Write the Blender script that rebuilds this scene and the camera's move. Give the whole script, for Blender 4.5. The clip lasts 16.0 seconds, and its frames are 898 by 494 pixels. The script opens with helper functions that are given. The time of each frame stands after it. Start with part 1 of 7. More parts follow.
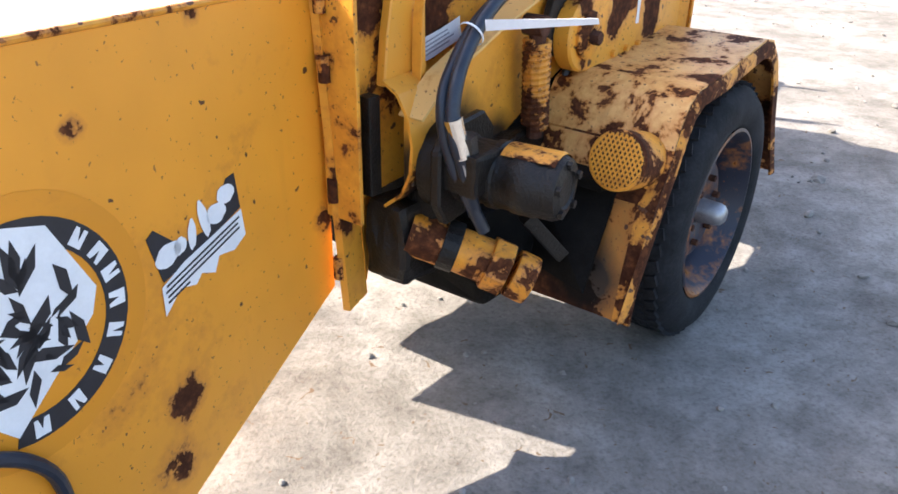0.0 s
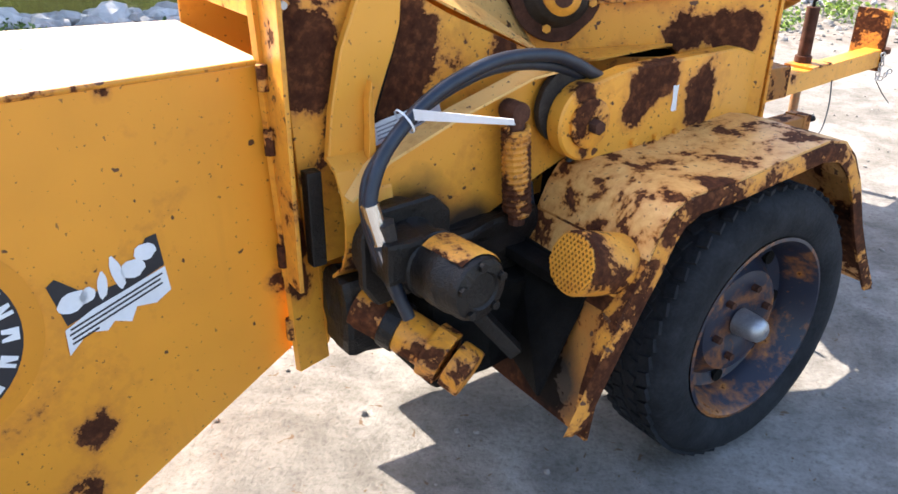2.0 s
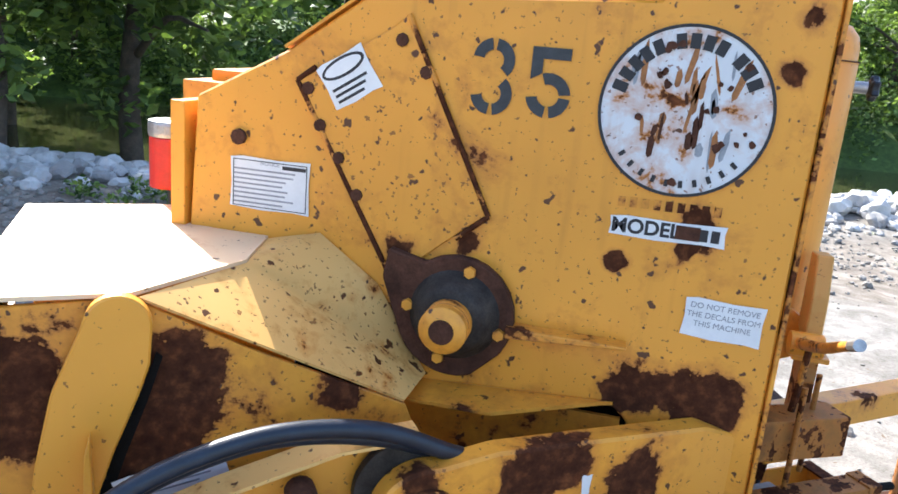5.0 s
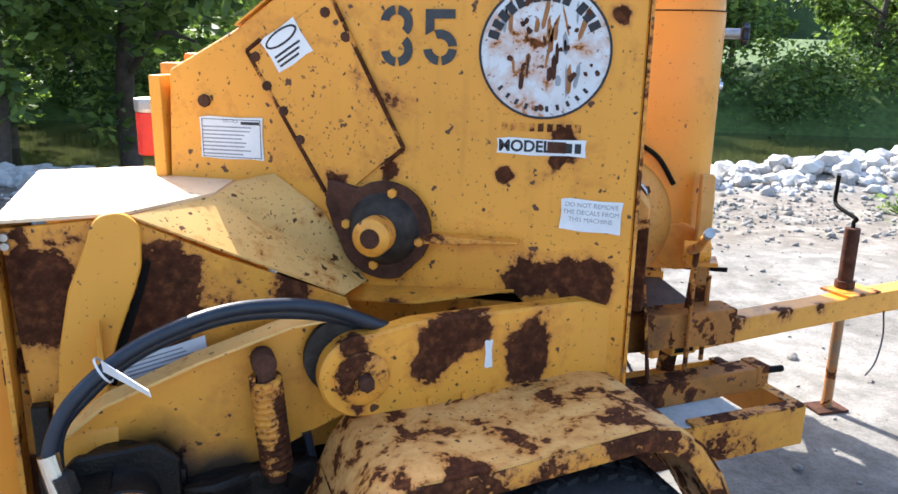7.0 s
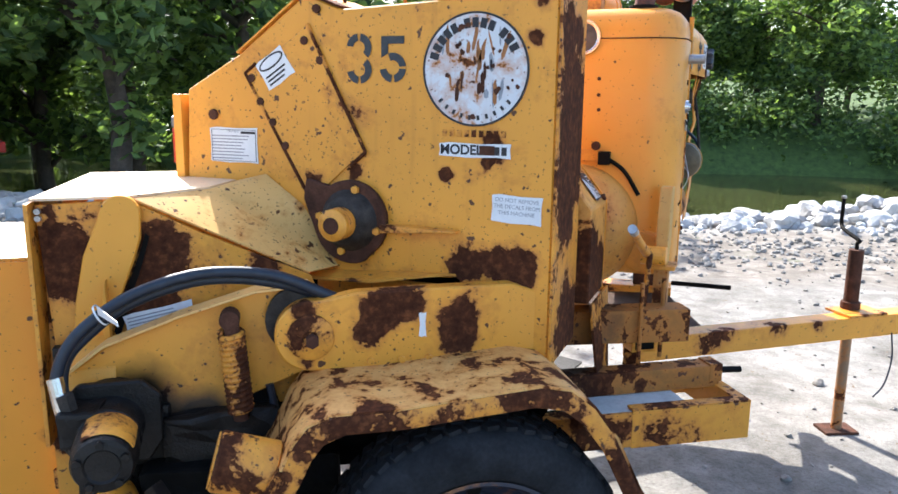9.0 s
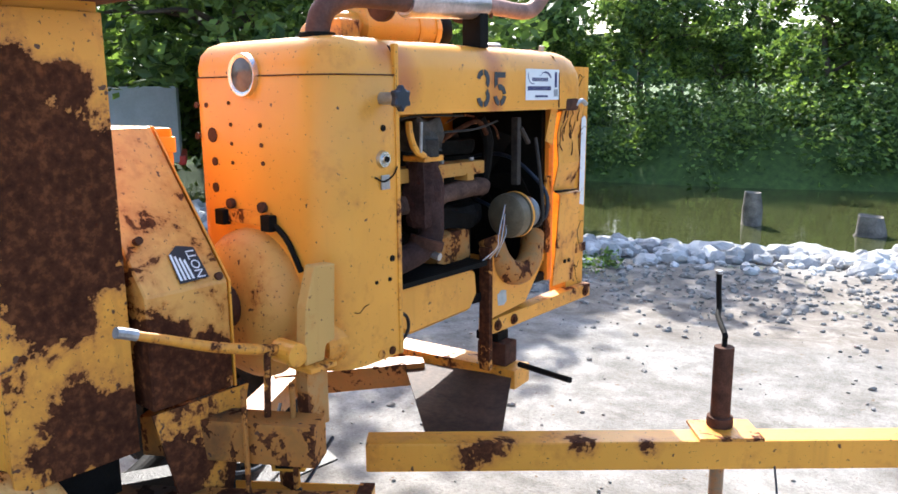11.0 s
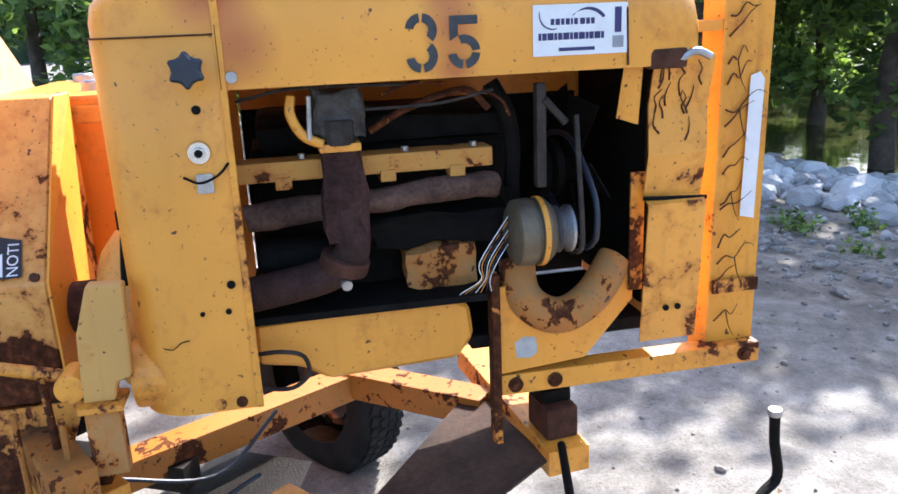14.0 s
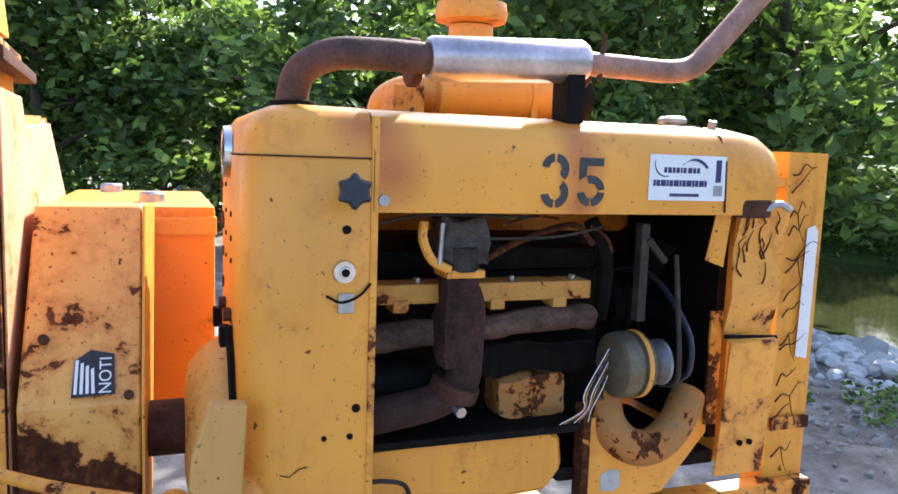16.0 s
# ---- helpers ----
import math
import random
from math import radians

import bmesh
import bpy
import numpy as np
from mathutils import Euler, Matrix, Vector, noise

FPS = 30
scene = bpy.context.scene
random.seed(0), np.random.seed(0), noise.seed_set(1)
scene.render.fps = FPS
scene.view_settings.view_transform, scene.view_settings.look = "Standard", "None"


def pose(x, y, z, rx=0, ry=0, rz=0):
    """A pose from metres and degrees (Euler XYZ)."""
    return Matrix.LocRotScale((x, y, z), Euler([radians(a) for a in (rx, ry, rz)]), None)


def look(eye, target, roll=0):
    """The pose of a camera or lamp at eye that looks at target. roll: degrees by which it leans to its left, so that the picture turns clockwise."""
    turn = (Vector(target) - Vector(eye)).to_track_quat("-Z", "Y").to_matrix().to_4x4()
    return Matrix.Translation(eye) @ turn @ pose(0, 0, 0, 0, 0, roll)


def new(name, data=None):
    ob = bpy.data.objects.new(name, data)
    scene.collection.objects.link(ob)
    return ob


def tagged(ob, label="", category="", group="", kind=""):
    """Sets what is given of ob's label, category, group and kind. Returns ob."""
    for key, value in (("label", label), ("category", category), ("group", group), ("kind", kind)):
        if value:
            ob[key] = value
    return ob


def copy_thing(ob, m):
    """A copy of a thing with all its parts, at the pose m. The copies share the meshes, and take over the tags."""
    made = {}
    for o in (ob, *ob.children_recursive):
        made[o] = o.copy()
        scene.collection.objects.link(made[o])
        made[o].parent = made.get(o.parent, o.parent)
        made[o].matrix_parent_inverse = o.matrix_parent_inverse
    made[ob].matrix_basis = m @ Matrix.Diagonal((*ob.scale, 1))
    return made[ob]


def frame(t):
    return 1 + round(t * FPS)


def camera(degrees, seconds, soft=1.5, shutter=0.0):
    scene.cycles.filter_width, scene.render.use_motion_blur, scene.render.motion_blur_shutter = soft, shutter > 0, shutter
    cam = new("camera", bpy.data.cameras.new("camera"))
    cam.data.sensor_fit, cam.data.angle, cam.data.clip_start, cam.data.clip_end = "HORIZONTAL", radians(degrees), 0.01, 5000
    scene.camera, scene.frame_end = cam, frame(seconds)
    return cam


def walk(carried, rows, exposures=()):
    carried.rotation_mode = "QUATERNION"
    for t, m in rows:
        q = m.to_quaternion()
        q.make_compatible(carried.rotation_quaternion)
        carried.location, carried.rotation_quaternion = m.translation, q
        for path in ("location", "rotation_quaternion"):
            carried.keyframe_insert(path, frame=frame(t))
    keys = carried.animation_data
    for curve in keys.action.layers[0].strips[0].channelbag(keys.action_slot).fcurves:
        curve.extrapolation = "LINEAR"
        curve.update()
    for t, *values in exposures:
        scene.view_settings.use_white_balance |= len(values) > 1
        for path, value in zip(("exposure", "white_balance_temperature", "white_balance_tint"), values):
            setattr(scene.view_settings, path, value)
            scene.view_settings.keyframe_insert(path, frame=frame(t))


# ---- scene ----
cam = camera(60.1, 16.0, soft=1.6)
PATH = [
    (0, (-1.179, -1.805, 1.138), (-0.55, -0.145, 0.218), 1.2),
    (0.5, (-0.986, -1.698, 1.183), (-0.472, 0.005, 0.27), 3.6),
    (1, (-0.825, -1.736, 1.217), (-0.549, 0.041, 0.342), 3.4),
    (1.5, (-0.676, -1.848, 1.235), (-0.527, -0.045, 0.381), 3.4),
    (2, (-0.615, -1.837, 1.233), (-0.569, -0.035, 0.366), 0.6),
    (2.5, (-0.485, -1.602, 1.341), (-0.405, 0.246, 0.582), 4.1),
    (3, (-0.392, -1.406, 1.432), (-0.312, 0.503, 0.839), 2.6),
    (3.5, (-0.224, -1.331, 1.448), (-0.365, 0.579, 0.871), 1.4),
    (5.8, (0.029, -1.243, 1.42), (-0.481, 0.633, 0.948), 3.6),
    (6, (0.087, -1.262, 1.41), (-0.47, 0.586, 0.886), 2.2),
    (6.5, (0.154, -1.347, 1.38), (-0.524, 0.43, 0.761), -0.5),
    (7, (0.168, -1.567, 1.382), (-0.265, 0.319, 0.875), 1.0),
    (7.5, (0.217, -1.787, 1.399), (-0.052, 0.15, 0.98), 2.7),
    (8, (0.372, -1.91, 1.38), (-0.022, 0.003, 0.95), 3.1),
    (8.5, (0.515, -1.956, 1.383), (-0.034, -0.076, 0.975), 0.2),
    (9, (0.611, -1.74, 1.325), (-0.101, 0.086, 0.926), 0.6),
    (9.5, (0.833, -1.451, 1.42), (0.143, 0.401, 1.114), 0.7),
    (10, (1.193, -1.16, 1.436), (0.312, 0.618, 1.188), 3.2),
    (10.2, (1.337, -1.047, 1.434), (0.395, 0.682, 1.086), 2.5),
    (12.3, (1.868, 0.253, 1.422), (0.122, 1.177, 1.108), 0.9),
    (12.5, (1.81, 0.35, 1.409), (0.018, 1.161, 1.048), 1.0),
    (13, (1.785, 0.625, 1.439), (-0.021, 1.336, 0.956), -3.1),
    (13.5, (1.822, 0.851, 1.479), (-0.042, 1.324, 0.93), -1.3),
    (14, (1.83, 0.965, 1.481), (-0.051, 1.358, 0.925), -2.4),
    (14.5, (1.802, 0.947, 1.462), (-0.094, 1.302, 0.933), -2.4),
    (15, (1.789, 0.813, 1.458), (-0.118, 1.176, 0.974), -2.0),
    (15.5, (1.761, 0.603, 1.486), (-0.102, 1.249, 1.152), -3.1),
    (16, (1.733, 0.521, 1.481), (-0.13, 1.213, 1.256), 1.9),
]
walk(cam, [(t, look(eye, target, roll)) for t, eye, target, roll in PATH], exposures=[(0, 1.93, 6600, 14), (2.5, 1.92, 6500, 13), (3.5, 1.66, 6050, 10), (9, 1.66, 6000, 10), (10.2, 1.8, 5900, 10), (12.5, 1.12, 6150, 12), (13.5, 1.72, 5850, 12), (15.5, 1.72, 5850, 12), (16, 1.6, 5850, 12)])

# ---------------------------------------------------------------- light
SUN_AZ, SUN_EL = 137.0, 39.5
world = bpy.data.worlds.new("sky")
scene.world = world
world.use_nodes = True
wn = world.node_tree.nodes
sky = wn.new("ShaderNodeTexSky")
sky.sky_type, sky.sun_disc = "NISHITA", False
sky.sun_elevation, sky.sun_rotation = radians(SUN_EL), radians(90 - SUN_AZ)
sky.dust_density, sky.ozone_density = 2.5, 1.0
world.node_tree.links.new(sky.outputs[0], wn["Background"].inputs[0])
wn["Background"].inputs[1].default_value = 0.15
sun_data = bpy.data.lights.new("sun", "SUN")
sun_data.energy, sun_data.angle, sun_data.color = 4.6, radians(0.53), (1.0, 0.93, 0.82)
sun_ob = new("sun", sun_data)
ca, sa = math.cos(radians(SUN_AZ)), math.sin(radians(SUN_AZ))
ce, se = math.cos(radians(SUN_EL)), math.sin(radians(SUN_EL))
sun_ob.matrix_world = look((ca * ce * 30, sa * ce * 30, se * 30), (0, 0, 0))


# ---------------------------------------------------------------- materials
def nodes_of(name):
    m = bpy.data.materials.new(name)
    m.use_nodes = True
    return m, m.node_tree.nodes, m.node_tree.links, m.node_tree.nodes["Principled BSDF"]


def noise_tex(n, l, scale, detail=5, rough=0.6, space="Object", distort=0.0):
    c, t = n.new("ShaderNodeTexCoord"), n.new("ShaderNodeTexNoise")
    t.inputs["Scale"].default_value, t.inputs["Detail"].default_value = scale, detail
    t.inputs["Roughness"].default_value, t.inputs["Distortion"].default_value = rough, distort
    l.new(c.outputs[space], t.inputs["Vector"])
    return t


def ramp(n, l, src, stops):
    r = n.new("ShaderNodeValToRGB")
    els = r.color_ramp.elements
    while len(els) < len(stops):
        els.new(0.5)
    for e, (p, c) in zip(els, stops):
        e.position = p
        e.color = (*c, 1) if len(c) == 3 else c
    l.new(src, r.inputs[0])
    return r


def mix(n, l, fac, a, b, mode="MIX"):
    m = n.new("ShaderNodeMix")
    m.data_type, m.blend_type = "RGBA", mode
    for key, v in ((0, fac), (6, a), (7, b)):
        if hasattr(v, "is_linked"):
            l.new(v, m.inputs[key])
        else:
            m.inputs[key].default_value = (*v, 1) if isinstance(v, tuple) else v
    return m.outputs[2]


def bump(n, l, p, src, strength=0.3, dist=0.01):
    b = n.new("ShaderNodeBump")
    b.inputs["Strength"].default_value, b.inputs["Distance"].default_value = strength, dist
    l.new(src, b.inputs["Height"])
    l.new(b.outputs[0], p.inputs["Normal"])


def plain(name, color, rough=0.6, metal=0.0, vary=0.25, scale=14, relief=0.1, gloss=0.5):
    """A worn one-colour surface with two scales of variation."""
    m, n, l, p = nodes_of(name)
    a, b = noise_tex(n, l, scale), noise_tex(n, l, scale * 9, 3)
    dark = tuple(c * (1 - vary) for c in color)
    light = tuple(min(1, c * (1 + vary * 0.6)) for c in color)
    r1 = ramp(n, l, a.outputs[0], [(0.3, dark), (0.7, light)])
    r2 = ramp(n, l, b.outputs[0], [(0.35, (1 - vary * 0.5,) * 3), (0.65, (1, 1, 1))])
    l.new(mix(n, l, 1.0, r1.outputs[0], r2.outputs[0], "MULTIPLY"), p.inputs["Base Color"])
    p.inputs["Roughness"].default_value, p.inputs["Metallic"].default_value = rough, metal
    p.inputs["Specular IOR Level"].default_value = gloss
    bump(n, l, p, b.outputs[0], relief, 0.004)
    return m


def paint(name, color=(0.80, 0.345, 0.036), rust=0.3, patch=4.0, grime=0.25, rough=0.42, spots=(), burns=(), speck=0.0, oil=()):
    """Old yellow enamel: chips down to dark rust with an orange rim, fine specks, runs of rust and grime."""
    m, n, l, p = nodes_of(name)
    big = noise_tex(n, l, patch, 7, 0.62, distort=0.4)
    fine = noise_tex(n, l, 42, 4, 0.6)
    tone = noise_tex(n, l, 1.8, 3)
    mapn = n.new("ShaderNodeMapping")
    mapn.inputs["Scale"].default_value = (26, 26, 1.6)
    co = n.new("ShaderNodeTexCoord")
    l.new(co.outputs["Object"], mapn.inputs[0])
    run = n.new("ShaderNodeTexNoise")
    run.inputs["Scale"].default_value, run.inputs["Detail"].default_value = 1.0, 3
    l.new(mapn.outputs[0], run.inputs["Vector"])
    base = ramp(n, l, tone.outputs[0], [(0.3, tuple(c * 0.86 for c in color)), (0.7, tuple(min(1, c * 1.08) for c in color))]).outputs[0]
    streak = ramp(n, l, run.outputs[0], [(0.56, (0, 0, 0)), (0.8, (grime,) * 3)]).outputs[0]
    streak = mix(n, l, 1.0, streak, ramp(n, l, noise_tex(n, l, 3.2, 4, 0.6).outputs[0], [(0.45, (0, 0, 0)), (0.62, (1, 1, 1))]).outputs[0], "MULTIPLY")
    base = mix(n, l, streak, base, (0.36, 0.13, 0.02))
    for x, y, z, r in burns:
        d, reach = n.new("ShaderNodeVectorMath"), n.new("ShaderNodeMapRange")
        d.operation = "DISTANCE"
        d.inputs[1].default_value = (x, y, z)
        l.new(co.outputs["Object"], d.inputs[0])
        reach.inputs[1].default_value, reach.inputs[2].default_value = r * 0.2, r
        reach.inputs[3].default_value, reach.inputs[4].default_value = 0.75, 0.0
        l.new(d.outputs["Value"], reach.inputs[0])
        base = mix(n, l, reach.outputs[0], base, (0.42, 0.10, 0.03))
    cut = 0.72 - 0.30 * rust
    s = n.new("ShaderNodeMath")
    s.operation = "MULTIPLY_ADD"
    s.inputs[1].default_value, s.inputs[2].default_value = 0.30, -0.15
    l.new(fine.outputs[0], s.inputs[0])
    add = n.new("ShaderNodeMath")
    l.new(big.outputs[0], add.inputs[0])
    l.new(s.outputs[0], add.inputs[1])
    field = add.outputs[0]
    for x, y, z, r in spots:
        d, reach, top = n.new("ShaderNodeVectorMath"), n.new("ShaderNodeMapRange"), n.new("ShaderNodeMath")
        d.operation = "DISTANCE"
        d.inputs[1].default_value = (x, y, z)
        l.new(co.outputs["Object"], d.inputs[0])
        reach.inputs[1].default_value, reach.inputs[2].default_value = r * 0.45, r * 1.5
        reach.inputs[3].default_value, reach.inputs[4].default_value = 0.265, 0.0
        l.new(d.outputs["Value"], reach.inputs[0])
        l.new(field, top.inputs[0])
        l.new(reach.outputs[0], top.inputs[1])
        field = top.outputs[0]
    stain = ramp(n, l, field, [(cut - 0.16, (0, 0, 0)), (cut - 0.02, (0.55, 0.55, 0.55))]).outputs[0]
    base = mix(n, l, stain, base, (0.50, 0.17, 0.022))
    rim = ramp(n, l, field, [(cut - 0.035, (0, 0, 0)), (cut, (1, 1, 1))]).outputs[0]
    core = ramp(n, l, field, [(cut, (0, 0, 0)), (cut + 0.02, (1, 1, 1))]).outputs[0]
    rusty = ramp(n, l, fine.outputs[0], [(0.3, (0.042, 0.014, 0.007)), (0.52, (0.080, 0.027, 0.012)), (0.7, (0.17, 0.060, 0.022))]).outputs[0]
    rusty = mix(n, l, 0.75, rusty, ramp(n, l, noise_tex(n, l, 9, 6, 0.7, distort=0.5).outputs[0], [(0.32, (0.55, 0.52, 0.52)), (0.6, (1, 1, 1)), (0.74, (1.7, 1.5, 1.2))]).outputs[0], "MULTIPLY")
    dots = ramp(n, l, noise_tex(n, l, 30, 2, 0.5).outputs[0], [(0.735 - 0.09 * rust - speck, (0, 0, 0)), (0.755 - 0.09 * rust - speck, (1, 1, 1))]).outputs[0]
    pin = ramp(n, l, noise_tex(n, l, 85, 2, 0.5).outputs[0], [(0.70 - 0.06 * rust - speck * 0.6, (0, 0, 0)), (0.72 - 0.06 * rust - speck * 0.6, (0.8, 0.8, 0.8))]).outputs[0]
    col = mix(n, l, pin, mix(n, l, rim, base, (0.42, 0.15, 0.02)), (0.20, 0.07, 0.018))
    col = mix(n, l, dots, col, (0.10, 0.035, 0.012))
    col = mix(n, l, core, col, rusty)
    for x, y, z, r in oil:
        d, reach, blot = n.new("ShaderNodeVectorMath"), n.new("ShaderNodeMapRange"), n.new("ShaderNodeMath")
        d.operation = "DISTANCE"
        d.inputs[1].default_value = (x, y, z)
        l.new(co.outputs["Object"], d.inputs[0])
        blot.operation = "MULTIPLY_ADD"
        blot.inputs[1].default_value = r * 0.9
        l.new(big.outputs[0], blot.inputs[0])
        l.new(d.outputs["Value"], blot.inputs[2])
        reach.inputs[1].default_value, reach.inputs[2].default_value = r * 0.95, r * 1.5
        reach.inputs[3].default_value, reach.inputs[4].default_value = 0.96, 0.0
        l.new(blot.outputs[0], reach.inputs[0])
        col = mix(n, l, reach.outputs[0], col, (0.010, 0.008, 0.007))
    l.new(col, p.inputs["Base Color"])
    rr = n.new("ShaderNodeMapRange")
    rr.inputs[3].default_value, rr.inputs[4].default_value = rough, 0.85
    l.new(core, rr.inputs[0])
    l.new(rr.outputs[0], p.inputs["Roughness"])
    dull = n.new("ShaderNodeMapRange")
    dull.inputs[3].default_value, dull.inputs[4].default_value = 0.5, 0.12
    l.new(core, dull.inputs[0])
    l.new(dull.outputs[0], p.inputs["Specular IOR Level"])
    bump(n, l, p, mix(n, l, 0.5, mix(n, l, core, (1, 1, 1), (0, 0, 0)), fine.outputs[0]), 0.25, 0.003)
    return m


M_CLEAN = paint("yellow_paint_clean", rust=0.02, patch=2.5, grime=0.12)
M_SPOT = paint("yellow_paint_spotted", rust=0.14, patch=5.0, grime=0.45)
M_WORN = paint("yellow_paint_worn", rust=0.42, patch=5.0, grime=0.4)
M_FLAKED = paint("yellow_paint_flaked", rust=0.62, patch=7.0, grime=0.5, rough=0.55)
M_RUSTY = paint("rusted_paint", rust=0.86, patch=6.0, grime=0.5, rough=0.6)
M_RUST = plain("bare_rust", (0.095, 0.040, 0.024), 0.85, 0.0, 0.5, 20, 0.3, 0.2)
# faded yellow, whitened so that sunlit tops look blown out
M_GLARE = paint("glare_paled_yellow_paint", (0.80, 0.58, 0.36), 0.04, 6, 0.15, 0.5)
# near-black for greasy steel, and for shade drawn as solid parts
M_BLACK = plain("greasy_steel_and_shade_black", (0.009, 0.008, 0.007), 0.75, 0.0, 0.5, 18, 0.3, 0.12)
# caked grease on the motor; also colours the gap and shade pieces
M_GREASE_SHADE = plain("grease_and_shade_black", (0.013, 0.010, 0.008), 0.48, 0.0, 0.7, 13, 0.6, 0.35)
M_VALVE = paint("valve_paint", (0.78, 0.31, 0.02), 0.66, 9, 0.7, 0.5)
M_GRIMY = plain("grimy_metal", (0.055, 0.045, 0.038), 0.6, 0.2, 0.6, 22, 0.3, 0.25)
M_RUBBER = plain("black_hose_rubber", (0.014, 0.022, 0.038), 0.42, 0.0, 0.3, 30, 0.1)
M_TYRE = plain("tyre_rubber", (0.024, 0.025, 0.028), 0.85, 0.0, 0.5, 10, 0.3, 0.2)
M_STEEL = plain("dull_steel", (0.45, 0.45, 0.46), 0.4, 0.8, 0.3, 25, 0.1)
M_CHROME = plain("bright_steel", (0.7, 0.7, 0.7), 0.25, 1.0, 0.15, 25, 0.05)
M_WHITE = plain("white_sticker", (0.78, 0.79, 0.80), 0.45, 0.0, 0.08, 12, 0.02)
M_INK = plain("black_ink", (0.02, 0.02, 0.025), 0.5, 0.0, 0.2, 30, 0.02)
M_RED = plain("red_plastic", (0.62, 0.03, 0.02), 0.35, 0.0, 0.2, 20, 0.05)
M_BOARD = plain("grey_board", (0.5, 0.52, 0.5), 0.7, 0.0, 0.25, 9, 0.1)


# ---------------------------------------------------------------- mesh tools
S = 0.8            # plan units to metres
STANDS = {}        # where each thing stands, in plan units


def in_metres(ob):
    ob.scale = (S, S, S)
    return ob


def part(name, bm, material, parent=None, label="", smooth=None):
    """Link a bmesh in plan units as one mesh under a thing, whose Empty stands unturned at its base."""
    top = parent
    while top is not None and top.parent is not None:
        top = top.parent
    base = Vector(STANDS[top.name]) if top is not None else Vector((0, 0, 0))
    bmesh.ops.transform(bm, matrix=Matrix.Translation(-base), verts=bm.verts)
    bmesh.ops.recalc_face_normals(bm, faces=bm.faces)
    me = bpy.data.meshes.new(name)
    bm.to_mesh(me)
    bm.free()
    me.materials.append(material)
    if smooth is not None:
        me.shade_smooth()
        me.set_sharp_from_angle(angle=radians(smooth))
    ob = new(name, me)
    ob.parent = parent
    if parent is None:
        in_metres(ob)
    if label:
        ob["label"] = label
    return ob


def rough(bm, amp, scale=9.0, cuts=3):
    """Break up a clean shape into a lumpy, dirt-caked one."""
    bmesh.ops.subdivide_edges(bm, edges=bm.edges[:], cuts=cuts, use_grid_fill=True)
    for v in bm.verts:
        v.co += noise.noise_vector(v.co * scale) * amp + noise.noise_vector(v.co * scale * 3) * amp * 0.4
    return bm


def thing(name, at, label, category, group="", kind=""):
    ob = new(name)
    STANDS[ob.name] = at
    ob.location = Vector(at) * S
    in_metres(ob)
    return tagged(ob, label, category, group, kind)


def axes(origin, ex, ey=None, ez=None):
    """A matrix with the given origin and axes."""
    ex = Vector(ex).normalized()
    if ez is None:
        ez = Vector((0, 0, 1))
    ez = Vector(ez)
    ey = Vector(ey).normalized() if ey is not None else ez.cross(ex).normalized()
    ez = ex.cross(ey).normalized()
    m = Matrix((ex, ey, ez)).transposed().to_4x4()
    m.translation = origin
    return m


def block(m, x0, x1, y0, y1, z0, z1, bev=0.004, bm=None):
    """A bevelled box in the axes m."""
    own = bmesh.new()
    bmesh.ops.create_cube(own, size=1)
    bmesh.ops.transform(own, matrix=Matrix.Translation(((x0 + x1) / 2, (y0 + y1) / 2, (z0 + z1) / 2)) @ Matrix.Diagonal((abs(x1 - x0), abs(y1 - y0), abs(z1 - z0), 1)), verts=own.verts)
    if bev:
        bmesh.ops.bevel(own, geom=own.edges[:], offset=min(bev, 0.45 * min(abs(x1 - x0), abs(y1 - y0), abs(z1 - z0))), segments=2, affect="EDGES", profile=0.7)
    bmesh.ops.transform(own, matrix=m, verts=own.verts)
    return join(bm, own)


def join(bm, own):
    if bm is None:
        return own
    me = bpy.data.meshes.new("tmp")
    own.to_mesh(me)
    own.free()
    bm.from_mesh(me)
    bpy.data.meshes.remove(me)
    return bm


def plate(m, pts, thick, bev=0.003, bm=None):
    """A polygon in the x-y plane of m, thickened along its z."""
    own = bmesh.new()
    f = own.faces.new([own.verts.new((x, y, 0)) for x, y in pts])
    got = bmesh.ops.extrude_face_region(own, geom=[f])
    bmesh.ops.translate(own, vec=(0, 0, thick), verts=[v for v in got["geom"] if isinstance(v, bmesh.types.BMVert)])
    bmesh.ops.recalc_face_normals(own, faces=own.faces)
    if bev:
        bmesh.ops.bevel(own, geom=own.edges[:], offset=bev, segments=1, affect="EDGES")
    bmesh.ops.triangulate(own, faces=[f for f in own.faces if len(f.verts) > 4])
    bmesh.ops.transform(own, matrix=m, verts=own.verts)
    return join(bm, own)


def rod(a, b, r, r2=None, seg=20, bev=0.0, bm=None):
    """A round bar from a to b."""
    a, b = Vector(a), Vector(b)
    own = bmesh.new()
    bmesh.ops.create_cone(own, cap_ends=True, segments=seg, radius1=r, radius2=r if r2 is None else r2, depth=(b - a).length)
    if bev:
        rims = [e for e in own.edges if abs(e.verts[0].co.z - e.verts[1].co.z) < 1e-6]
        bmesh.ops.bevel(own, geom=rims, offset=bev, segments=2, affect="EDGES", profile=0.7)
    q = (b - a).to_track_quat("Z", "Y").to_matrix().to_4x4()
    bmesh.ops.transform(own, matrix=Matrix.Translation((a + b) / 2) @ q, verts=own.verts)
    return join(bm, own)


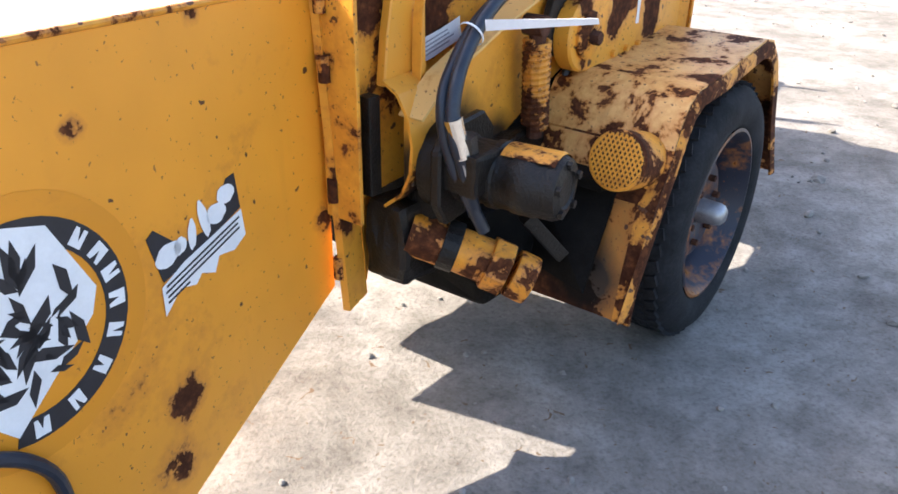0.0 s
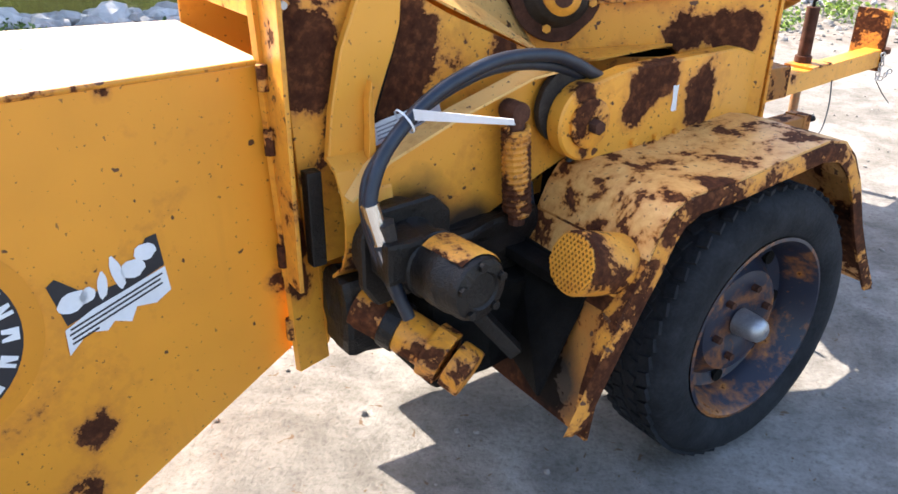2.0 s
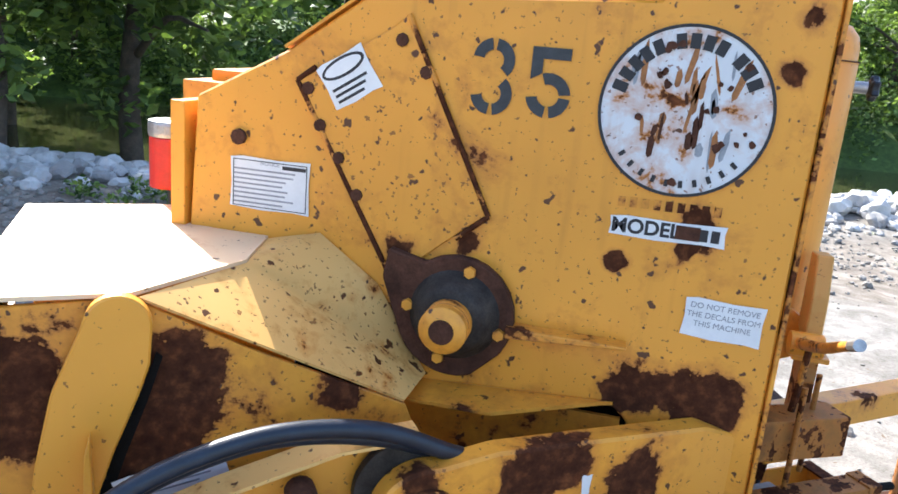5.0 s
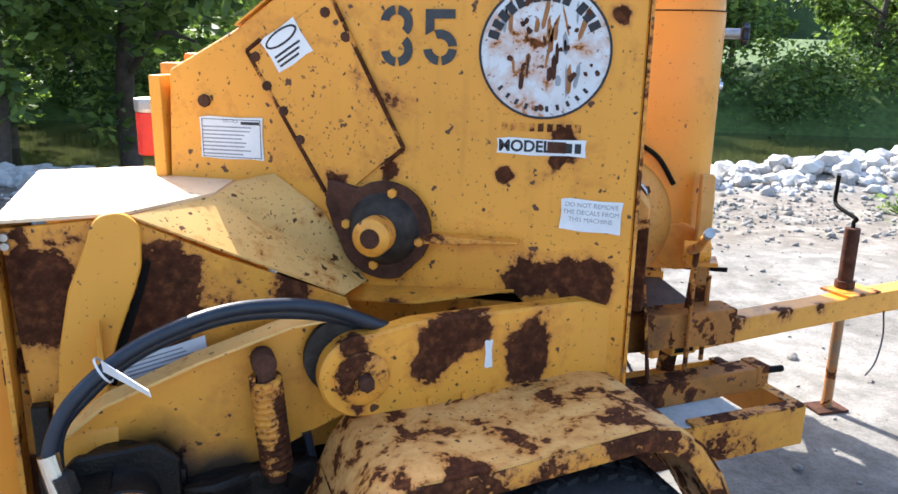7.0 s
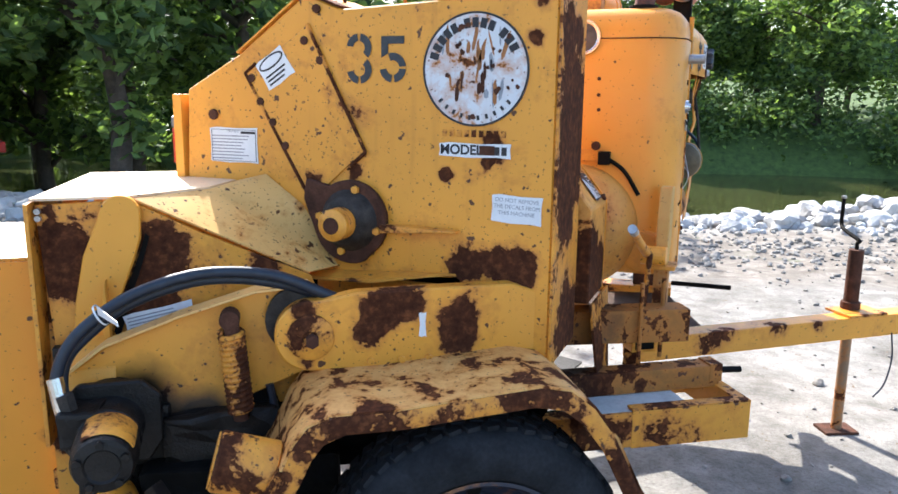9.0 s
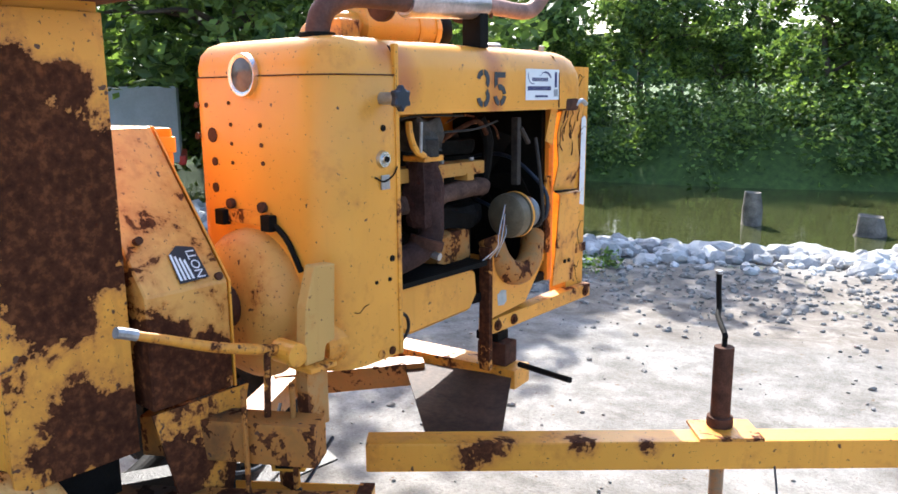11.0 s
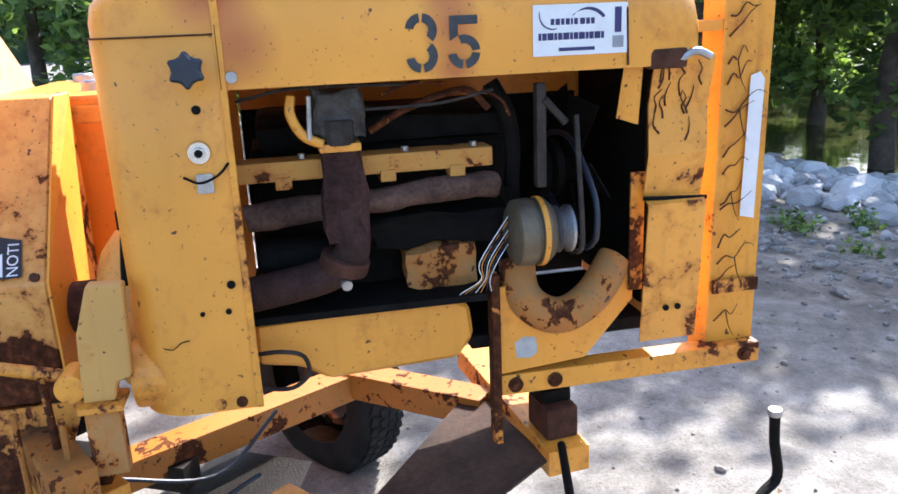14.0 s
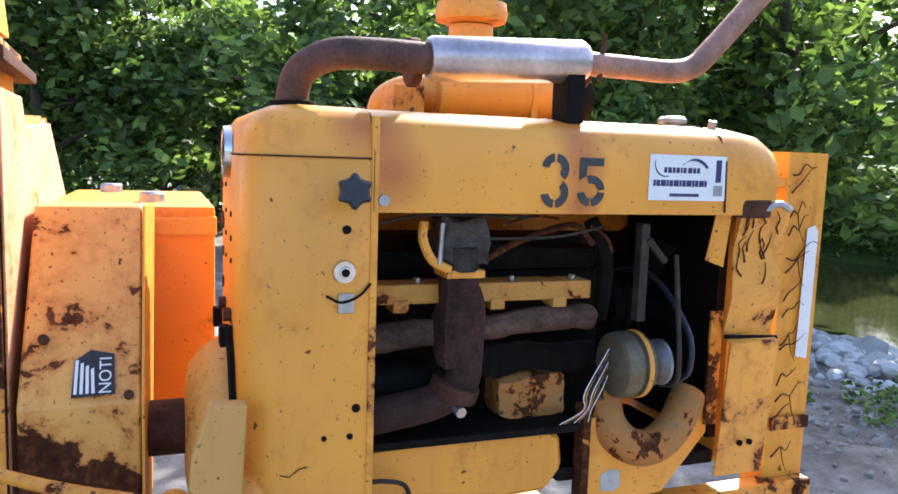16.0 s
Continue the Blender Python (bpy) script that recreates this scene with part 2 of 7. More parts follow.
def spin(m, profile, seg=40, bm=None, a0=0.0, a1=360.0):
    """A profile of (radius, height) turned about the z axis of m."""
    own = bmesh.new()
    full = abs(a1 - a0) >= 359.9
    rings = []
    count = seg if full else seg + 1
    for i in range(count):
        a = radians(a0 + (a1 - a0) * i / seg)
        rings.append([own.verts.new((r * math.cos(a), r * math.sin(a), h)) for r, h in profile])
    for i in range(seg):
        p, q = rings[i], rings[(i + 1) % count]
        for j in range(len(profile) - 1):
            own.faces.new((p[j], q[j], q[j + 1], p[j + 1]))
    bmesh.ops.remove_doubles(own, verts=own.verts, dist=1e-6)
    bmesh.ops.transform(own, matrix=m, verts=own.verts)
    return join(bm, own)


def smooth_line(pts, steps=8):
    """Catmull-Rom through the points."""
    p = [Vector(q) for q in pts]
    p = [2 * p[0] - p[1]] + p + [2 * p[-1] - p[-2]]
    out = []
    for i in range(1, len(p) - 2):
        for k in range(steps):
            t = k / steps
            out.append(0.5 * (2 * p[i] + (p[i + 1] - p[i - 1]) * t + (2 * p[i - 1] - 5 * p[i] + 4 * p[i + 1] - p[i + 2]) * t * t + (3 * p[i] - p[i - 1] - 3 * p[i + 1] + p[i + 2]) * t ** 3))
    return out + [p[-2]]


def hose(pts, r, seg=12, steps=8, bm=None, r_end=None):
    """A round tube along a smooth line."""
    line = smooth_line(pts, steps) if steps > 1 else [Vector(q) for q in pts]
    own = bmesh.new()
    rings, side = [], None
    for i, c in enumerate(line):
        d = (line[min(i + 1, len(line) - 1)] - line[max(i - 1, 0)]).normalized()
        side = d.orthogonal() if side is None else side - d * side.dot(d)
        side.normalize()
        up = d.cross(side)
        rr = r if r_end is None else r + (r_end - r) * i / (len(line) - 1)
        rings.append([own.verts.new(c + rr * (math.cos(2 * math.pi * k / seg) * side + math.sin(2 * math.pi * k / seg) * up)) for k in range(seg)])
    for p, q in zip(rings, rings[1:]):
        for k in range(seg):
            own.faces.new((p[k], p[(k + 1) % seg], q[(k + 1) % seg], q[k]))
    own.faces.new(rings[0][::-1])
    own.faces.new(rings[-1])
    return join(bm, own)


def sheet(pts, thick, bm=None, bev=0.0):
    """A flat or slightly warped panel through 3D points, thickened along its normal."""
    own = bmesh.new()
    f = own.faces.new([own.verts.new(p) for p in pts])
    f.normal_update()
    push = f.normal * thick
    got = bmesh.ops.extrude_face_region(own, geom=[f])
    bmesh.ops.translate(own, vec=push, verts=[v for v in got["geom"] if isinstance(v, bmesh.types.BMVert)])
    if bev:
        bmesh.ops.bevel(own, geom=own.edges[:], offset=bev, segments=1, affect="EDGES")
    bmesh.ops.triangulate(own, faces=[f for f in own.faces if len(f.verts) > 4])
    return join(bm, own)


def extrude_line(m, line, depth, thick, bm=None):
    """A bent sheet: a line in the x-z plane of m, drawn out along its y and given a thickness."""
    own = bmesh.new()
    p = [Vector((x, 0, z)) for x, z in line]
    nrm = []
    for i in range(len(p)):
        d = (p[min(i + 1, len(p) - 1)] - p[max(i - 1, 0)]).normalized()
        nrm.append(Vector((d.z, 0, -d.x)))
    rows = [[own.verts.new(q + Vector((0, y, 0)) + k * w * thick) for q, w in zip(p, nrm)] for y, k in ((0, 0), (depth, 0), (depth, 1), (0, 1))]
    for a in range(4):
        r, s2 = rows[a], rows[(a + 1) % 4]
        for i in range(len(p) - 1):
            own.faces.new((r[i], r[i + 1], s2[i + 1], s2[i]))
    for i in (0, -1):
        own.faces.new([r[i] for r in rows])
    bmesh.ops.recalc_face_normals(own, faces=own.faces)
    bmesh.ops.transform(own, matrix=m, verts=own.verts)
    return join(bm, own)


def arc(cx, cy, r, a0, a1, n=12):
    return [(cx + r * math.cos(radians(a0 + (a1 - a0) * i / n)), cy + r * math.sin(radians(a0 + (a1 - a0) * i / n))) for i in range(n + 1)]


def words(text, m, size, material, parent, name="lettering", squash=1.0, spacing=1.0, bold=0.0):
    """Flat letters of the built-in font in the x-y plane of m, centred."""
    c = bpy.data.curves.new(name, "FONT")
    c.body, c.size, c.align_x, c.align_y, c.extrude = text, size, "CENTER", "CENTER", 0.0006
    c.space_character, c.offset = spacing, bold
    o = new(name, c)
    dg = bpy.context.evaluated_depsgraph_get()
    me = bpy.data.meshes.new_from_object(o.evaluated_get(dg))
    bpy.data.objects.remove(o)
    bpy.data.curves.remove(c)
    own = bmesh.new()
    own.from_mesh(me)
    bpy.data.meshes.remove(me)
    bmesh.ops.transform(own, matrix=m @ Matrix.Diagonal((squash, 1, 1, 1)), verts=own.verts)
    return part(name, own, material, parent)

# ---------------------------------------------------------------- ground, pond and bank
def fbm(x, y, s, o=3):
    return noise.fractal(Vector((x * s, y * s, 3.7)), 1.0, 2.0, o)


def shore(x, y):
    """Metres past the yard's edge towards the pond."""
    return y - 6.6 - 0.22 * x - 0.5 * math.sin(x * 0.35 + 1.0)


def ground_z(x, y):
    s = shore(x, y)
    z = 0.012 * fbm(x, y, 1.3) + 0.05 * fbm(x, y, 0.25) * min(1, max(0, (abs(x) + abs(y) - 4) / 6))
    if s > 0:
        rise = 0.75 * math.exp(-((x - 8.5) / 4.0) ** 2)
        z += rise * math.sin(min(1, s / 5.0) * math.pi) if s < 5 else 0
        t = min(1, s / 9.5)
        z -= 1.35 * t * t * (3 - 2 * t) * (1.3 - 0.3 * t)
        far = min(1, max(0, (s - 16.0) / 3.5))
        z += 2.0 * far * far * (3 - 2 * far)
        z += max(0, s - 20) * 0.07 if s < 45 else 1.75
    z += 0.15 * min(1, max(0, (-x - 2.5) / 2.0)) * math.exp(-((s - 3.6) / 2.2) ** 2)
    k = min(1, max(0, (x - 0.5) / 2.5))
    z += 0.30 * k * k * (3 - 2 * k) * math.exp(-((s - 2.3) / 1.5) ** 2)
    z -= 0.07 * math.exp(-((x - 0.05) ** 2 + (y + 0.25) ** 2) / 0.9)
    return z


m_ground, n, l, p = nodes_of("sandy_yard")
co = n.new("ShaderNodeTexCoord")
sep = n.new("ShaderNodeSeparateXYZ")
l.new(co.outputs["Object"], sep.inputs[0])
big, mid, fine = noise_tex(n, l, 0.5, 6, 0.65), noise_tex(n, l, 5, 6, 0.7), noise_tex(n, l, 60, 4, 0.7)
sand = ramp(n, l, mid.outputs[0], [(0.3, (0.17, 0.158, 0.14)), (0.5, (0.275, 0.258, 0.235)), (0.72, (0.39, 0.37, 0.34))]).outputs[0]
sand = mix(n, l, 0.55, sand, ramp(n, l, fine.outputs[0], [(0.3, (0.30, 0.28, 0.25)), (0.5, (0.85, 0.84, 0.82)), (0.7, (1, 1, 1))]).outputs[0], "MULTIPLY")
dirt = ramp(n, l, noise_tex(n, l, 1.1, 7, 0.72, distort=0.6).outputs[0], [(0.40, (0.55, 0.53, 0.50)), (0.58, (1, 1, 1))]).outputs[0]
sand = mix(n, l, 0.8, sand, dirt, "MULTIPLY")
leaf_spots = ramp(n, l, noise_tex(n, l, 26, 2, 0.5, distort=1.0).outputs[0], [(0.70, (0, 0, 0)), (0.73, (1, 1, 1))]).outputs[0]
sand = mix(n, l, leaf_spots, sand, (0.13, 0.085, 0.05))
green = ramp(n, l, mid.outputs[0], [(0.3, (0.03, 0.055, 0.012)), (0.7, (0.10, 0.16, 0.035))]).outputs[0]
edge = n.new("ShaderNodeMath")
edge.operation = "MULTIPLY_ADD"
edge.inputs[1].default_value = -0.22
l.new(sep.outputs[0], edge.inputs[0])
l.new(sep.outputs[1], edge.inputs[2])
wob = n.new("ShaderNodeMath")
wob.operation = "MULTIPLY_ADD"
wob.inputs[1].default_value = 4.0
l.new(big.outputs[0], wob.inputs[0])
l.new(edge.outputs[0], wob.inputs[2])
far_mask = n.new("ShaderNodeMapRange")
far_mask.inputs[1].default_value, far_mask.inputs[2].default_value = 20.5, 21.5
l.new(wob.outputs[0], far_mask.inputs[0])
weeds = ramp(n, l, noise_tex(n, l, 0.9, 6, 0.75).outputs[0], [(0.60, (0, 0, 0)), (0.68, (1, 1, 1))]).outputs[0]
near_mask = n.new("ShaderNodeMapRange")
near_mask.inputs[1].default_value, near_mask.inputs[2].default_value = 6.0, 8.5
l.new(wob.outputs[0], near_mask.inputs[0])
wm = n.new("ShaderNodeMath")
wm.operation = "MULTIPLY"
l.new(weeds, wm.inputs[0])
l.new(near_mask.outputs[0], wm.inputs[1])
mx = n.new("ShaderNodeMath")
mx.operation = "MAXIMUM"
l.new(wm.outputs[0], mx.inputs[0])
l.new(far_mask.outputs[0], mx.inputs[1])
band_in, band_out, band = n.new("ShaderNodeMapRange"), n.new("ShaderNodeMapRange"), n.new("ShaderNodeMath")
band_in.inputs[1].default_value, band_in.inputs[2].default_value = 6.4, 7.2
band_out.inputs[1].default_value, band_out.inputs[2].default_value = 9.0, 9.8
band_out.inputs[3].default_value, band_out.inputs[4].default_value = 0.8, 0.0
band.operation = "MULTIPLY"
l.new(wob.outputs[0], band_in.inputs[0])
l.new(wob.outputs[0], band_out.inputs[0])
l.new(band_in.outputs[0], band.inputs[0])
l.new(band_out.outputs[0], band.inputs[1])
litter = ramp(n, l, noise_tex(n, l, 3.0, 7, 0.75, distort=0.8).outputs[0], [(0.36, (0.075, 0.058, 0.042)), (0.5, (0.17, 0.14, 0.11)), (0.66, (0.34, 0.31, 0.27))]).outputs[0]
sand = mix(n, l, band.outputs[0], sand, litter)
l.new(mix(n, l, mx.outputs[0], sand, green), p.inputs["Base Color"])
p.inputs["Roughness"].default_value = 0.95
bump(n, l, p, mix(n, l, 0.5, mid.outputs[0], fine.outputs[0]), 0.6, 0.02)


def span(lo, hi, fine_lo, fine_hi, step, grow):
    vals = list(np.arange(fine_lo, fine_hi + 1e-6, step))
    for sign, end, v in ((1, hi, fine_hi), (-1, lo, fine_lo)):
        s = step
        while abs(v - end) > 1e-6:
            s *= grow
            v = v + sign * s
            if (v - end) * sign > 0:
                v = end
            vals.append(v)
    return sorted(vals)


xs, ys = span(-600, 600, -12, 12, 0.25, 1.25), span(-600, 900, -5, 26, 0.25, 1.25)
verts = [(x, y, ground_z(x, y)) for y in ys for x in xs]
w = len(xs)
faces = [(j * w + i, j * w + i + 1, (j + 1) * w + i + 1, (j + 1) * w + i) for j in range(len(ys) - 1) for i in range(w - 1)]
me = bpy.data.meshes.new("ground")
me.from_pydata(verts, [], faces)
me.materials.append(m_ground)
me.shade_smooth()
tagged(in_metres(new("ground", me)), "pale sandy gravel yard sloping to a pond", "ground", kind="structure")

m_water, n, l, p = nodes_of("pond_water")
p.inputs["Base Color"].default_value = (0.045, 0.05, 0.018, 1)
p.inputs["Roughness"].default_value, p.inputs["IOR"].default_value = 0.06, 1.33
bump(n, l, p, noise_tex(n, l, 2.2, 3, 0.5).outputs[0], 0.12, 0.05)
bm = bmesh.new()
bmesh.ops.create_grid(bm, x_segments=1, y_segments=1, size=1)
bmesh.ops.transform(bm, matrix=Matrix.Translation((0, 18, -0.92)) @ Matrix.Diagonal((90, 16, 1, 1)), verts=bm.verts)
tagged(part("water", bm, m_water), "still olive-green pond water", "pond", kind="structure")

# ---- rip-rap
m_rock, n, l, p = nodes_of("limestone_rubble")
oi = n.new("ShaderNodeNewGeometry")
a, b = noise_tex(n, l, 4, 6, 0.7), noise_tex(n, l, 30, 4, 0.6)
c1 = ramp(n, l, oi.outputs["Random Per Island"], [(0.0, (0.34, 0.33, 0.32)), (0.5, (0.54, 0.53, 0.515)), (1.0, (0.70, 0.69, 0.67))]).outputs[0]
l.new(mix(n, l, 0.7, c1, ramp(n, l, a.outputs[0], [(0.3, (0.55, 0.54, 0.53)), (0.65, (1, 1, 1))]).outputs[0], "MULTIPLY"), p.inputs["Base Color"])
p.inputs["Roughness"].default_value = 0.9
bump(n, l, p, b.outputs[0], 0.5, 0.02)


def rock_bm(rng, size, sub=1):
    bm = bmesh.new()
    bmesh.ops.create_icosphere(bm, subdivisions=sub, radius=1)
    ax = [rng.uniform(0.7, 1.25) for _ in range(2)] + [rng.uniform(0.45, 0.8)]
    off = Vector((rng.uniform(0, 50), rng.uniform(0, 50), 0))
    for v in bm.verts:
        k = 1 + 0.38 * noise.noise(v.co * 1.5 + off)
        v.co = Vector((v.co.x * ax[0], v.co.y * ax[1], v.co.z * ax[2])) * k * size
    bmesh.ops.rotate(bm, cent=(0, 0, 0), matrix=Euler([rng.uniform(-0.5, 0.5), rng.uniform(-0.5, 0.5), rng.uniform(0, 6.3)]).to_matrix(), verts=bm.verts)
    return bm


rng = random.Random(4)
protos = []
for k in range(14):
    b = rock_bm(rng, 1.0, 2)
    protos.append((np.array([v.co[:] for v in b.verts]), [[v.index for v in f.verts] for f in b.faces]))
    b.free()
V, F = [], []
base = 0
for k in range(10500):
    x = rng.uniform(-16, 16)
    s = rng.betavariate(1.25, 1.3) * 8.9 + 0.15
    y = s + 6.6 + 0.22 * x + 0.5 * math.sin(x * 0.35 + 1.0)
    if s < 0.8 and rng.random() < 0.8:
        size = rng.uniform(0.02, 0.07)
    else:
        size = rng.uniform(0.04, 0.12) if rng.random() < 0.85 else rng.uniform(0.11, 0.20)
    pv, pf = protos[rng.randrange(14)]
    z = ground_z(x, y) + size * 0.25 + (rng.uniform(0, 0.06) if s > 0.9 else 0)
    V.append(pv * size + np.array((x, y, z)))
    F += [[i + base for i in f] for f in pf]
    base += len(pv)
me = bpy.data.meshes.new("rock_bank")
me.from_pydata(np.concatenate(V).tolist(), [], F)
me.materials.append(m_rock)
tagged(in_metres(new("rock_bank", me)), "pale broken limestone rubble along the pond", "rocks", kind="stuff")
for k in range(46):
    x = rng.uniform(-9, 9)
    s = rng.uniform(1.4, 8.0) if x < 4 else rng.uniform(2.0, 7.0)
    y = s + 6.6 + 0.22 * x + 0.5 * math.sin(x * 0.35 + 1.0)
    size = rng.uniform(0.12, 0.25)
    b = rock_bm(rng, size, 3)
    bmesh.ops.translate(b, vec=(x, y, ground_z(x, y) + size * 0.32), verts=b.verts)
    tagged(part("rock", b, m_rock), "large pale limestone boulder on the bank", "rock", "boulders on the bank")
# small stones and clods in the yard
V, F, base = [], [], 0
for k in range(1500):
    x, y = rng.uniform(-7, 6), rng.uniform(-2.4, 6)
    size = rng.uniform(0.004, 0.014) if rng.random() < 0.93 else rng.uniform(0.014, 0.03)
    pv, pf = protos[rng.randrange(14)]
    V.append(pv * size + np.array((x, y, ground_z(x, y) + size * 0.3)))
    F += [[i + base for i in f] for f in pf]
    base += len(pv)
for k in range(3600):
    x = rng.uniform(-8, 8)
    y = 6.6 + 0.22 * x + 0.5 * math.sin(x * 0.35 + 1.0) + rng.gauss(-0.55, 0.75)
    size = rng.uniform(0.008, 0.03) if rng.random() < 0.92 else rng.uniform(0.03, 0.055)
    pv, pf = protos[rng.randrange(14)]
    V.append(pv * size + np.array((x, y, ground_z(x, y) + size * 0.3)))
    F += [[i + base for i in f] for f in pf]
    base += len(pv)
me = bpy.data.meshes.new("yard_pebbles")
me.from_pydata(np.concatenate(V).tolist(), [], F)
me.materials.append(plain("grey_pebble", (0.30, 0.28, 0.25), 0.9, 0, 0.4, 6, 0.2))
tagged(in_metres(new("yard_pebbles", me)), "small grey pebbles scattered on sand", "pebbles", kind="stuff")

# ---- trees
def leaf_material(name, dark, light):
    m, n, l, p = nodes_of(name)
    g = n.new("ShaderNodeNewGeometry")
    o = n.new("ShaderNodeObjectInfo")
    col = ramp(n, l, g.outputs["Random Per Island"], [(0.0, dark), (0.6, tuple((a + b) / 2 for a, b in zip(dark, light))), (1.0, light)]).outputs[0]
    col = mix(n, l, 0.5, col, ramp(n, l, o.outputs["Random"], [(0, (0.7, 0.75, 0.6)), (1, (1.0, 1.0, 1.0))]).outputs[0], "MULTIPLY")
    tr = n.new("ShaderNodeBsdfTranslucent")
    add = n.new("ShaderNodeMixShader")
    add.inputs[0].default_value = 0.5
    l.new(col, p.inputs["Base Color"])
    l.new(mix(n, l, 1.0, col, (1.0, 1.0, 0.55), "MULTIPLY"), tr.inputs[0])
    p.inputs["Roughness"].default_value = 0.55
    l.new(p.outputs[0], add.inputs[1])
    l.new(tr.outputs[0], add.inputs[2])
    l.new(add.outputs[0], n["Material Output"].inputs[0])
    return m


M_LEAF = leaf_material("broad_leaves", (0.032, 0.068, 0.020), (0.31, 0.45, 0.13))
M_BARK = plain("grey_brown_bark", (0.10, 0.075, 0.055), 0.9, 0, 0.5, 7, 0.6)


def leaf_mesh(rng, clumps, per, size):
    """Bent leaf pairs scattered in clumps: rows of centre and radius."""
    V, F = [], []
    for cx, cy, cz, cr in clumps:
        for _ in range(per):
            d = Vector((rng.gauss(0, 1), rng.gauss(0, 1), rng.gauss(0, 0.8))).normalized() * cr * rng.random() ** 0.45
            c = Vector((cx, cy, cz)) + d
            a = Vector((rng.gauss(0, 1), rng.gauss(0, 1), rng.gauss(0, 0.6))).normalized()
            b = a.orthogonal().normalized()
            b.rotate(Matrix.Rotation(rng.uniform(0, 6.3), 3, a))
            s = size * rng.uniform(0.6, 1.3)
            k = len(V)
            nrm = a.cross(b)
            V += [(c - a * s)[:], (c + b * s * 0.55 + nrm * s * 0.15)[:], (c + a * s)[:], (c - b * s * 0.55 + nrm * s * 0.15)[:]]
            F += [(k, k + 1, k + 2), (k, k + 2, k + 3)]
    me = bpy.data.meshes.new("crown")
    me.from_pydata(V, [], F)
    me.materials.append(M_LEAF)
    return me


def tree(seed, height, spread, clear, at=(0, 0, 0), label="tall leafy broadleaf tree", leaves=2900, size=0.125):
    rng = random.Random(seed)
    th = thing("tree", at, label, "tree", "trees round the pond")
    base = Vector(at)
    trunk_pts = [base + Vector((rng.uniform(-0.12, 0.12) * k, rng.uniform(-0.12, 0.12) * k, height * 0.8 * k / 4 - 0.1)) for k in range(5)]
    bm = hose(trunk_pts, height * 0.022, 9, 3, None, height * 0.004)
    clumps = []
    for k in range(11):
        f = rng.uniform(clear, 0.95)
        a = rng.uniform(0, 6.3)
        start = trunk_pts[0].lerp(trunk_pts[-1], f * 0.95)
        reach = spread * (1.05 - 0.6 * abs(f - 0.45)) * rng.uniform(0.6, 1.0)
        end = start + Vector((math.cos(a) * reach, math.sin(a) * reach, rng.uniform(0.1, 0.5) * reach))
        midp = start.lerp(end, 0.5) + Vector((0, 0, 0.12 * reach))
        hose([start, midp, end], height * 0.008, 6, 3, bm, height * 0.002)
        for q in range(6):
            c = start.lerp(end, rng.uniform(0.35, 1.1)) + Vector((rng.gauss(0, 0.22), rng.gauss(0, 0.22), rng.gauss(0.1, 0.2))) * spread
            clumps.append((*(c - base), spread * rng.uniform(0.13, 0.29)))
    for q in range(9):
        clumps.append((rng.gauss(0, 0.25) * spread, rng.gauss(0, 0.25) * spread, height * rng.uniform(0.72, 0.95), spread * rng.uniform(0.2, 0.34)))
    part("trunk", bm, M_BARK, th, smooth=60)
    ob = new("crown", leaf_mesh(rng, clumps, leaves * 3 // len(clumps), size))
    ob.parent = th
    return th


kinds = [tree(11, 7.6, 2.6, 0.18, (-14.0, 24.5, ground_z(-14.0, 24.5))), tree(12, 6.8, 2.5, 0.15, (-4.5, 27, ground_z(-4.5, 27))), tree(13, 7.8, 2.5, 0.12, (2.6, 27.0, ground_z(2.6, 27.0))), tree(14, 8.8, 3.2, 0.3, (-8.85, 7.6, ground_z(-8.85, 7.6)), "spreading tree with bare trunk at the yard's edge", 3400)]
rng = random.Random(9)
spots = [(-8.8, 29), (-1.5, 29.5), (0.6, 31), (8.5, 29), (9.9, 33), (13, 31), (17, 31), (-11, 27), (-18.5, 21.5), (-22, 17.5), (-24, 13), (-19, 8.5), (-24, 5.5), (-21, 2.0), (-25, -2), (-19, -4.5), (4, 33), (-5, 32), (-12, 33), (11, 36), (-26, 18), (-16, 28), (-30, 9), (21, 29), (25, 34), (-2.5, 33), (-16, 12.5), (-14.5, 14.0), (-9.3, 11.5), (-17.5, 0.5), (-18.5, 10.5), (-16, -1.5), (-15, 5.5), (-20.5, 24), (-8.2, 31.5)]
for k, (x, y) in enumerate(spots):
    src = kinds[3] if (x, y) in ((-14.5, 14.0), (-9.3, 11.5)) else kinds[k % 3]
    c = copy_thing(src, Matrix.Translation(Vector((x, y, ground_z(x, y) - 0.1)) * S) @ Matrix.Rotation(rng.uniform(0, 6.3), 4, "Z"))
    f = rng.uniform(0.9, 1.15) * S * (0.62 if -9.5 < x < -4 and y > 24 else 1.2 if y < 15 else 1.0)
    c.scale = (f, f, f * rng.uniform(0.9, 1.15))

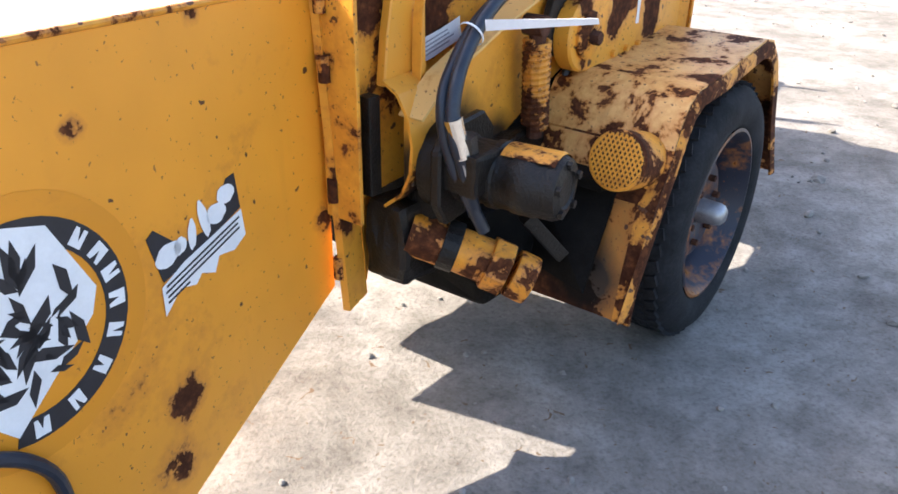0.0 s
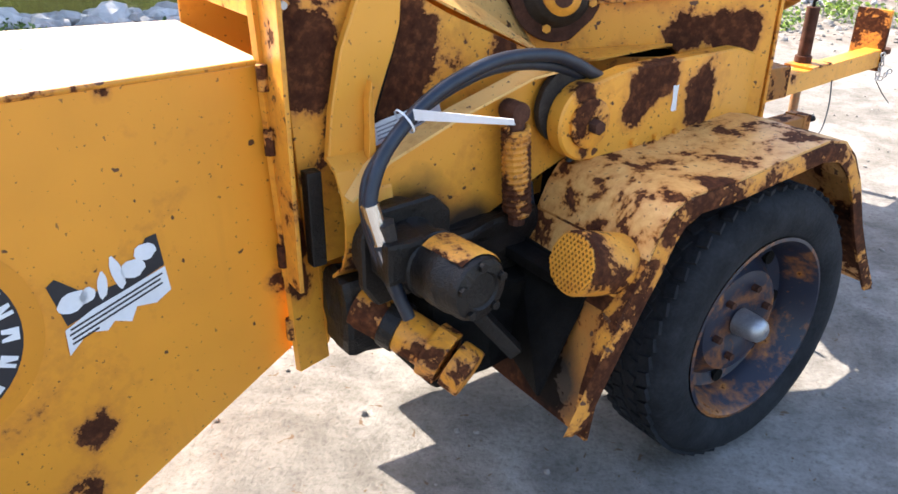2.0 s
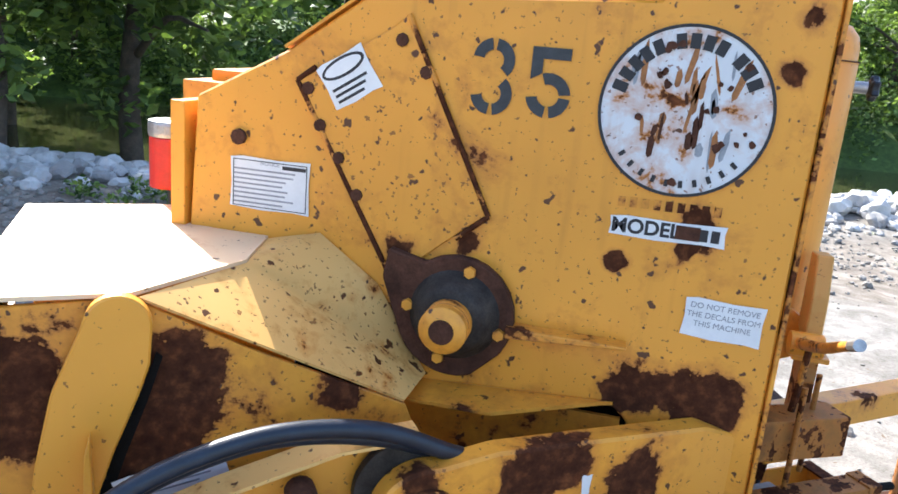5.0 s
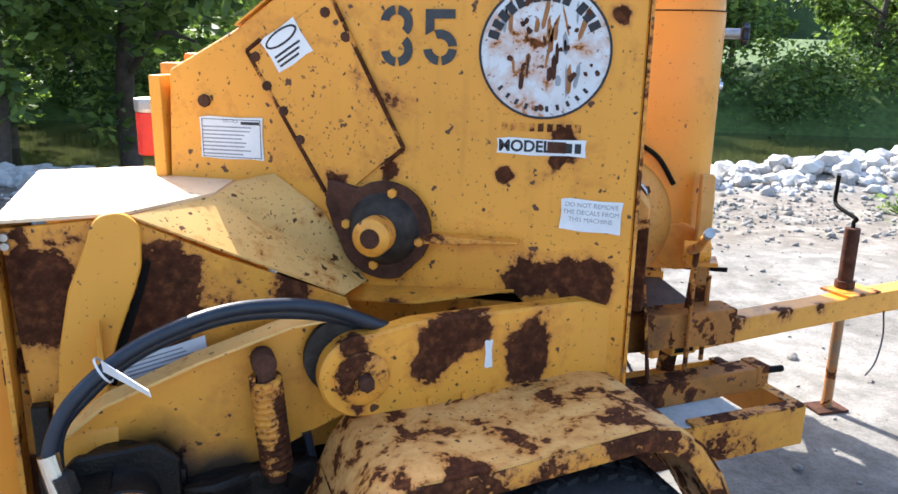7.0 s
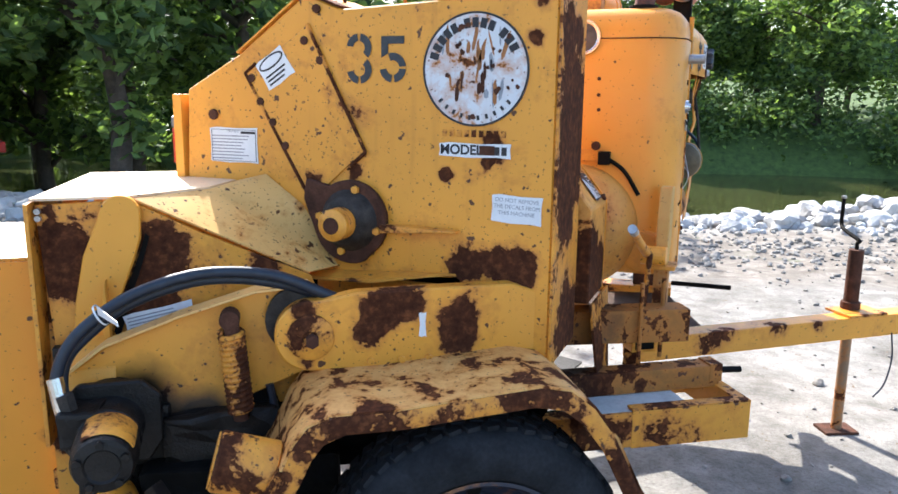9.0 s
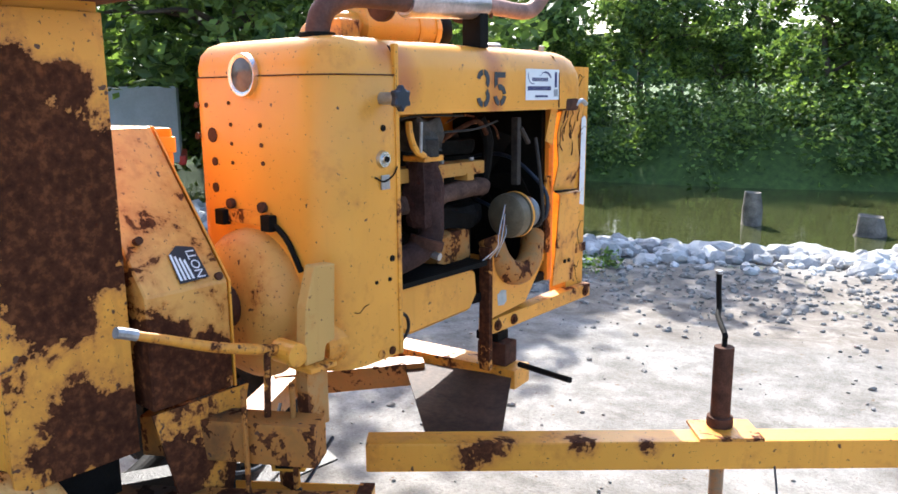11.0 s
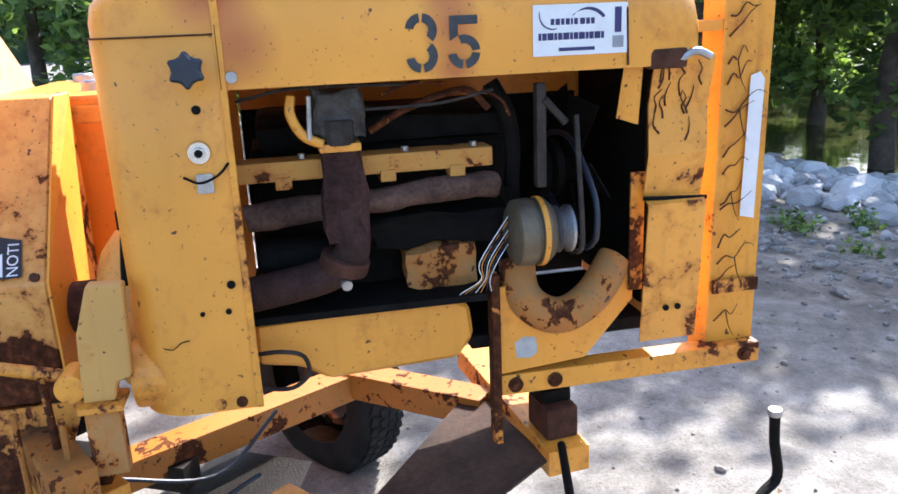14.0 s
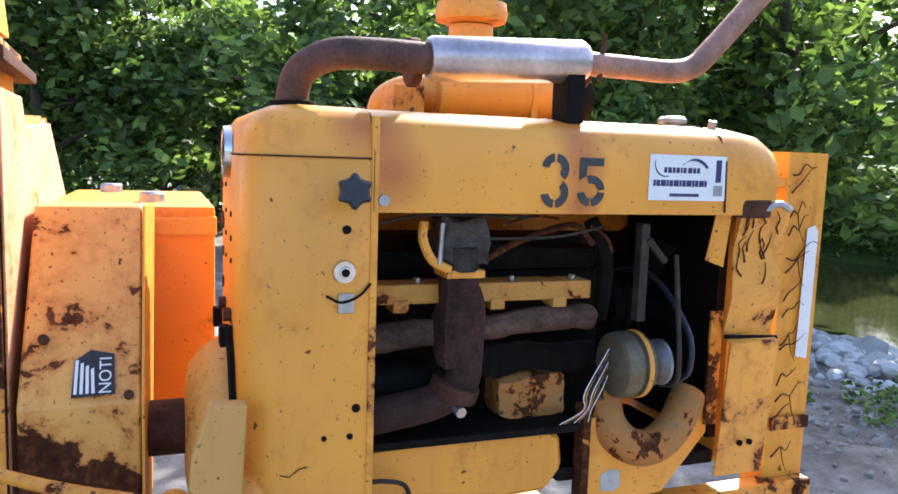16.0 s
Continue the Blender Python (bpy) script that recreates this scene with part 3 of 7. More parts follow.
# undergrowth on the far bank and the left bank
rng = random.Random(21)
cl = []
for k in range(420):
    x = rng.uniform(-26, 24)
    y = 6.6 + 0.22 * x + 0.5 * math.sin(x * 0.35 + 1.0) + rng.uniform(17.3, 23.0)
    r = rng.uniform(0.5, 1.35)
    if 3.0 < x < 8 and y > 6.6 + 0.22 * x + 19.5:
        continue
    cl.append((x, y, ground_z(x, y) + r * 0.55, r))
for k in range(90):
    a, d = radians(rng.uniform(138, 190)), rng.uniform(14, 24)
    x, y, r = d * math.cos(a), d * math.sin(a), rng.uniform(0.5, 1.3)
    if a < radians(149) and d < 19:
        continue
    if shore(x, y) < -1 or shore(x, y) > 17.5:
        cl.append((x, y, ground_z(x, y) + r * 0.6, r))
me = leaf_mesh(rng, cl, 190, 0.10)
me.name = "undergrowth"
tagged(in_metres(new("undergrowth", me)), "dense green bushes lining the far bank", "bushes", kind="stuff")
cl = [(x, y, ground_z(x, y) + 0.06, 0.16) for x, y in ((rng.uniform(-5.5, -1.5), 0) for _ in range(26)) for y in [6.6 + 0.22 * x + rng.uniform(-0.6, 0.5)]]
cl += [(x, y, ground_z(x, y) + 0.05, 0.2) for x, y in ((rng.uniform(3, 9), 0) for _ in range(40)) for y in [6.6 + 0.22 * x + rng.uniform(-0.9, 0.3)]]
me = leaf_mesh(rng, cl, 60, 0.035)
me.name = "weeds"
tagged(in_metres(new("weeds", me)), "low green weeds among the stones", "weeds", kind="stuff")

# far wooded rise that closes the view
bm = bmesh.new()
ring = [(70 * math.cos(radians(a)), 70 * math.sin(radians(a)), 0.0) for a in range(0, 360, 4)]
low = [bm.verts.new((x, y, -1)) for x, y, _ in ring]
high = [bm.verts.new((x, y, 7.2 + 2.0 * noise.noise(Vector((x * 0.06, y * 0.06, 0))) + 1.2 * noise.noise(Vector((x * 0.3, y * 0.3, 0))))) for x, y, _ in ring]
for i in range(len(ring)):
    j = (i + 1) % len(ring)
    bm.faces.new((low[i], low[j], high[j], high[i]))
tagged(part("backdrop", bm, plain("far_woods", (0.05, 0.085, 0.03), 0.95, 0, 0.6, 0.6, 0.5)), "dark far woods behind the pond", "woods", kind="structure")

# ---- stumps in the pond
for x, y, h, r in ((-3.06, 15.7, 0.72, 0.20), (-0.86, 15.75, 0.40, 0.27)):
    m = Matrix.Translation((x, y, -1.05))
    b = spin(m, [(r * 1.3, 0.0), (r * 1.05, 0.12), (r * 0.9, h * 0.6), (r * 0.8, h + 0.12), (r * 0.4, h + 0.05), (0.0, h + 0.02)], 14)
    for v in b.verts:
        v.co += Vector((noise.noise(v.co * 3), noise.noise(v.co * 3 + Vector((9, 0, 0))), noise.noise(v.co * 2 + Vector((0, 9, 0))))) * r * 0.4
    tagged(part("stump", b, plain("silvered_wood", (0.20, 0.18, 0.155), 0.85, 0, 0.6, 5, 0.4), smooth=50), "weathered grey stump standing in the pond", "stump", "stumps in the pond")

# ---- shed with blue-grey roof, box truck
shed = thing("shed", (-24, 7.8, 0), "low shed with a blue-grey metal roof behind trees", "shed")
SM = axes((-24, 7.8, 0.0), (0.3, 0.95, 0))
part("wall", block(SM, -4, 4, -2.5, 2.5, 0, 3.0, 0.02), plain("shed_wall", (0.32, 0.33, 0.33), 0.8, 0, 0.2, 1.5, 0.1), shed)
m_roof = plain("blue_grey_metal_roof", (0.17, 0.22, 0.27), 0.5, 0.2, 0.2, 2, 0.1)
part("roof", sheet([SM @ Vector((-4.3, -2.8, 2.9)), SM @ Vector((4.3, -2.8, 2.9)), SM @ Vector((4.3, 0, 4.2)), SM @ Vector((-4.3, 0, 4.2))], 0.06, sheet([SM @ Vector((-4.3, 0, 4.2)), SM @ Vector((4.3, 0, 4.2)), SM @ Vector((4.3, 2.8, 2.9)), SM @ Vector((-4.3, 2.8, 2.9))], 0.06)), m_roof, shed)
part("gable", plate(axes(SM @ Vector((-4, 0, 0)), SM.to_3x3() @ Vector((0, 1, 0)), (0, 0, 1)), [(-2.5, 3.0), (2.5, 3.0), (0, 4.15)], 0.05, 0), m_roof, shed)
truck = thing("box_truck", (-14.4, 7.4, 0), "parked truck with pale grey cargo box and dark cab", "truck")
BM_ = axes((-14.4, 7.4, -0.1), (0.55, 0.84, 0))
m_box, m_cab = plain("pale_grey_box", (0.40, 0.43, 0.46), 0.5, 0.1, 0.15, 2, 0.05), plain("dark_blue_cab", (0.02, 0.025, 0.05), 0.35, 0.1, 0.3, 3, 0.05)
part("cargo_box", block(BM_, -0.2, 1.9, -1.2, 1.0, 0.55, 2.1, 0.03), m_box, truck)
part("cab", block(BM_, -2.4, -0.25, -1.1, 0.9, 0.45, 1.8, 0.12), m_cab, truck)
part("windscreen", block(BM_, -2.2, -0.5, -1.12, -1.08, 1.15, 1.6, 0.02), plain("dark_glass", (0.02, 0.025, 0.03), 0.1, 0, 0.2, 5, 0.02), truck)
part("bumper", block(BM_, 1.85, 2.0, -1.2, 1.0, 0.5, 0.7, 0.03), M_RED, truck)
for u in (-1.7, 1.2):
    for v in (-1.05, 0.85):
        part("truck_wheel", rod(BM_ @ Vector((u, v - 0.12, 0.42)), BM_ @ Vector((u, v + 0.12, 0.42)), 0.42, seg=28, bev=0.05), M_TYRE, truck)

# ---------------------------------------------------------------- the chipper: frames of reference
I4 = Matrix.Identity(4)
TA = radians(33)
T = axes((0, 0, 0), (math.cos(TA), math.sin(TA), 0))            # along the trailer, across to the far side, up
FACE = axes((0, 0, 0), (1, 0, 0), (0, 0, 1))                    # housing side: x along, y up, z towards the yard


def t3(u, v, z):
    return T @ Vector((u, v, z))


def tv(v):
    """The plane across the trailer at v: x along, y up, z towards the near side."""
    return axes(t3(0, v, 0), T.to_3x3() @ Vector((1, 0, 0)), (0, 0, 1))


def ty(y, x=0.0, z=0.0):
    """The plane at y facing the yard: x along, y up, z towards -y."""
    return axes((x, y, z), (1, 0, 0), (0, 0, 1))


def tx(x, y=0.0, z=0.0):
    """The plane at x facing the tongue: x along +y, y up, z towards +x."""
    return axes((x, y, z), (0, 1, 0), (0, 0, 1))


def spots_t(*rows):
    return [(*t3(u, v, z), r) for u, v, z, r in rows]


chipper = thing("wood_chipper", (0, 0, 0), "yellow towed wood chipper with rusted paint, standing on gravel", "wood chipper")

# ---- disc housing
M_HOUSE = paint("housing_paint", rust=0.12, patch=6, grime=0.6, speck=0.06, spots=[(0.02, 0, 1.135, 0.075), (0.11, 0, 1.13, 0.065), (0.13, 0, 1.07, 0.05), (-0.06, 0, 1.11, 0.04), (-0.55, 0, 1.36, 0.035), (-0.53, 0, 1.22, 0.06), (-0.40, 0, 1.40, 0.03), (-0.10, 0, 1.40, 0.022), (0.03, 0, 1.45, 0.02), (0.08, 0, 1.62, 0.03), (0.17, 0, 1.8, 0.025), (0.05, 0, 1.50, 0.035), (0.19, 0, 1.9, 0.03), (-0.10, 0, 1.405, 0.03), (0.16, 0, 1.145, 0.05)])
M_ENDPLATE = paint("end_plate_paint", rust=0.42, speck=0.03, patch=5, grime=0.8, spots=[(0.24, 0.15, 1.65, 0.16), (0.24, 0.13, 1.42, 0.15), (0.24, 0.08, 1.85, 0.08), (0.24, 0.22, 1.83, 0.05), (0.24, 0.2, 0.95, 0.13), (0.24, 0.13, 1.25, 0.08)])
profile = [(-1.06, 1.33), (-1.04, 1.646), (-0.83, 1.758), (-0.588, 1.929), (-0.56, 1.935), (-0.45, 1.893), (-0.08, 1.912), (-0.03, 1.98), (0.235, 1.985), (0.235, 0.86), (0.04, 0.87), (-0.03, 1.06), (-0.06, 1.085), (-0.56, 1.052), (-0.78, 1.34)]
housing = part("housing", plate(FACE, profile, -0.31, 0.005), M_HOUSE, chipper)
part("end_plate", block(I4, 0.237, 0.246, -0.006, 0.316, 0.84, 1.99, 0.003), M_ENDPLATE, housing, "heavily rusted end plate")
part("far_plate", plate(ty(0.318), [(-1.03, 1.36), (-1.02, 1.63), (-0.57, 1.92), (-0.10, 1.90), (-0.05, 1.97), (0.23, 1.975), (0.23, 0.90), (-0.50, 1.07)], -0.006, 0.002), paint("pale_pinkish_paint", (0.72, 0.36, 0.20), 0.2, 5, 0.4, 0.6), housing, "pale pinkish far side plate")
cover = [(-0.80, 1.70), (-0.735, 1.735), (-0.60, 1.82), (-0.565, 1.85), (-0.365, 1.465), (-0.41, 1.43), (-0.56, 1.30)]
part("access_cover", plate(ty(-0.001), cover, 0.006, 0.002), M_HOUSE, housing, "slanting bolted cover plate")
for a, b in (((-0.565, 1.85), (-0.365, 1.46)), ((-0.365, 1.46), (-0.43, 1.405)), ((-0.80, 1.70), (-0.51, 1.20)), ((-0.8, 1.7), (-0.76, 1.73))):
    part("cover_edge", rod((a[0], -0.006, a[1]), (b[0], -0.006, b[1]), 0.006, seg=8), M_RUSTY, housing)
for x, z in ((-0.775, 1.685), (-0.575, 1.80), (-0.935, 1.565), (-0.53, 1.895), (-0.745, 1.61), (-0.70, 1.545), (-0.655, 1.47), (-0.52, 1.74)):
    part("bolt_head", rod((x, 0.002, z), (x, -0.012, z), 0.014 if x > -0.9 else 0.018, seg=8, bev=0.003), M_RUST, housing)
part("rib", plate(ty(-0.0, 0, 0), [(-0.30, 1.215), (-0.30, 1.24), (-0.05, 1.237), (-0.05, 1.232)], 0.045, 0.002), M_WORN, housing)
part("lifting_handle", hose([(-0.515, 0.15, 1.895), (-0.515, 0.15, 1.955), (-0.30, 0.15, 1.945), (-0.30, 0.15, 1.90)], 0.008, 8, 1), M_RUSTY, housing)
part("top_lip", sheet([(-0.56, -0.004, 1.937), (-0.45, -0.004, 1.897), (-0.45, 0.30, 1.897), (-0.56, 0.30, 1.937)], 0.006), M_WORN, housing)
part("top_lip", sheet([(-0.83, -0.006, 1.763), (-0.59, -0.006, 1.934), (-0.59, 0.31, 1.934), (-0.83, 0.31, 1.763)], 0.006), M_CLEAN, housing)
part("ledge", sheet([(-0.58, -0.09, 1.055), (-0.30, -0.12, 1.073), (-0.08, -0.02, 1.095), (-0.06, 0.0, 1.09), (-0.58, 0.0, 1.06)], 0.008), M_WORN, housing)
# chamber behind the feed arm: inner plate and a plain black box
part("inner_plate", block(I4, -0.56, -0.04, 0.014, 0.026, 0.80, 1.055, 0.002), M_WORN, housing)
part("drum_chamber", block(I4, -0.80, 0.16, 0.03, 0.30, 0.45, 1.05, 0.01), M_BLACK, housing, "plain black box for the lower chamber")

# ---- bearing and shaft
SH = Vector((-0.413, 0, 1.245))
bearing = part("bearing_flange", plate(ty(-0.004, SH.x, SH.z), arc(0, 0, 0.128, -35, 125, 10) + [(-0.155, 0.125), (-0.165, 0.06)] + arc(0, -0.01, 0.13, 195, 290, 8), 0.028, 0.004), M_RUST, chipper, "dark rusted bearing flange")
part("bearing_ring", spin(axes((SH.x, -0.03, SH.z), (1, 0, 0), (0, 0, 1)), [(0.0, 0.05), (0.062, 0.05), (0.075, 0.042), (0.085, 0.02), (0.10, 0.0), (0.0, 0.0)], 32), M_GRIMY, bearing, smooth=40)
part("shaft_end", spin(axes((SH.x, -0.06, SH.z), (1, 0, 0), (0, 0, 1)), [(0.0, 0.085), (0.03, 0.085), (0.034, 0.082), (0.046, 0.08), (0.05, 0.076), (0.05, 0.06), (0.047, 0.058), (0.05, 0.055), (0.05, 0.045), (0.047, 0.043), (0.05, 0.04), (0.05, 0.0), (0.0, 0.0)], 28), M_WORN, bearing, smooth=40)
part("shaft_bore", rod((SH.x, -0.143, SH.z), (SH.x, -0.148, SH.z), 0.026), M_RUST, bearing)
for a in (75, 175, 255, 345):
    x, z = SH.x + 0.103 * math.cos(radians(a)), SH.z + 0.103 * math.sin(radians(a))
    part("bearing_bolt", rod((x, -0.03, z), (x, -0.045, z), 0.013, seg=6, bev=0.002), M_SPOT, bearing)

# ---- stickers and lettering on the housing
decal = part("round_decal", rod((-0.008, -0.001, 1.712), (-0.008, -0.004, 1.712), 0.163, seg=64), paint("faded_decal", (0.70, 0.72, 0.74), 0.36, 9.0, 0.9, 0.5), housing, "round white decal with dark rim, flaking")
part("decal_rim", spin(axes((-0.008, -0.002, 1.712), (1, 0, 0), (0, 0, 1)), [(0.157, 0.0), (0.157, 0.0035), (0.163, 0.0035), (0.163, 0.0)], 64), M_INK, decal)
for a in (163, 152, 141, 130, 119, 101, 90, 79, 68, 50, 39, 28) + tuple(range(220, 325, 11)):
    top = a < 180
    r = 0.132 if top else 0.138
    m = axes((-0.008 + r * math.cos(radians(a)), -0.004, 1.712 + r * math.sin(radians(a))), (math.sin(radians(a)), 0, -math.cos(radians(a))), (math.cos(radians(a)), 0, math.sin(radians(a))))
    h = 0.014 if top else 0.007
    part("decal_bar", block(m, -0.0095 if top else -0.004, 0.0095 if top else 0.004, -h, h, 0, 0.0015, 0), M_INK, decal)
rng = random.Random(33)
m_tan = plain("rust_run_print", (0.40, 0.16, 0.045), 0.6, 0, 0.4, 30, 0.02)
m_greyprint = plain("grey_decal_print", (0.33, 0.35, 0.38), 0.6, 0, 0.3, 30, 0.02)
for k in range(30):
    x, z = rng.uniform(-0.10, 0.10), rng.uniform(-0.09, 0.10)
    a, ln, wd_ = rng.gauss(0, 0.16), rng.uniform(0.012, 0.045), rng.uniform(0.003, 0.008)
    m = ty(-0.0042) @ Matrix.Translation((-0.008 + x, 1.712 + z, 0.0003 * (k % 4))) @ Matrix.Rotation(a, 4, "Z")
    part("decal_print", plate(m, [(-wd_, -ln * 0.7), (-wd_ * 0.3, -ln), (wd_ * 0.6, -ln * 0.8), (wd_, ln * 0.2), (wd_ * 0.3, ln), (-wd_ * 0.8, ln * 0.6)], 0.0004, 0), (m_tan, m_greyprint, m_tan, M_RUST)[k % 4], decal)
for k in range(18):
    a, r, q = rng.uniform(0, 6.28), 0.14 * rng.random() ** 0.5, rng.uniform(0.004, 0.011)
    m = ty(-0.0056) @ Matrix.Translation((-0.008 + r * math.cos(a), 1.712 + r * math.sin(a), 0.0002 * (k % 3)))
    part("rust_fleck", plate(m, [(q * rng.uniform(0.6, 1.2) * math.cos(b), q * rng.uniform(0.6, 1.3) * math.sin(b)) for b in (0, 0.9, 1.8, 2.7, 3.6, 4.5, 5.4)], 0.0004, 0), M_RUST, decal)
M_STENCIL = plain("stencil_paint", (0.045, 0.05, 0.055), 0.6, 0, 0.4, 30, 0.02)


def stencil(m, size, parent):
    """A stencilled number 35 with the bridges left in paint."""
    w, h = size * 0.64, size
    for k, glyph in enumerate("35"):
        x0 = k * size * 0.86 - size * 0.43
        bars = []
        s = size * 0.17
        if glyph == "3":
            bars = [arc(x0, h * 0.25, w * 0.5, 172, 98, 6) + arc(x0, h * 0.25, w * 0.5 - s, 98, 172, 6), arc(x0, h * 0.25, w * 0.5, 82, -45, 9) + arc(x0, h * 0.25, w * 0.5 - s, -45, 82, 9),
                    arc(x0, -h * 0.25, w * 0.5, 50, -82, 9) + arc(x0, -h * 0.25, w * 0.5 - s, -82, 50, 9), arc(x0, -h * 0.25, w * 0.5, -98, -172, 6) + arc(x0, -h * 0.25, w * 0.5 - s, -172, -98, 6)]
        else:
            bars = [[(x0 - w * 0.45, h * 0.5), (x0 + w * 0.45, h * 0.5), (x0 + w * 0.45, h * 0.5 - s), (x0 - w * 0.45 + s, h * 0.5 - s), (x0 - w * 0.45 + s, h * 0.12), (x0 - w * 0.45, h * 0.02)],
                    arc(x0, -h * 0.2, w * 0.52, 110, 6, 8) + arc(x0, -h * 0.2, w * 0.52 - s, 6, 110, 8), arc(x0, -h * 0.2, w * 0.52, -6, -82, 7) + arc(x0, -h * 0.2, w * 0.52 - s, -82, -6, 7),
                    arc(x0, -h * 0.2, w * 0.52, -98, -172, 6) + arc(x0, -h * 0.2, w * 0.52 - s, -172, -98, 6)]
        bm = None
        for b in bars:
            bm = plate(m, b, 0.0012, 0, bm)
        part("stencil_digit", bm, M_STENCIL, parent)


stencil(ty(-0.002, -0.328, 1.744), 0.132, housing)


def label(m, w, h, parent, text="", rows=0, size=0.012, ink=None, name="sticker", skew=0.0, note=""):
    """A paper sticker in the plane m with a printed line and bars for print too small to read."""
    torn = [(-w / 2, -h / 2 + 0.004), (-w * 0.1, -h / 2), (w * 0.3, -h / 2 + 0.003), (w / 2, -h / 2), (w / 2 - 0.003, h * 0.1), (w / 2, h / 2), (w * 0.1, h / 2 - 0.003), (-w * 0.35, h / 2), (-w / 2, h / 2 - 0.004), (-w / 2 + 0.003, 0)]
    st = part(name, plate(m, torn, 0.0012, 0), M_WHITE, parent, note)
    y = h / 2 - size
    if text:
        for line in text.split("|"):
            words(line, m @ Matrix.Translation((0, y, 0.0014)), size, ink or M_INK, st)
            y -= size * 1.15
    for i in range(rows):
        k = random.uniform(0.6, 0.9)
        part("print_bar", block(m, -w * 0.45, -w * 0.45 + w * 0.9 * k, y - size * 0.3, y, 0.001, 0.0022, 0), ink or M_INK, st)
        y -= size * 0.85
        if y < -h / 2 + 0.005:
            break
    return st


M_GREYINK = plain("grey_ink", (0.32, 0.33, 0.36), 0.5, 0, 0.2, 30, 0.02)
ml = label(ty(-0.002, -0.006, 1.479), 0.225, 0.044, housing, note="white label with torn black lettering")
words("MODEL", ty(-0.002, -0.048, 1.479) @ Matrix.Translation((0, 0, 0.0014)), 0.040, M_INK, ml, bold=0.0012)
part("print_bar", block(ty(-0.002, 0.045, 1.479), -0.035, 0.012, -0.013, 0.015, 0.0014, 0.003, 0), M_RUST, ml)
for x in (0.064, 0.086):
    part("print_bar", block(ty(-0.002, x, 1.479), -0.008, 0.008, -0.012, 0.012, 0.0014, 0.0026, 0), M_INK, ml)
for k in range(9):
    part("print_bar", block(ty(-0.002, -0.10 + k * 0.023, 1.528), -0.008, 0.006, -0.01, 0.01, 0, 0.0012, 0), M_RUSTY, housing)
label(ty(-0.002, 0.128, 1.31) @ Matrix.Rotation(radians(-2), 4, "Z"), 0.155, 0.085, housing, "DO NOT REMOVE|THE DECALS FROM|THIS MACHINE", size=0.0165, ink=M_GREYINK, note="torn white paper label")
nt = label(ty(-0.002, -0.86, 1.465), 0.19, 0.118, housing, "NOTICE", rows=8, size=0.0125, ink=M_GREYINK, note="white notice label with a thin frame")
for x0, x1, y0, y1 in ((-0.088, 0.088, 0.05, 0.0515), (-0.088, 0.088, -0.0535, -0.052), (-0.088, -0.0865, -0.053, 0.051), (0.0865, 0.088, -0.053, 0.051), (0.03, 0.085, 0.038, 0.046)):
    part("print_bar", block(ty(-0.002, -0.86, 1.465), x0, x1, y0, y1, 0.001, 0.0024, 0), M_INK, nt)
ang = axes((-0.685, -0.008, 1.715), (0.84, 0, 0.54), (-0.54, 0, 0.84))
wl = label(ang, 0.115, 0.10, housing, rows=0, note="white slanted warning label")
part("warning_oval", plate(ang, [(0.052 * math.cos(a * 0.3142), 0.026 + 0.02 * math.sin(a * 0.3142)) for a in range(20)], 0.002, 0), M_INK, wl)
part("oval_centre", plate(ang, [(0.045 * math.cos(a * 0.3142), 0.026 + 0.014 * math.sin(a * 0.3142)) for a in range(20)], 0.0028, 0), M_WHITE, wl)
for k in range(3):
    part("print_bar", block(ang, -0.045, 0.04 - 0.01 * k, -0.012 - 0.013 * k, -0.006 - 0.013 * k, 0.001, 0.0022, 0), M_INK, wl)

# ---- infeed box
M_SIDE = paint("infeed_side_paint", rust=0.34, speck=0.03, patch=5, grime=0.4, spots=spots_t((-1.18, 0.096, 1.24, 0.085), (-1.17, 0.096, 1.10, 0.085), (-0.91, 0.096, 1.22, 0.06), (-0.94, 0.096, 1.12, 0.07), (-0.63, 0.096, 1.13, 0.045), (-0.96, 0.096, 1.04, 0.06)))
infeed = part("infeed_side", plate(tv(0.096), [(-1.247, 1.325), (-0.995, 1.338), (-0.80, 1.235), (-0.49, 1.098), (-0.45, 1.0), (-0.47, 0.70), (-1.21, 0.66)], -0.012, 0.002), M_SIDE, chipper, "rust-patched side of the infeed box")
part("infeed_top", sheet([t3(-1.255, 0.088, 1.338), t3(-0.995, 0.088, 1.342), t3(-0.788, 0.278, 1.342), Vector((-0.86, -0.003, 1.342)), Vector((-1.0, -0.003, 1.342)), Vector((-1.06, 0.06, 1.342)), t3(-0.87, 0.80, 1.338), t3(-1.255, 0.80, 1.336)], 0.008), M_GLARE, infeed, "faded top sheet, paled further for the sun's glare")
SA, SB, SD, SE = Vector((-0.872, -0.462, 1.342)), Vector((-0.812, -0.196, 1.343)), Vector((-0.47, -0.006, 1.09)), Vector((-0.465, -0.188, 1.108))
bm = bmesh.new()
sv = [bm.verts.new(q) for q in (SA, SB, SD, SE, Vector((-0.86, -0.006, 1.345)), Vector((-0.735, -0.006, 1.375)), Vector((-0.595, -0.006, 1.28)))]
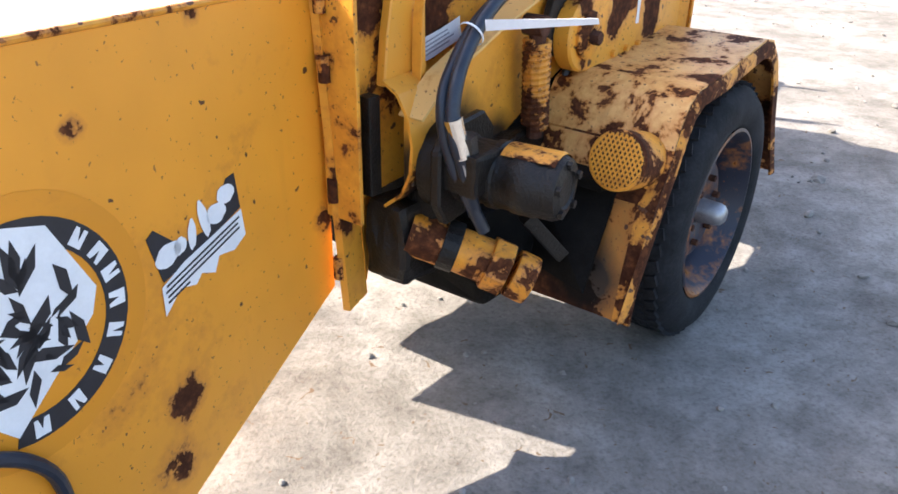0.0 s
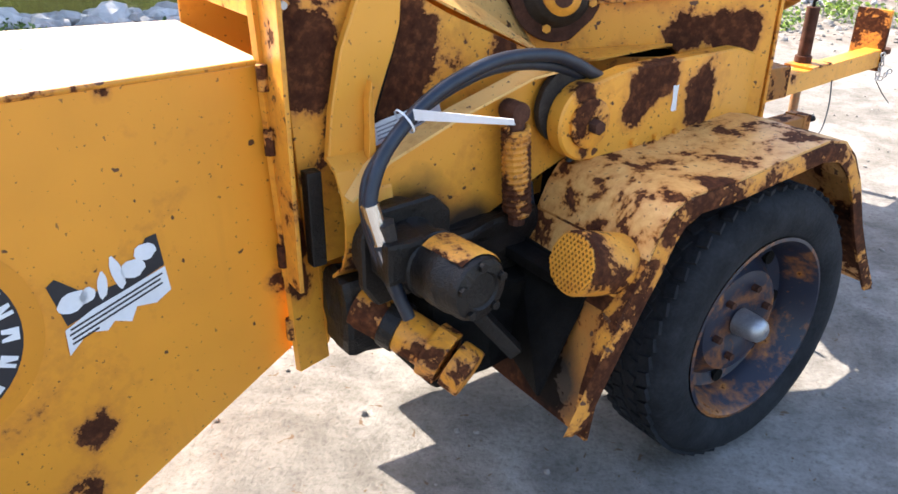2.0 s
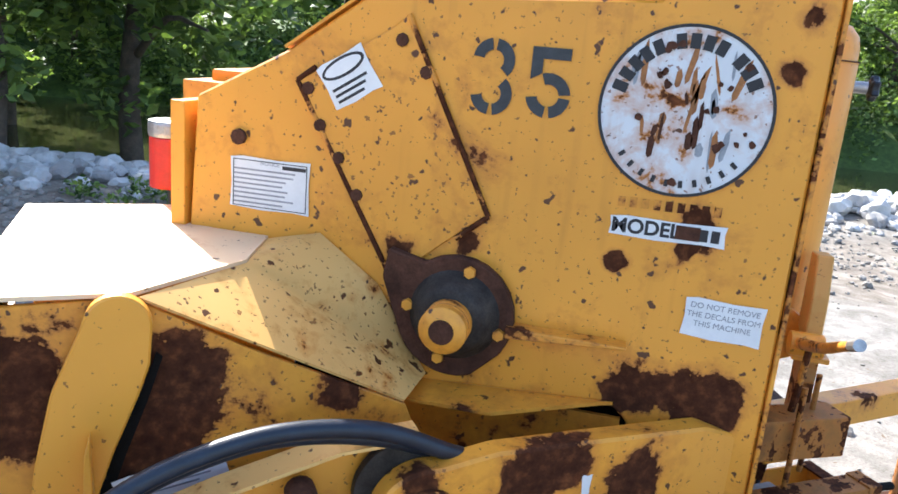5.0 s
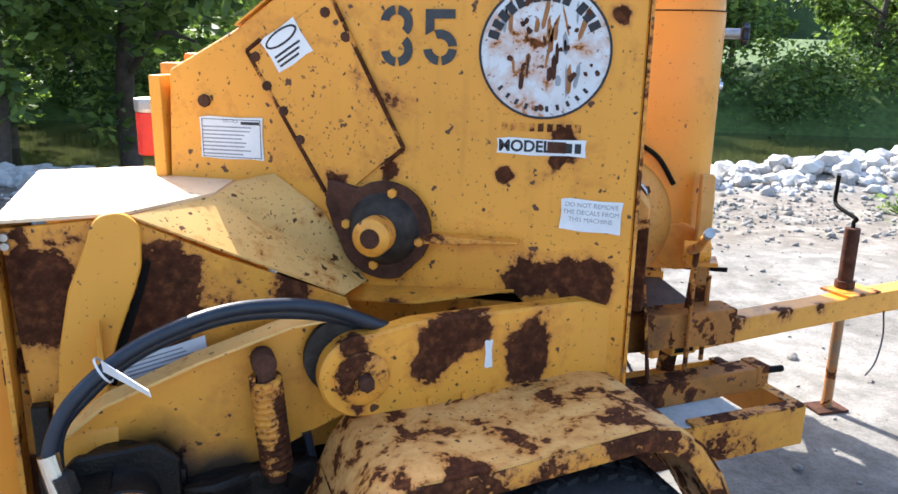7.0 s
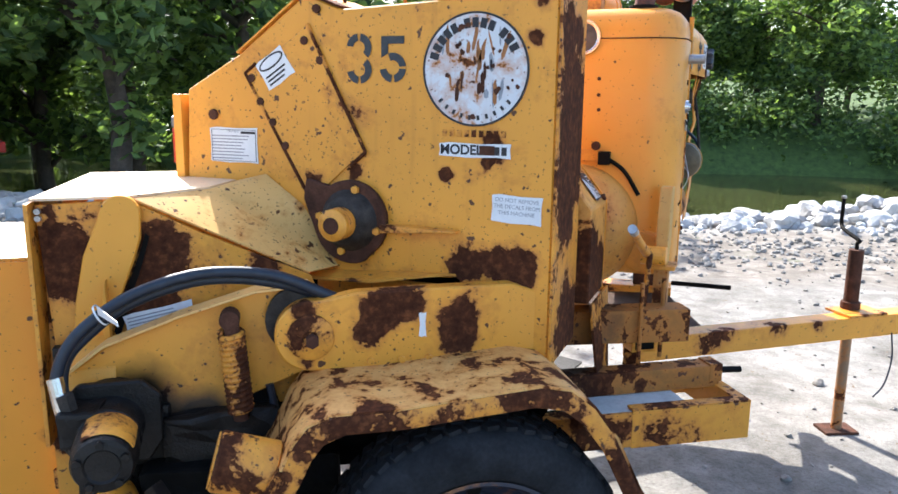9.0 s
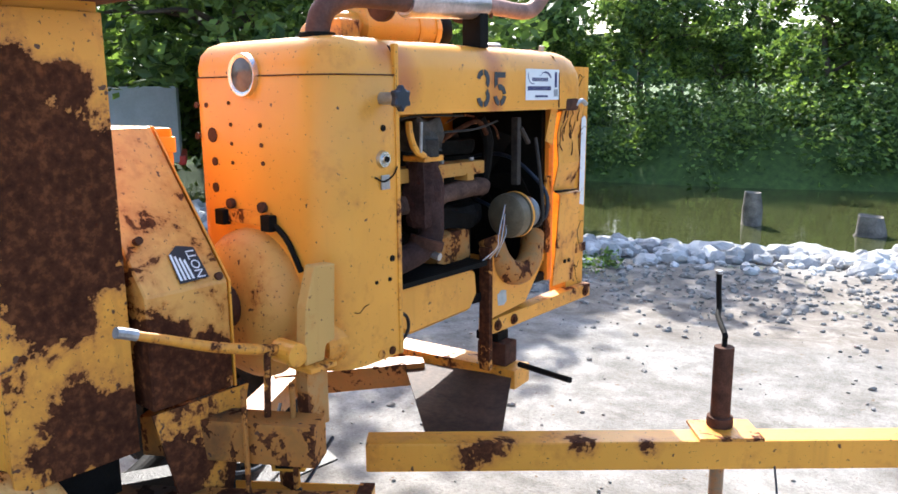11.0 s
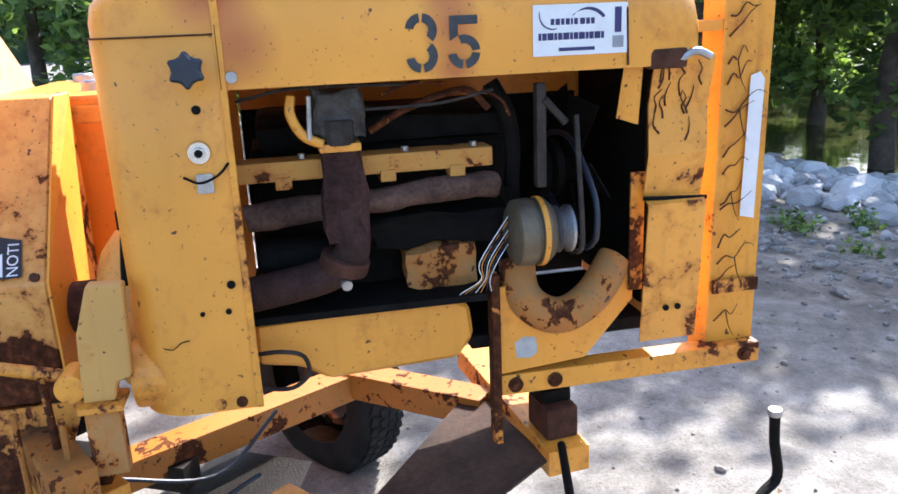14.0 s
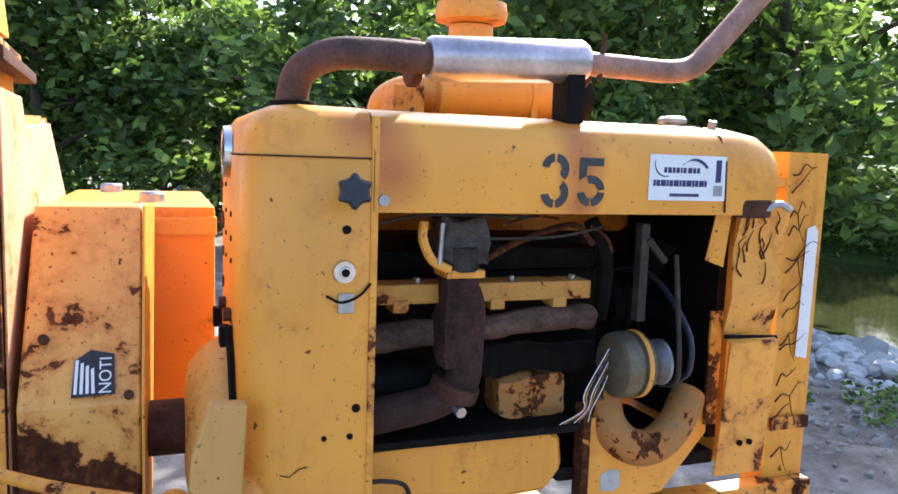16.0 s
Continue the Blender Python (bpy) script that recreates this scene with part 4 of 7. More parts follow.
for tri in ((0, 1, 3), (1, 2, 3), (1, 4, 5), (1, 5, 6), (1, 6, 2)):
    bm.faces.new([sv[i] for i in tri])
bmesh.ops.recalc_face_normals(bm, faces=bm.faces)
bmesh.ops.solidify(bm, geom=bm.faces[:], thickness=0.006)
part("infeed_slope", bm, paint("slope_paint", (0.80, 0.47, 0.15), 0.14, 11, 0.2, speck=0.06), infeed, "tan dusty slope, speckled with rust", smooth=50)
part("infeed_end_angle", block(T, -1.262, -1.25, 0.05, 0.16, 0.62, 1.335, 0.003), M_WORN, infeed)
part("infeed_lip", block(T, -1.262, -1.255, 0.09, 0.80, 1.25, 1.335, 0.002), M_WORN, infeed)
for z in (1.31, 1.29):
    part("lip_bolt", rod(t3(-1.235, 0.09, z), t3(-1.235, 0.075, z), 0.009, seg=8), M_STEEL, infeed)
part("far_side", block(T, -1.25, -0.6, 0.79, 0.80, 0.6, 1.335, 0.003), M_SPOT, infeed)

# hinged flange between infeed box and tray
flange = part("hinge_flange", sheet([(-1.155, -0.565, 1.33), (-1.10, -0.50, 1.33), (-1.045, -0.52, 0.36), (-1.11, -0.595, 0.36)], 0.02), paint("flange_edge_paint", rust=0.24, patch=5, grime=0.8, spots=[(-1.09, -0.57, 0.72, 0.06), (-1.10, -0.56, 0.60, 0.05), (-1.12, -0.54, 1.0, 0.03)]), chipper, "orange hinge flange with rusted edges")
part("flange_web", sheet([(-1.10, -0.50, 1.30), (-1.05, -0.45, 1.28), (-1.0, -0.45, 0.55), (-1.045, -0.52, 0.40)], 0.012), M_SPOT, flange)
for z in (0.45, 0.66, 0.95, 1.1):
    part("hinge_knuckle", rod((-1.14 + 0.02 * (1 - z), -0.575, z), (-1.14 + 0.02 * (1 - z), -0.575, z + 0.06), 0.014, seg=10, bev=0.002), M_RUSTY, flange)

# crescent slot plate
CR = [(-1.165, 0.93), (-1.15, 1.05), (-1.12, 1.185), (-1.075, 1.29)] + arc(-1.015, 1.30, 0.055, 150, -10, 10) + [(-0.965, 1.23), (-0.985, 1.17), (-1.025, 1.07), (-1.065, 0.95)]
cres = part("guide_plate", plate(tv(0.082), CR, 0.028, 0.004), M_CLEAN, chipper, "curved yellow guide plate over the slot")
# solid black block in place of the dark open gap
part("slot_gap", block(T, -1.222, -1.185, 0.05, 0.086, 0.68, 0.92, 0.004), M_GREASE_SHADE, cres, "black block standing in for the shaded gap beside the skirt")
# black strip drawn as the shadow along the slot's edge
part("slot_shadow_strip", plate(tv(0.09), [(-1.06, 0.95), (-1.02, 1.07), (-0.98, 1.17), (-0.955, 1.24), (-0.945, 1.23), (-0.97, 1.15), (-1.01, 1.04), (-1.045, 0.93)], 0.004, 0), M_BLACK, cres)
part("guide_rib", plate(tv(0.05), [(-1.075, 0.93), (-1.07, 1.08), (-1.06, 1.12), (-1.055, 0.93)], 0.03, 0.002), M_SPOT, cres)
part("curved_skirt", extrude_line(axes(t3(-1.17, 0.055, 0), T.to_3x3() @ Vector((0, -1, 0)), T.to_3x3() @ Vector((1, 0, 0))), [(0.0, 0.95), (0.045, 0.925), (0.075, 0.875), (0.088, 0.81), (0.082, 0.74), (0.055, 0.68), (0.0, 0.635)], 0.13, 0.008), paint("skirt_paint", rust=0.16, patch=6, grime=0.6, spots=spots_t((-1.13, -0.03, 0.68, 0.07), (-1.08, -0.02, 0.66, 0.06)), oil=spots_t((-1.10, -0.03, 0.64, 0.09),)), cres, "curved yellow skirt, grease-stained")
label(tv(0.085) @ Matrix.Translation((-0.93, 0.99, 0)) @ Matrix.Rotation(radians(12), 4, "Z"), 0.20, 0.06, infeed, rows=4, size=0.012, ink=M_GREYINK, note="torn white sticker on the infeed side")

# ---- feed arm
M_ARM = paint("feed_arm_paint", rust=0.16, patch=4, grime=0.3, oil=spots_t((-0.98, -0.03, 0.74, 0.16), (-0.82, -0.03, 0.72, 0.10), (-1.12, -0.03, 0.74, 0.10)), spots=spots_t((-0.98, -0.03, 0.74, 0.09),))
arm = part("feed_arm", plate(tv(-0.016), [(-1.15, 0.875), (-1.06, 0.94), (-0.86, 1.015), (-0.65, 1.078), (-0.50, 1.092), (-0.44, 1.05), (-0.44, 0.86), (-0.60, 0.80), (-0.78, 0.72), (-1.15, 0.70)], -0.03, 0.004), M_ARM, chipper, "yellow feed arm, greasy at its lower edge")
part("arm_flange", extrude_line(axes(t3(0, -0.055, 0), T.to_3x3() @ Vector((1, 0, 0))), [(-1.16, 0.872), (-1.06, 0.947), (-0.86, 1.022), (-0.65, 1.085), (-0.50, 1.098)], 0.07, -0.007), paint("flange_paint", (0.80, 0.48, 0.16), 0.2, 10, 0.3), arm, "tan worn top flange")
M_OUTER = paint("outer_arm_paint", rust=0.22, speck=0.03, patch=5, grime=0.35, spots=spots_t((-0.33, -0.1, 1.02, 0.055), (-0.28, -0.1, 1.04, 0.06), (-0.21, -0.1, 1.055, 0.045), (-0.34, -0.1, 0.95, 0.045), (-0.08, -0.1, 1.0, 0.055), (-0.07, -0.1, 0.94, 0.05), (-0.51, -0.1, 0.89, 0.03), (-0.52, -0.1, 1.04, 0.035)))
oa = part("pivot_arm", plate(tv(-0.05), arc(-0.497, 0.965, 0.103, 80, 270, 14) + [(-0.30, 0.852), (-0.144, 0.858), (0.165, 0.868), (0.17, 1.07), (0.09, 1.095), (-0.19, 1.092), (-0.37, 1.088)], 0.055, 0.006), M_OUTER, chipper, "thick yellow pivot arm with two large rust patches")
part("pivot_boss", spin(axes(t3(-0.50, -0.105, 0.965), T.to_3x3() @ Vector((1, 0, 0)), (0, 0, 1)), [(0.0, 0.012), (0.02, 0.012), (0.022, 0.016), (0.06, 0.014), (0.066, 0.010), (0.066, 0.0), (0.0, 0.0)], 28), M_FLAKED, oa, smooth=40)
part("pivot_bolt", rod(t3(-0.495, -0.115, 0.96), t3(-0.495, -0.145, 0.96), 0.02, seg=6, bev=0.003), M_RUST, oa)
part("pivot_collar", rod(t3(-0.525, -0.03, 1.0), t3(-0.525, -0.052, 1.0), 0.10, seg=32, bev=0.004), M_GRIMY, oa)
for u in (-0.33, -0.24, -0.16):
    part("arm_bolt", rod(t3(u, -0.105, 0.885), t3(u, -0.118, 0.885), 0.011, seg=6, bev=0.002), M_WORN, oa)
label(tv(-0.106) @ Matrix.Translation((-0.178, 0.985, 0)), 0.022, 0.075, oa, rows=0)
part("arm_web", block(T, -0.44, 0.16, -0.045, 0.02, 0.85, 0.87, 0.003), M_BLACK, oa)

# spring
def coil(a, b, r, wire, turns, parent, material):
    a, b = Vector(a), Vector(b)
    d = (b - a).normalized()
    s = d.orthogonal().normalized()
    w = d.cross(s)
    n = turns * 12
    return part("spring_coil", hose([a + (b - a) * i / n + r * (math.cos(i * math.pi / 6) * s + math.sin(i * math.pi / 6) * w) for i in range(n + 1)], wire, 6, 1), material, parent)


sp = part("spring_core", rod(t3(-0.718, -0.075, 1.03), t3(-0.70, -0.075, 0.72), 0.022, seg=12), M_RUST, arm)
coil(t3(-0.718, -0.075, 0.985), t3(-0.70, -0.075, 0.75), 0.031, 0.0085, 15, sp, M_RUSTY)
part("spring_eye", rod(t3(-0.72, -0.04, 1.02), t3(-0.72, -0.10, 1.02), 0.028, seg=14, bev=0.004), M_RUST, sp)

# hydraulic motor, valve and hoses
MO = axes(t3(-1.05, -0.02, 0.74), T.to_3x3() @ Vector((1, 0, 0)), (0, 0, 1)) @ Matrix.Rotation(radians(6), 4, "Y")
motor = part("hydraulic_motor", spin(MO, [(0.0, 0.0), (0.11, 0.0), (0.11, 0.05), (0.09, 0.07), (0.076, 0.09), (0.076, 0.15), (0.082, 0.155), (0.082, 0.175), (0.077, 0.18), (0.077, 0.215), (0.081, 0.22), (0.081, 0.27), (0.077, 0.275), (0.077, 0.315), (0.070, 0.33), (0.045, 0.336), (0.04, 0.33), (0.0, 0.33)], 36), M_GREASE_SHADE, chipper, "greasy black hydraulic motor", smooth=40)
part("motor_label", spin(MO, [(0.0815, 0.185), (0.083, 0.19), (0.083, 0.31), (0.079, 0.318)], 14, None, 25, 125), M_FLAKED, motor, "flaking yellow paint on the motor", smooth=40)
for k in range(5):
    a = radians(20 + 72 * k)
    part("motor_bolt", rod(MO @ Vector((0.058 * math.cos(a), 0.058 * math.sin(a), 0.325)), MO @ Vector((0.058 * math.cos(a), 0.058 * math.sin(a), 0.343)), 0.011, seg=6, bev=0.002), M_GREASE_SHADE, motor)
part("motor_flange", plate(MO @ Matrix.Translation((0, 0, 0.05)), [(-0.13, -0.06), (-0.09, -0.12), (0.09, -0.12), (0.13, -0.06), (0.13, 0.07), (0.08, 0.12), (-0.08, 0.12), (-0.13, 0.07)], 0.028, 0.006), M_GREASE_SHADE, motor)
part("motor_bracket", rough(block(T, -1.10, -0.90, -0.03, 0.05, 0.58, 0.77, 0.02), 0.016), M_GREASE_SHADE, motor)
part("port_block", rough(block(T, -1.155, -1.05, -0.20, -0.09, 0.72, 0.82, 0.012), 0.008), M_GREASE_SHADE, motor)
part("port_fitting", rod(t3(-1.13, -0.16, 0.80), t3(-1.142, -0.16, 0.86), 0.024, seg=6, bev=0.003), M_GRIMY, motor)
part("axle_block", rough(block(T, -0.92, -0.60, -0.06, 0.06, 0.56, 0.74, 0.02), 0.024), M_GREASE_SHADE, motor)
valve = part("drain_valve", hose([t3(-1.12, 0.02, 0.56), t3(-1.07, -0.06, 0.53), t3(-1.03, -0.13, 0.50), t3(-1.01, -0.165, 0.485)], 0.058, 16, 4), M_VALVE, motor, "orange painted drain fitting, half black", smooth=40)
part("valve_collar", rod(t3(-1.02, -0.15, 0.492), t3(-0.995, -0.195, 0.472), 0.072, seg=8, bev=0.006), M_VALVE, valve)
part("valve_cap", rod(t3(-0.99, -0.205, 0.468), t3(-0.965, -0.25, 0.445), 0.064, seg=18, bev=0.01), M_VALVE, valve)
part("valve_clamp", rod(t3(-1.075, -0.05, 0.535), t3(-1.055, -0.085, 0.522), 0.066, seg=20, bev=0.004), M_GREASE_SHADE, valve)
part("drip_arm", block(axes(t3(-0.93, -0.20, 0.60), T.to_3x3() @ Vector((0.55, -0.35, -0.75))), 0.0, 0.17, -0.02, 0.02, -0.018, 0.018, 0.004), M_GREASE_SHADE, motor)
part("lower_bracket", rough(block(T, -1.17, -1.0, 0.0, 0.12, 0.42, 0.64, 0.02), 0.018), M_GREASE_SHADE, motor)
part("roller_drum", rod(t3(-0.80, 0.0, 0.62), t3(-0.80, 0.75, 0.62), 0.22, seg=24, bev=0.01), M_BLACK, chipper, "greasy black feed roller")
# added black filler: hides sunlit ground and supplies the shade underneath
part("belly_filler", rough(block(T, -0.98, -0.42, -0.12, 0.70, 0.33, 0.60, 0.02), 0.03), M_BLACK, chipper, "black mass added to darken the space under the feed chamber")
h1 = [t3(-1.11, -0.17, 0.66), t3(-1.145, -0.16, 0.78), t3(-1.165, -0.14, 0.88), t3(-1.128, -0.125, 0.982), t3(-1.045, -0.11, 1.06), t3(-0.946, -0.10, 1.115), t3(-0.814, -0.09, 1.152), t3(-0.697, -0.08, 1.155), t3(-0.577, -0.075, 1.135), t3(-0.44, -0.06, 1.07), t3(-0.36, -0.03, 1.03)]
h2 = [t3(-1.10, -0.19, 0.62), t3(-1.15, -0.125, 0.80), t3(-1.15, -0.10, 0.92), t3(-1.085, -0.085, 1.0), t3(-0.98, -0.075, 1.075), t3(-0.83, -0.065, 1.125), t3(-0.70, -0.055, 1.13), t3(-0.56, -0.05, 1.105), t3(-0.43, -0.03, 1.045), t3(-0.36, 0.0, 1.0)]
hz1 = part("hydraulic_hose", hose(h1, 0.0165, 14, 6), M_RUBBER, chipper, "thick black rubber hydraulic hose", smooth=60)
part("hydraulic_hose", hose(h2, 0.0155, 14, 6), M_RUBBER, chipper, "thick black rubber hydraulic hose", smooth=60)
part("hose_ferrule", hose([t3(-1.166, -0.141, 0.90), t3(-1.158, -0.148, 0.86), t3(-1.148, -0.157, 0.81)], 0.021, 14, 2), M_CHROME, hz1, "bright crimped steel ferrule")
part("hose_nut", rod(t3(-1.146, -0.158, 0.80), t3(-1.135, -0.165, 0.76), 0.02, seg=6), M_STEEL, hz1)
part("cable_tie", sheet([t3(-1.05, -0.135, 1.09), t3(-0.955, -0.355, 1.108), t3(-0.952, -0.357, 1.096), t3(-1.047, -0.137, 1.066)], 0.002), M_WHITE, hz1, "white plastic cable tie")
part("tie_band", spin(axes(t3(-1.05, -0.10, 1.055), T.to_3x3() @ Vector((0, 1, 0)), T.to_3x3() @ Vector((-0.5, 0, 0.85))), [(0.030, -0.0025), (0.0315, -0.0025), (0.0315, 0.0025), (0.030, 0.0025)], 20), M_WHITE, hz1)
for (u, v, z), (u2, v2, z2) in (((-0.62, -0.02, 0.80), (-0.55, -0.02, 0.55)), ((-0.50, -0.05, 0.86), (-0.52, -0.05, 0.50))):
    part("control_hose", hose([t3(u, v, z), t3((u + u2) / 2 - 0.01, v, (z + z2) / 2), t3(u2, v2, z2)], 0.012, 8, 5), M_RUBBER, chipper)

# ---- infeed tray (its flat panel beside the infeed)
HD = Vector((-0.74, -0.67, 0)).normalized()
HP = axes((-1.157, -0.555, 0), -HD, (0, 0, 1))            # x towards the hinge, y up, z towards the yard
M_TRAY = paint("tray_paint", (0.84, 0.33, 0.024), 0.02, 3, 0.2, spots=[(*(HP @ Vector((-0.49, 0.40, 0))), 0.05), (*(HP @ Vector((-0.55, 0.26, 0))), 0.06), (*(HP @ Vector((-0.35, 1.15, 0))), 0.02), (*(HP @ Vector((-0.0, 0.6, 0))), 0.05), (*(HP @ Vector((-0.62, 1.02, 0))), 0.025)])
tray = part("infeed_tray", plate(HP, [(0.025, 1.155), (-1.3, 1.175), (-1.3, 0.005), (-0.82, 0.005), (-0.476, 0.165), (0.035, 0.405)], -0.012, 0.003), M_TRAY, chipper, "large flat yellow tray side panel")
side_n = Vector((HD.y, -HD.x, 0))
if side_n.y < 0:
    side_n = -side_n
p0, p1 = Vector((-1.157, -0.555, 1.158)) - HD * 0.02, Vector((-1.157, -0.555, 1.175)) + HD * 1.3
part("tray_top", sheet([p0, p1, p1 + side_n * 0.95, t3(-1.262, 0.80, 1.16)], 0.006), M_GLARE, tray, "faded yellow top sheet, paled further for the sun's glare")
part("tray_roll_edge", hose([p0 + Vector((0, 0, 0.002)), p1 + Vector((0, 0, 0.002))], 0.007, 8, 1), M_WORN, tray)
# stickers on the tray
WD = HP @ Matrix(((0.239, 0.016, 0, -0.525), (0.039, -0.178, 0, 0.791), (0, 0, 1, 0.001), (0, 0, 0, 1)))   # across and down the decal, nought to one
wd = part("warning_decal", plate(WD, [(0.0, 0.05), (0.08, 0.0), (0.30, 0.36), (0.55, 0.40), (0.72, 0.28), (0.90, 0.0), (1.0, 0.0), (1.0, 0.44), (0.5, 0.56), (0.06, 0.62)], 0.001, 0), M_INK, tray, "torn black and white warning decal")
for cx, cy, rx, ry, a in ((0.16, 0.36, 0.14, 0.13, -20), (0.29, 0.36, 0.07, 0.10, 10), (0.43, 0.33, 0.045, 0.18, 8), (0.58, 0.26, 0.05, 0.24, -4), (0.72, 0.30, 0.11, 0.13, -30), (0.86, 0.16, 0.10, 0.12, -30)):
    m = WD @ Matrix.Translation((cx, cy, 0.0012)) @ Matrix.Rotation(radians(a), 4, "Z")
    part("decal_white", plate(m, [(rx * math.cos(b * 0.449), ry * math.sin(b * 0.449) * (1.0 if b % 3 else 0.86)) for b in range(14)], 0.001, 0), M_WHITE, wd)
part("decal_text_field", plate(WD @ Matrix.Translation((0, 0, 0.0012)), [(0.03, 0.66), (0.30, 0.56), (0.62, 0.52), (1.0, 0.46), (1.0, 0.80), (0.84, 0.88), (0.66, 0.80), (0.58, 0.96), (0.44, 0.84), (0.36, 0.92), (0.20, 0.82), (0.0, 1.0)], 0.001, 0), M_WHITE, wd)
for k in range(4):
    a0, a1 = (0.07, 0.05, 0.06, 0.05)[k], (0.96, 0.93, 0.94, 0.30)[k]
    b0 = 0.67 + 0.062 * k
    part("print_bar", plate(WD @ Matrix.Translation((0, 0, 0.0024)), [(a0, b0), (a1, b0 - 0.17 * (a1 - a0)), (a1, b0 + 0.025 - 0.17 * (a1 - a0)), (a0, b0 + 0.025)], 0.0008, 0), M_INK, wd)
CC = HP @ Matrix.Translation((-0.775, 0.725, 0)) @ Matrix.Scale(1.17, 4)
rd = part("round_decal", plate(CC @ Matrix.Translation((0, 0, 0.0008)), arc(0, 0, 0.20, 0, 352, 44), 0.0006, 0), paint("decal_ghost", (0.74, 0.28, 0.015), 0.0, 4, 0.1), tray, "torn round black and white decal")
part("decal_ring", plate(CC @ Matrix.Translation((0, 0, 0.0016)), arc(0, 0, 0.165, 95, -110, 24) + arc(0, 0, 0.125, -110, 95, 24), 0.0006, 0), M_INK, rd)
part("decal_centre", plate(CC @ Matrix.Translation((0, 0, 0.0016)), [(0.0, 0.16), (0.06, 0.14), (0.115, 0.02), (0.10, -0.02), (0.05, -0.06), (0.0, -0.10), (-0.05, -0.14), (-0.12, -0.05), (-0.11, 0.08), (-0.05, 0.15)], 0.0007, 0), M_WHITE, rd)
for k in range(44):
    a, r = random.uniform(0, 6.28), random.uniform(0.01, 0.10)
    x, y, s = r * math.cos(a), r * math.sin(a) + 0.01, random.uniform(0.008, 0.03)
    part("decal_fleck", plate(CC @ Matrix.Translation((x, y, 0.0026)) @ Matrix.Rotation(a * 3, 4, "Z"), [(-s * 1.3, -s * 0.25), (s * 0.5, -s * 0.4), (s * 1.2, s * 0.2), (-s * 0.3, s * 0.3)], 0.0006, 0), M_INK, rd)
for k, a in enumerate((45, 28, 12, -6, -26, -48, -72, -96)):
    m = CC @ Matrix.Translation((0.145 * math.cos(radians(a)), 0.145 * math.sin(radians(a)), 0.0024)) @ Matrix.Rotation(radians(a - 90), 4, "Z")
    part("decal_bar", plate(m, [(-0.012, -0.014), (-0.004, -0.014), (0.0, 0.004), (0.006, -0.014), (0.012, -0.014), (0.012, 0.014), (-0.012, 0.014)] if k % 2 else [(-0.011, -0.014), (0.011, -0.014), (0.011, 0.014), (0.004, 0.014), (0.003, -0.006), (-0.004, 0.014), (-0.011, 0.014)], 0.0007, 0), M_WHITE, rd)
part("tray_handle", hose([HP @ Vector((-1.05, 0.60, 0.01)), HP @ Vector((-0.90, 0.575, 0.02)), HP @ Vector((-0.81, 0.48, 0.02)), HP @ Vector((-0.785, 0.34, 0.01))], 0.013, 10, 5), M_RUBBER, tray)

# ---- wheels
def tread(m, r, w, parent):
    """Blocks of tread round the tyre."""
    bm = bmesh.new()
    for row, y in enumerate((-0.36, -0.12, 0.12, 0.36)):
        for k in range(52):
            a = 2 * math.pi * (k + 0.5 * (row % 2)) / 52
            mm = m @ Matrix.Rotation(a, 4, "Z") @ Matrix.Translation((r, 0, y * w)) @ Matrix.Rotation(0.3 if row % 2 else -0.3, 4, "X")
            bm = block(mm, -0.004, 0.009, -0.018, 0.018, -0.085 * w, 0.085 * w, 0, bm)
    return part("tread", bm, M_TYRE, parent)


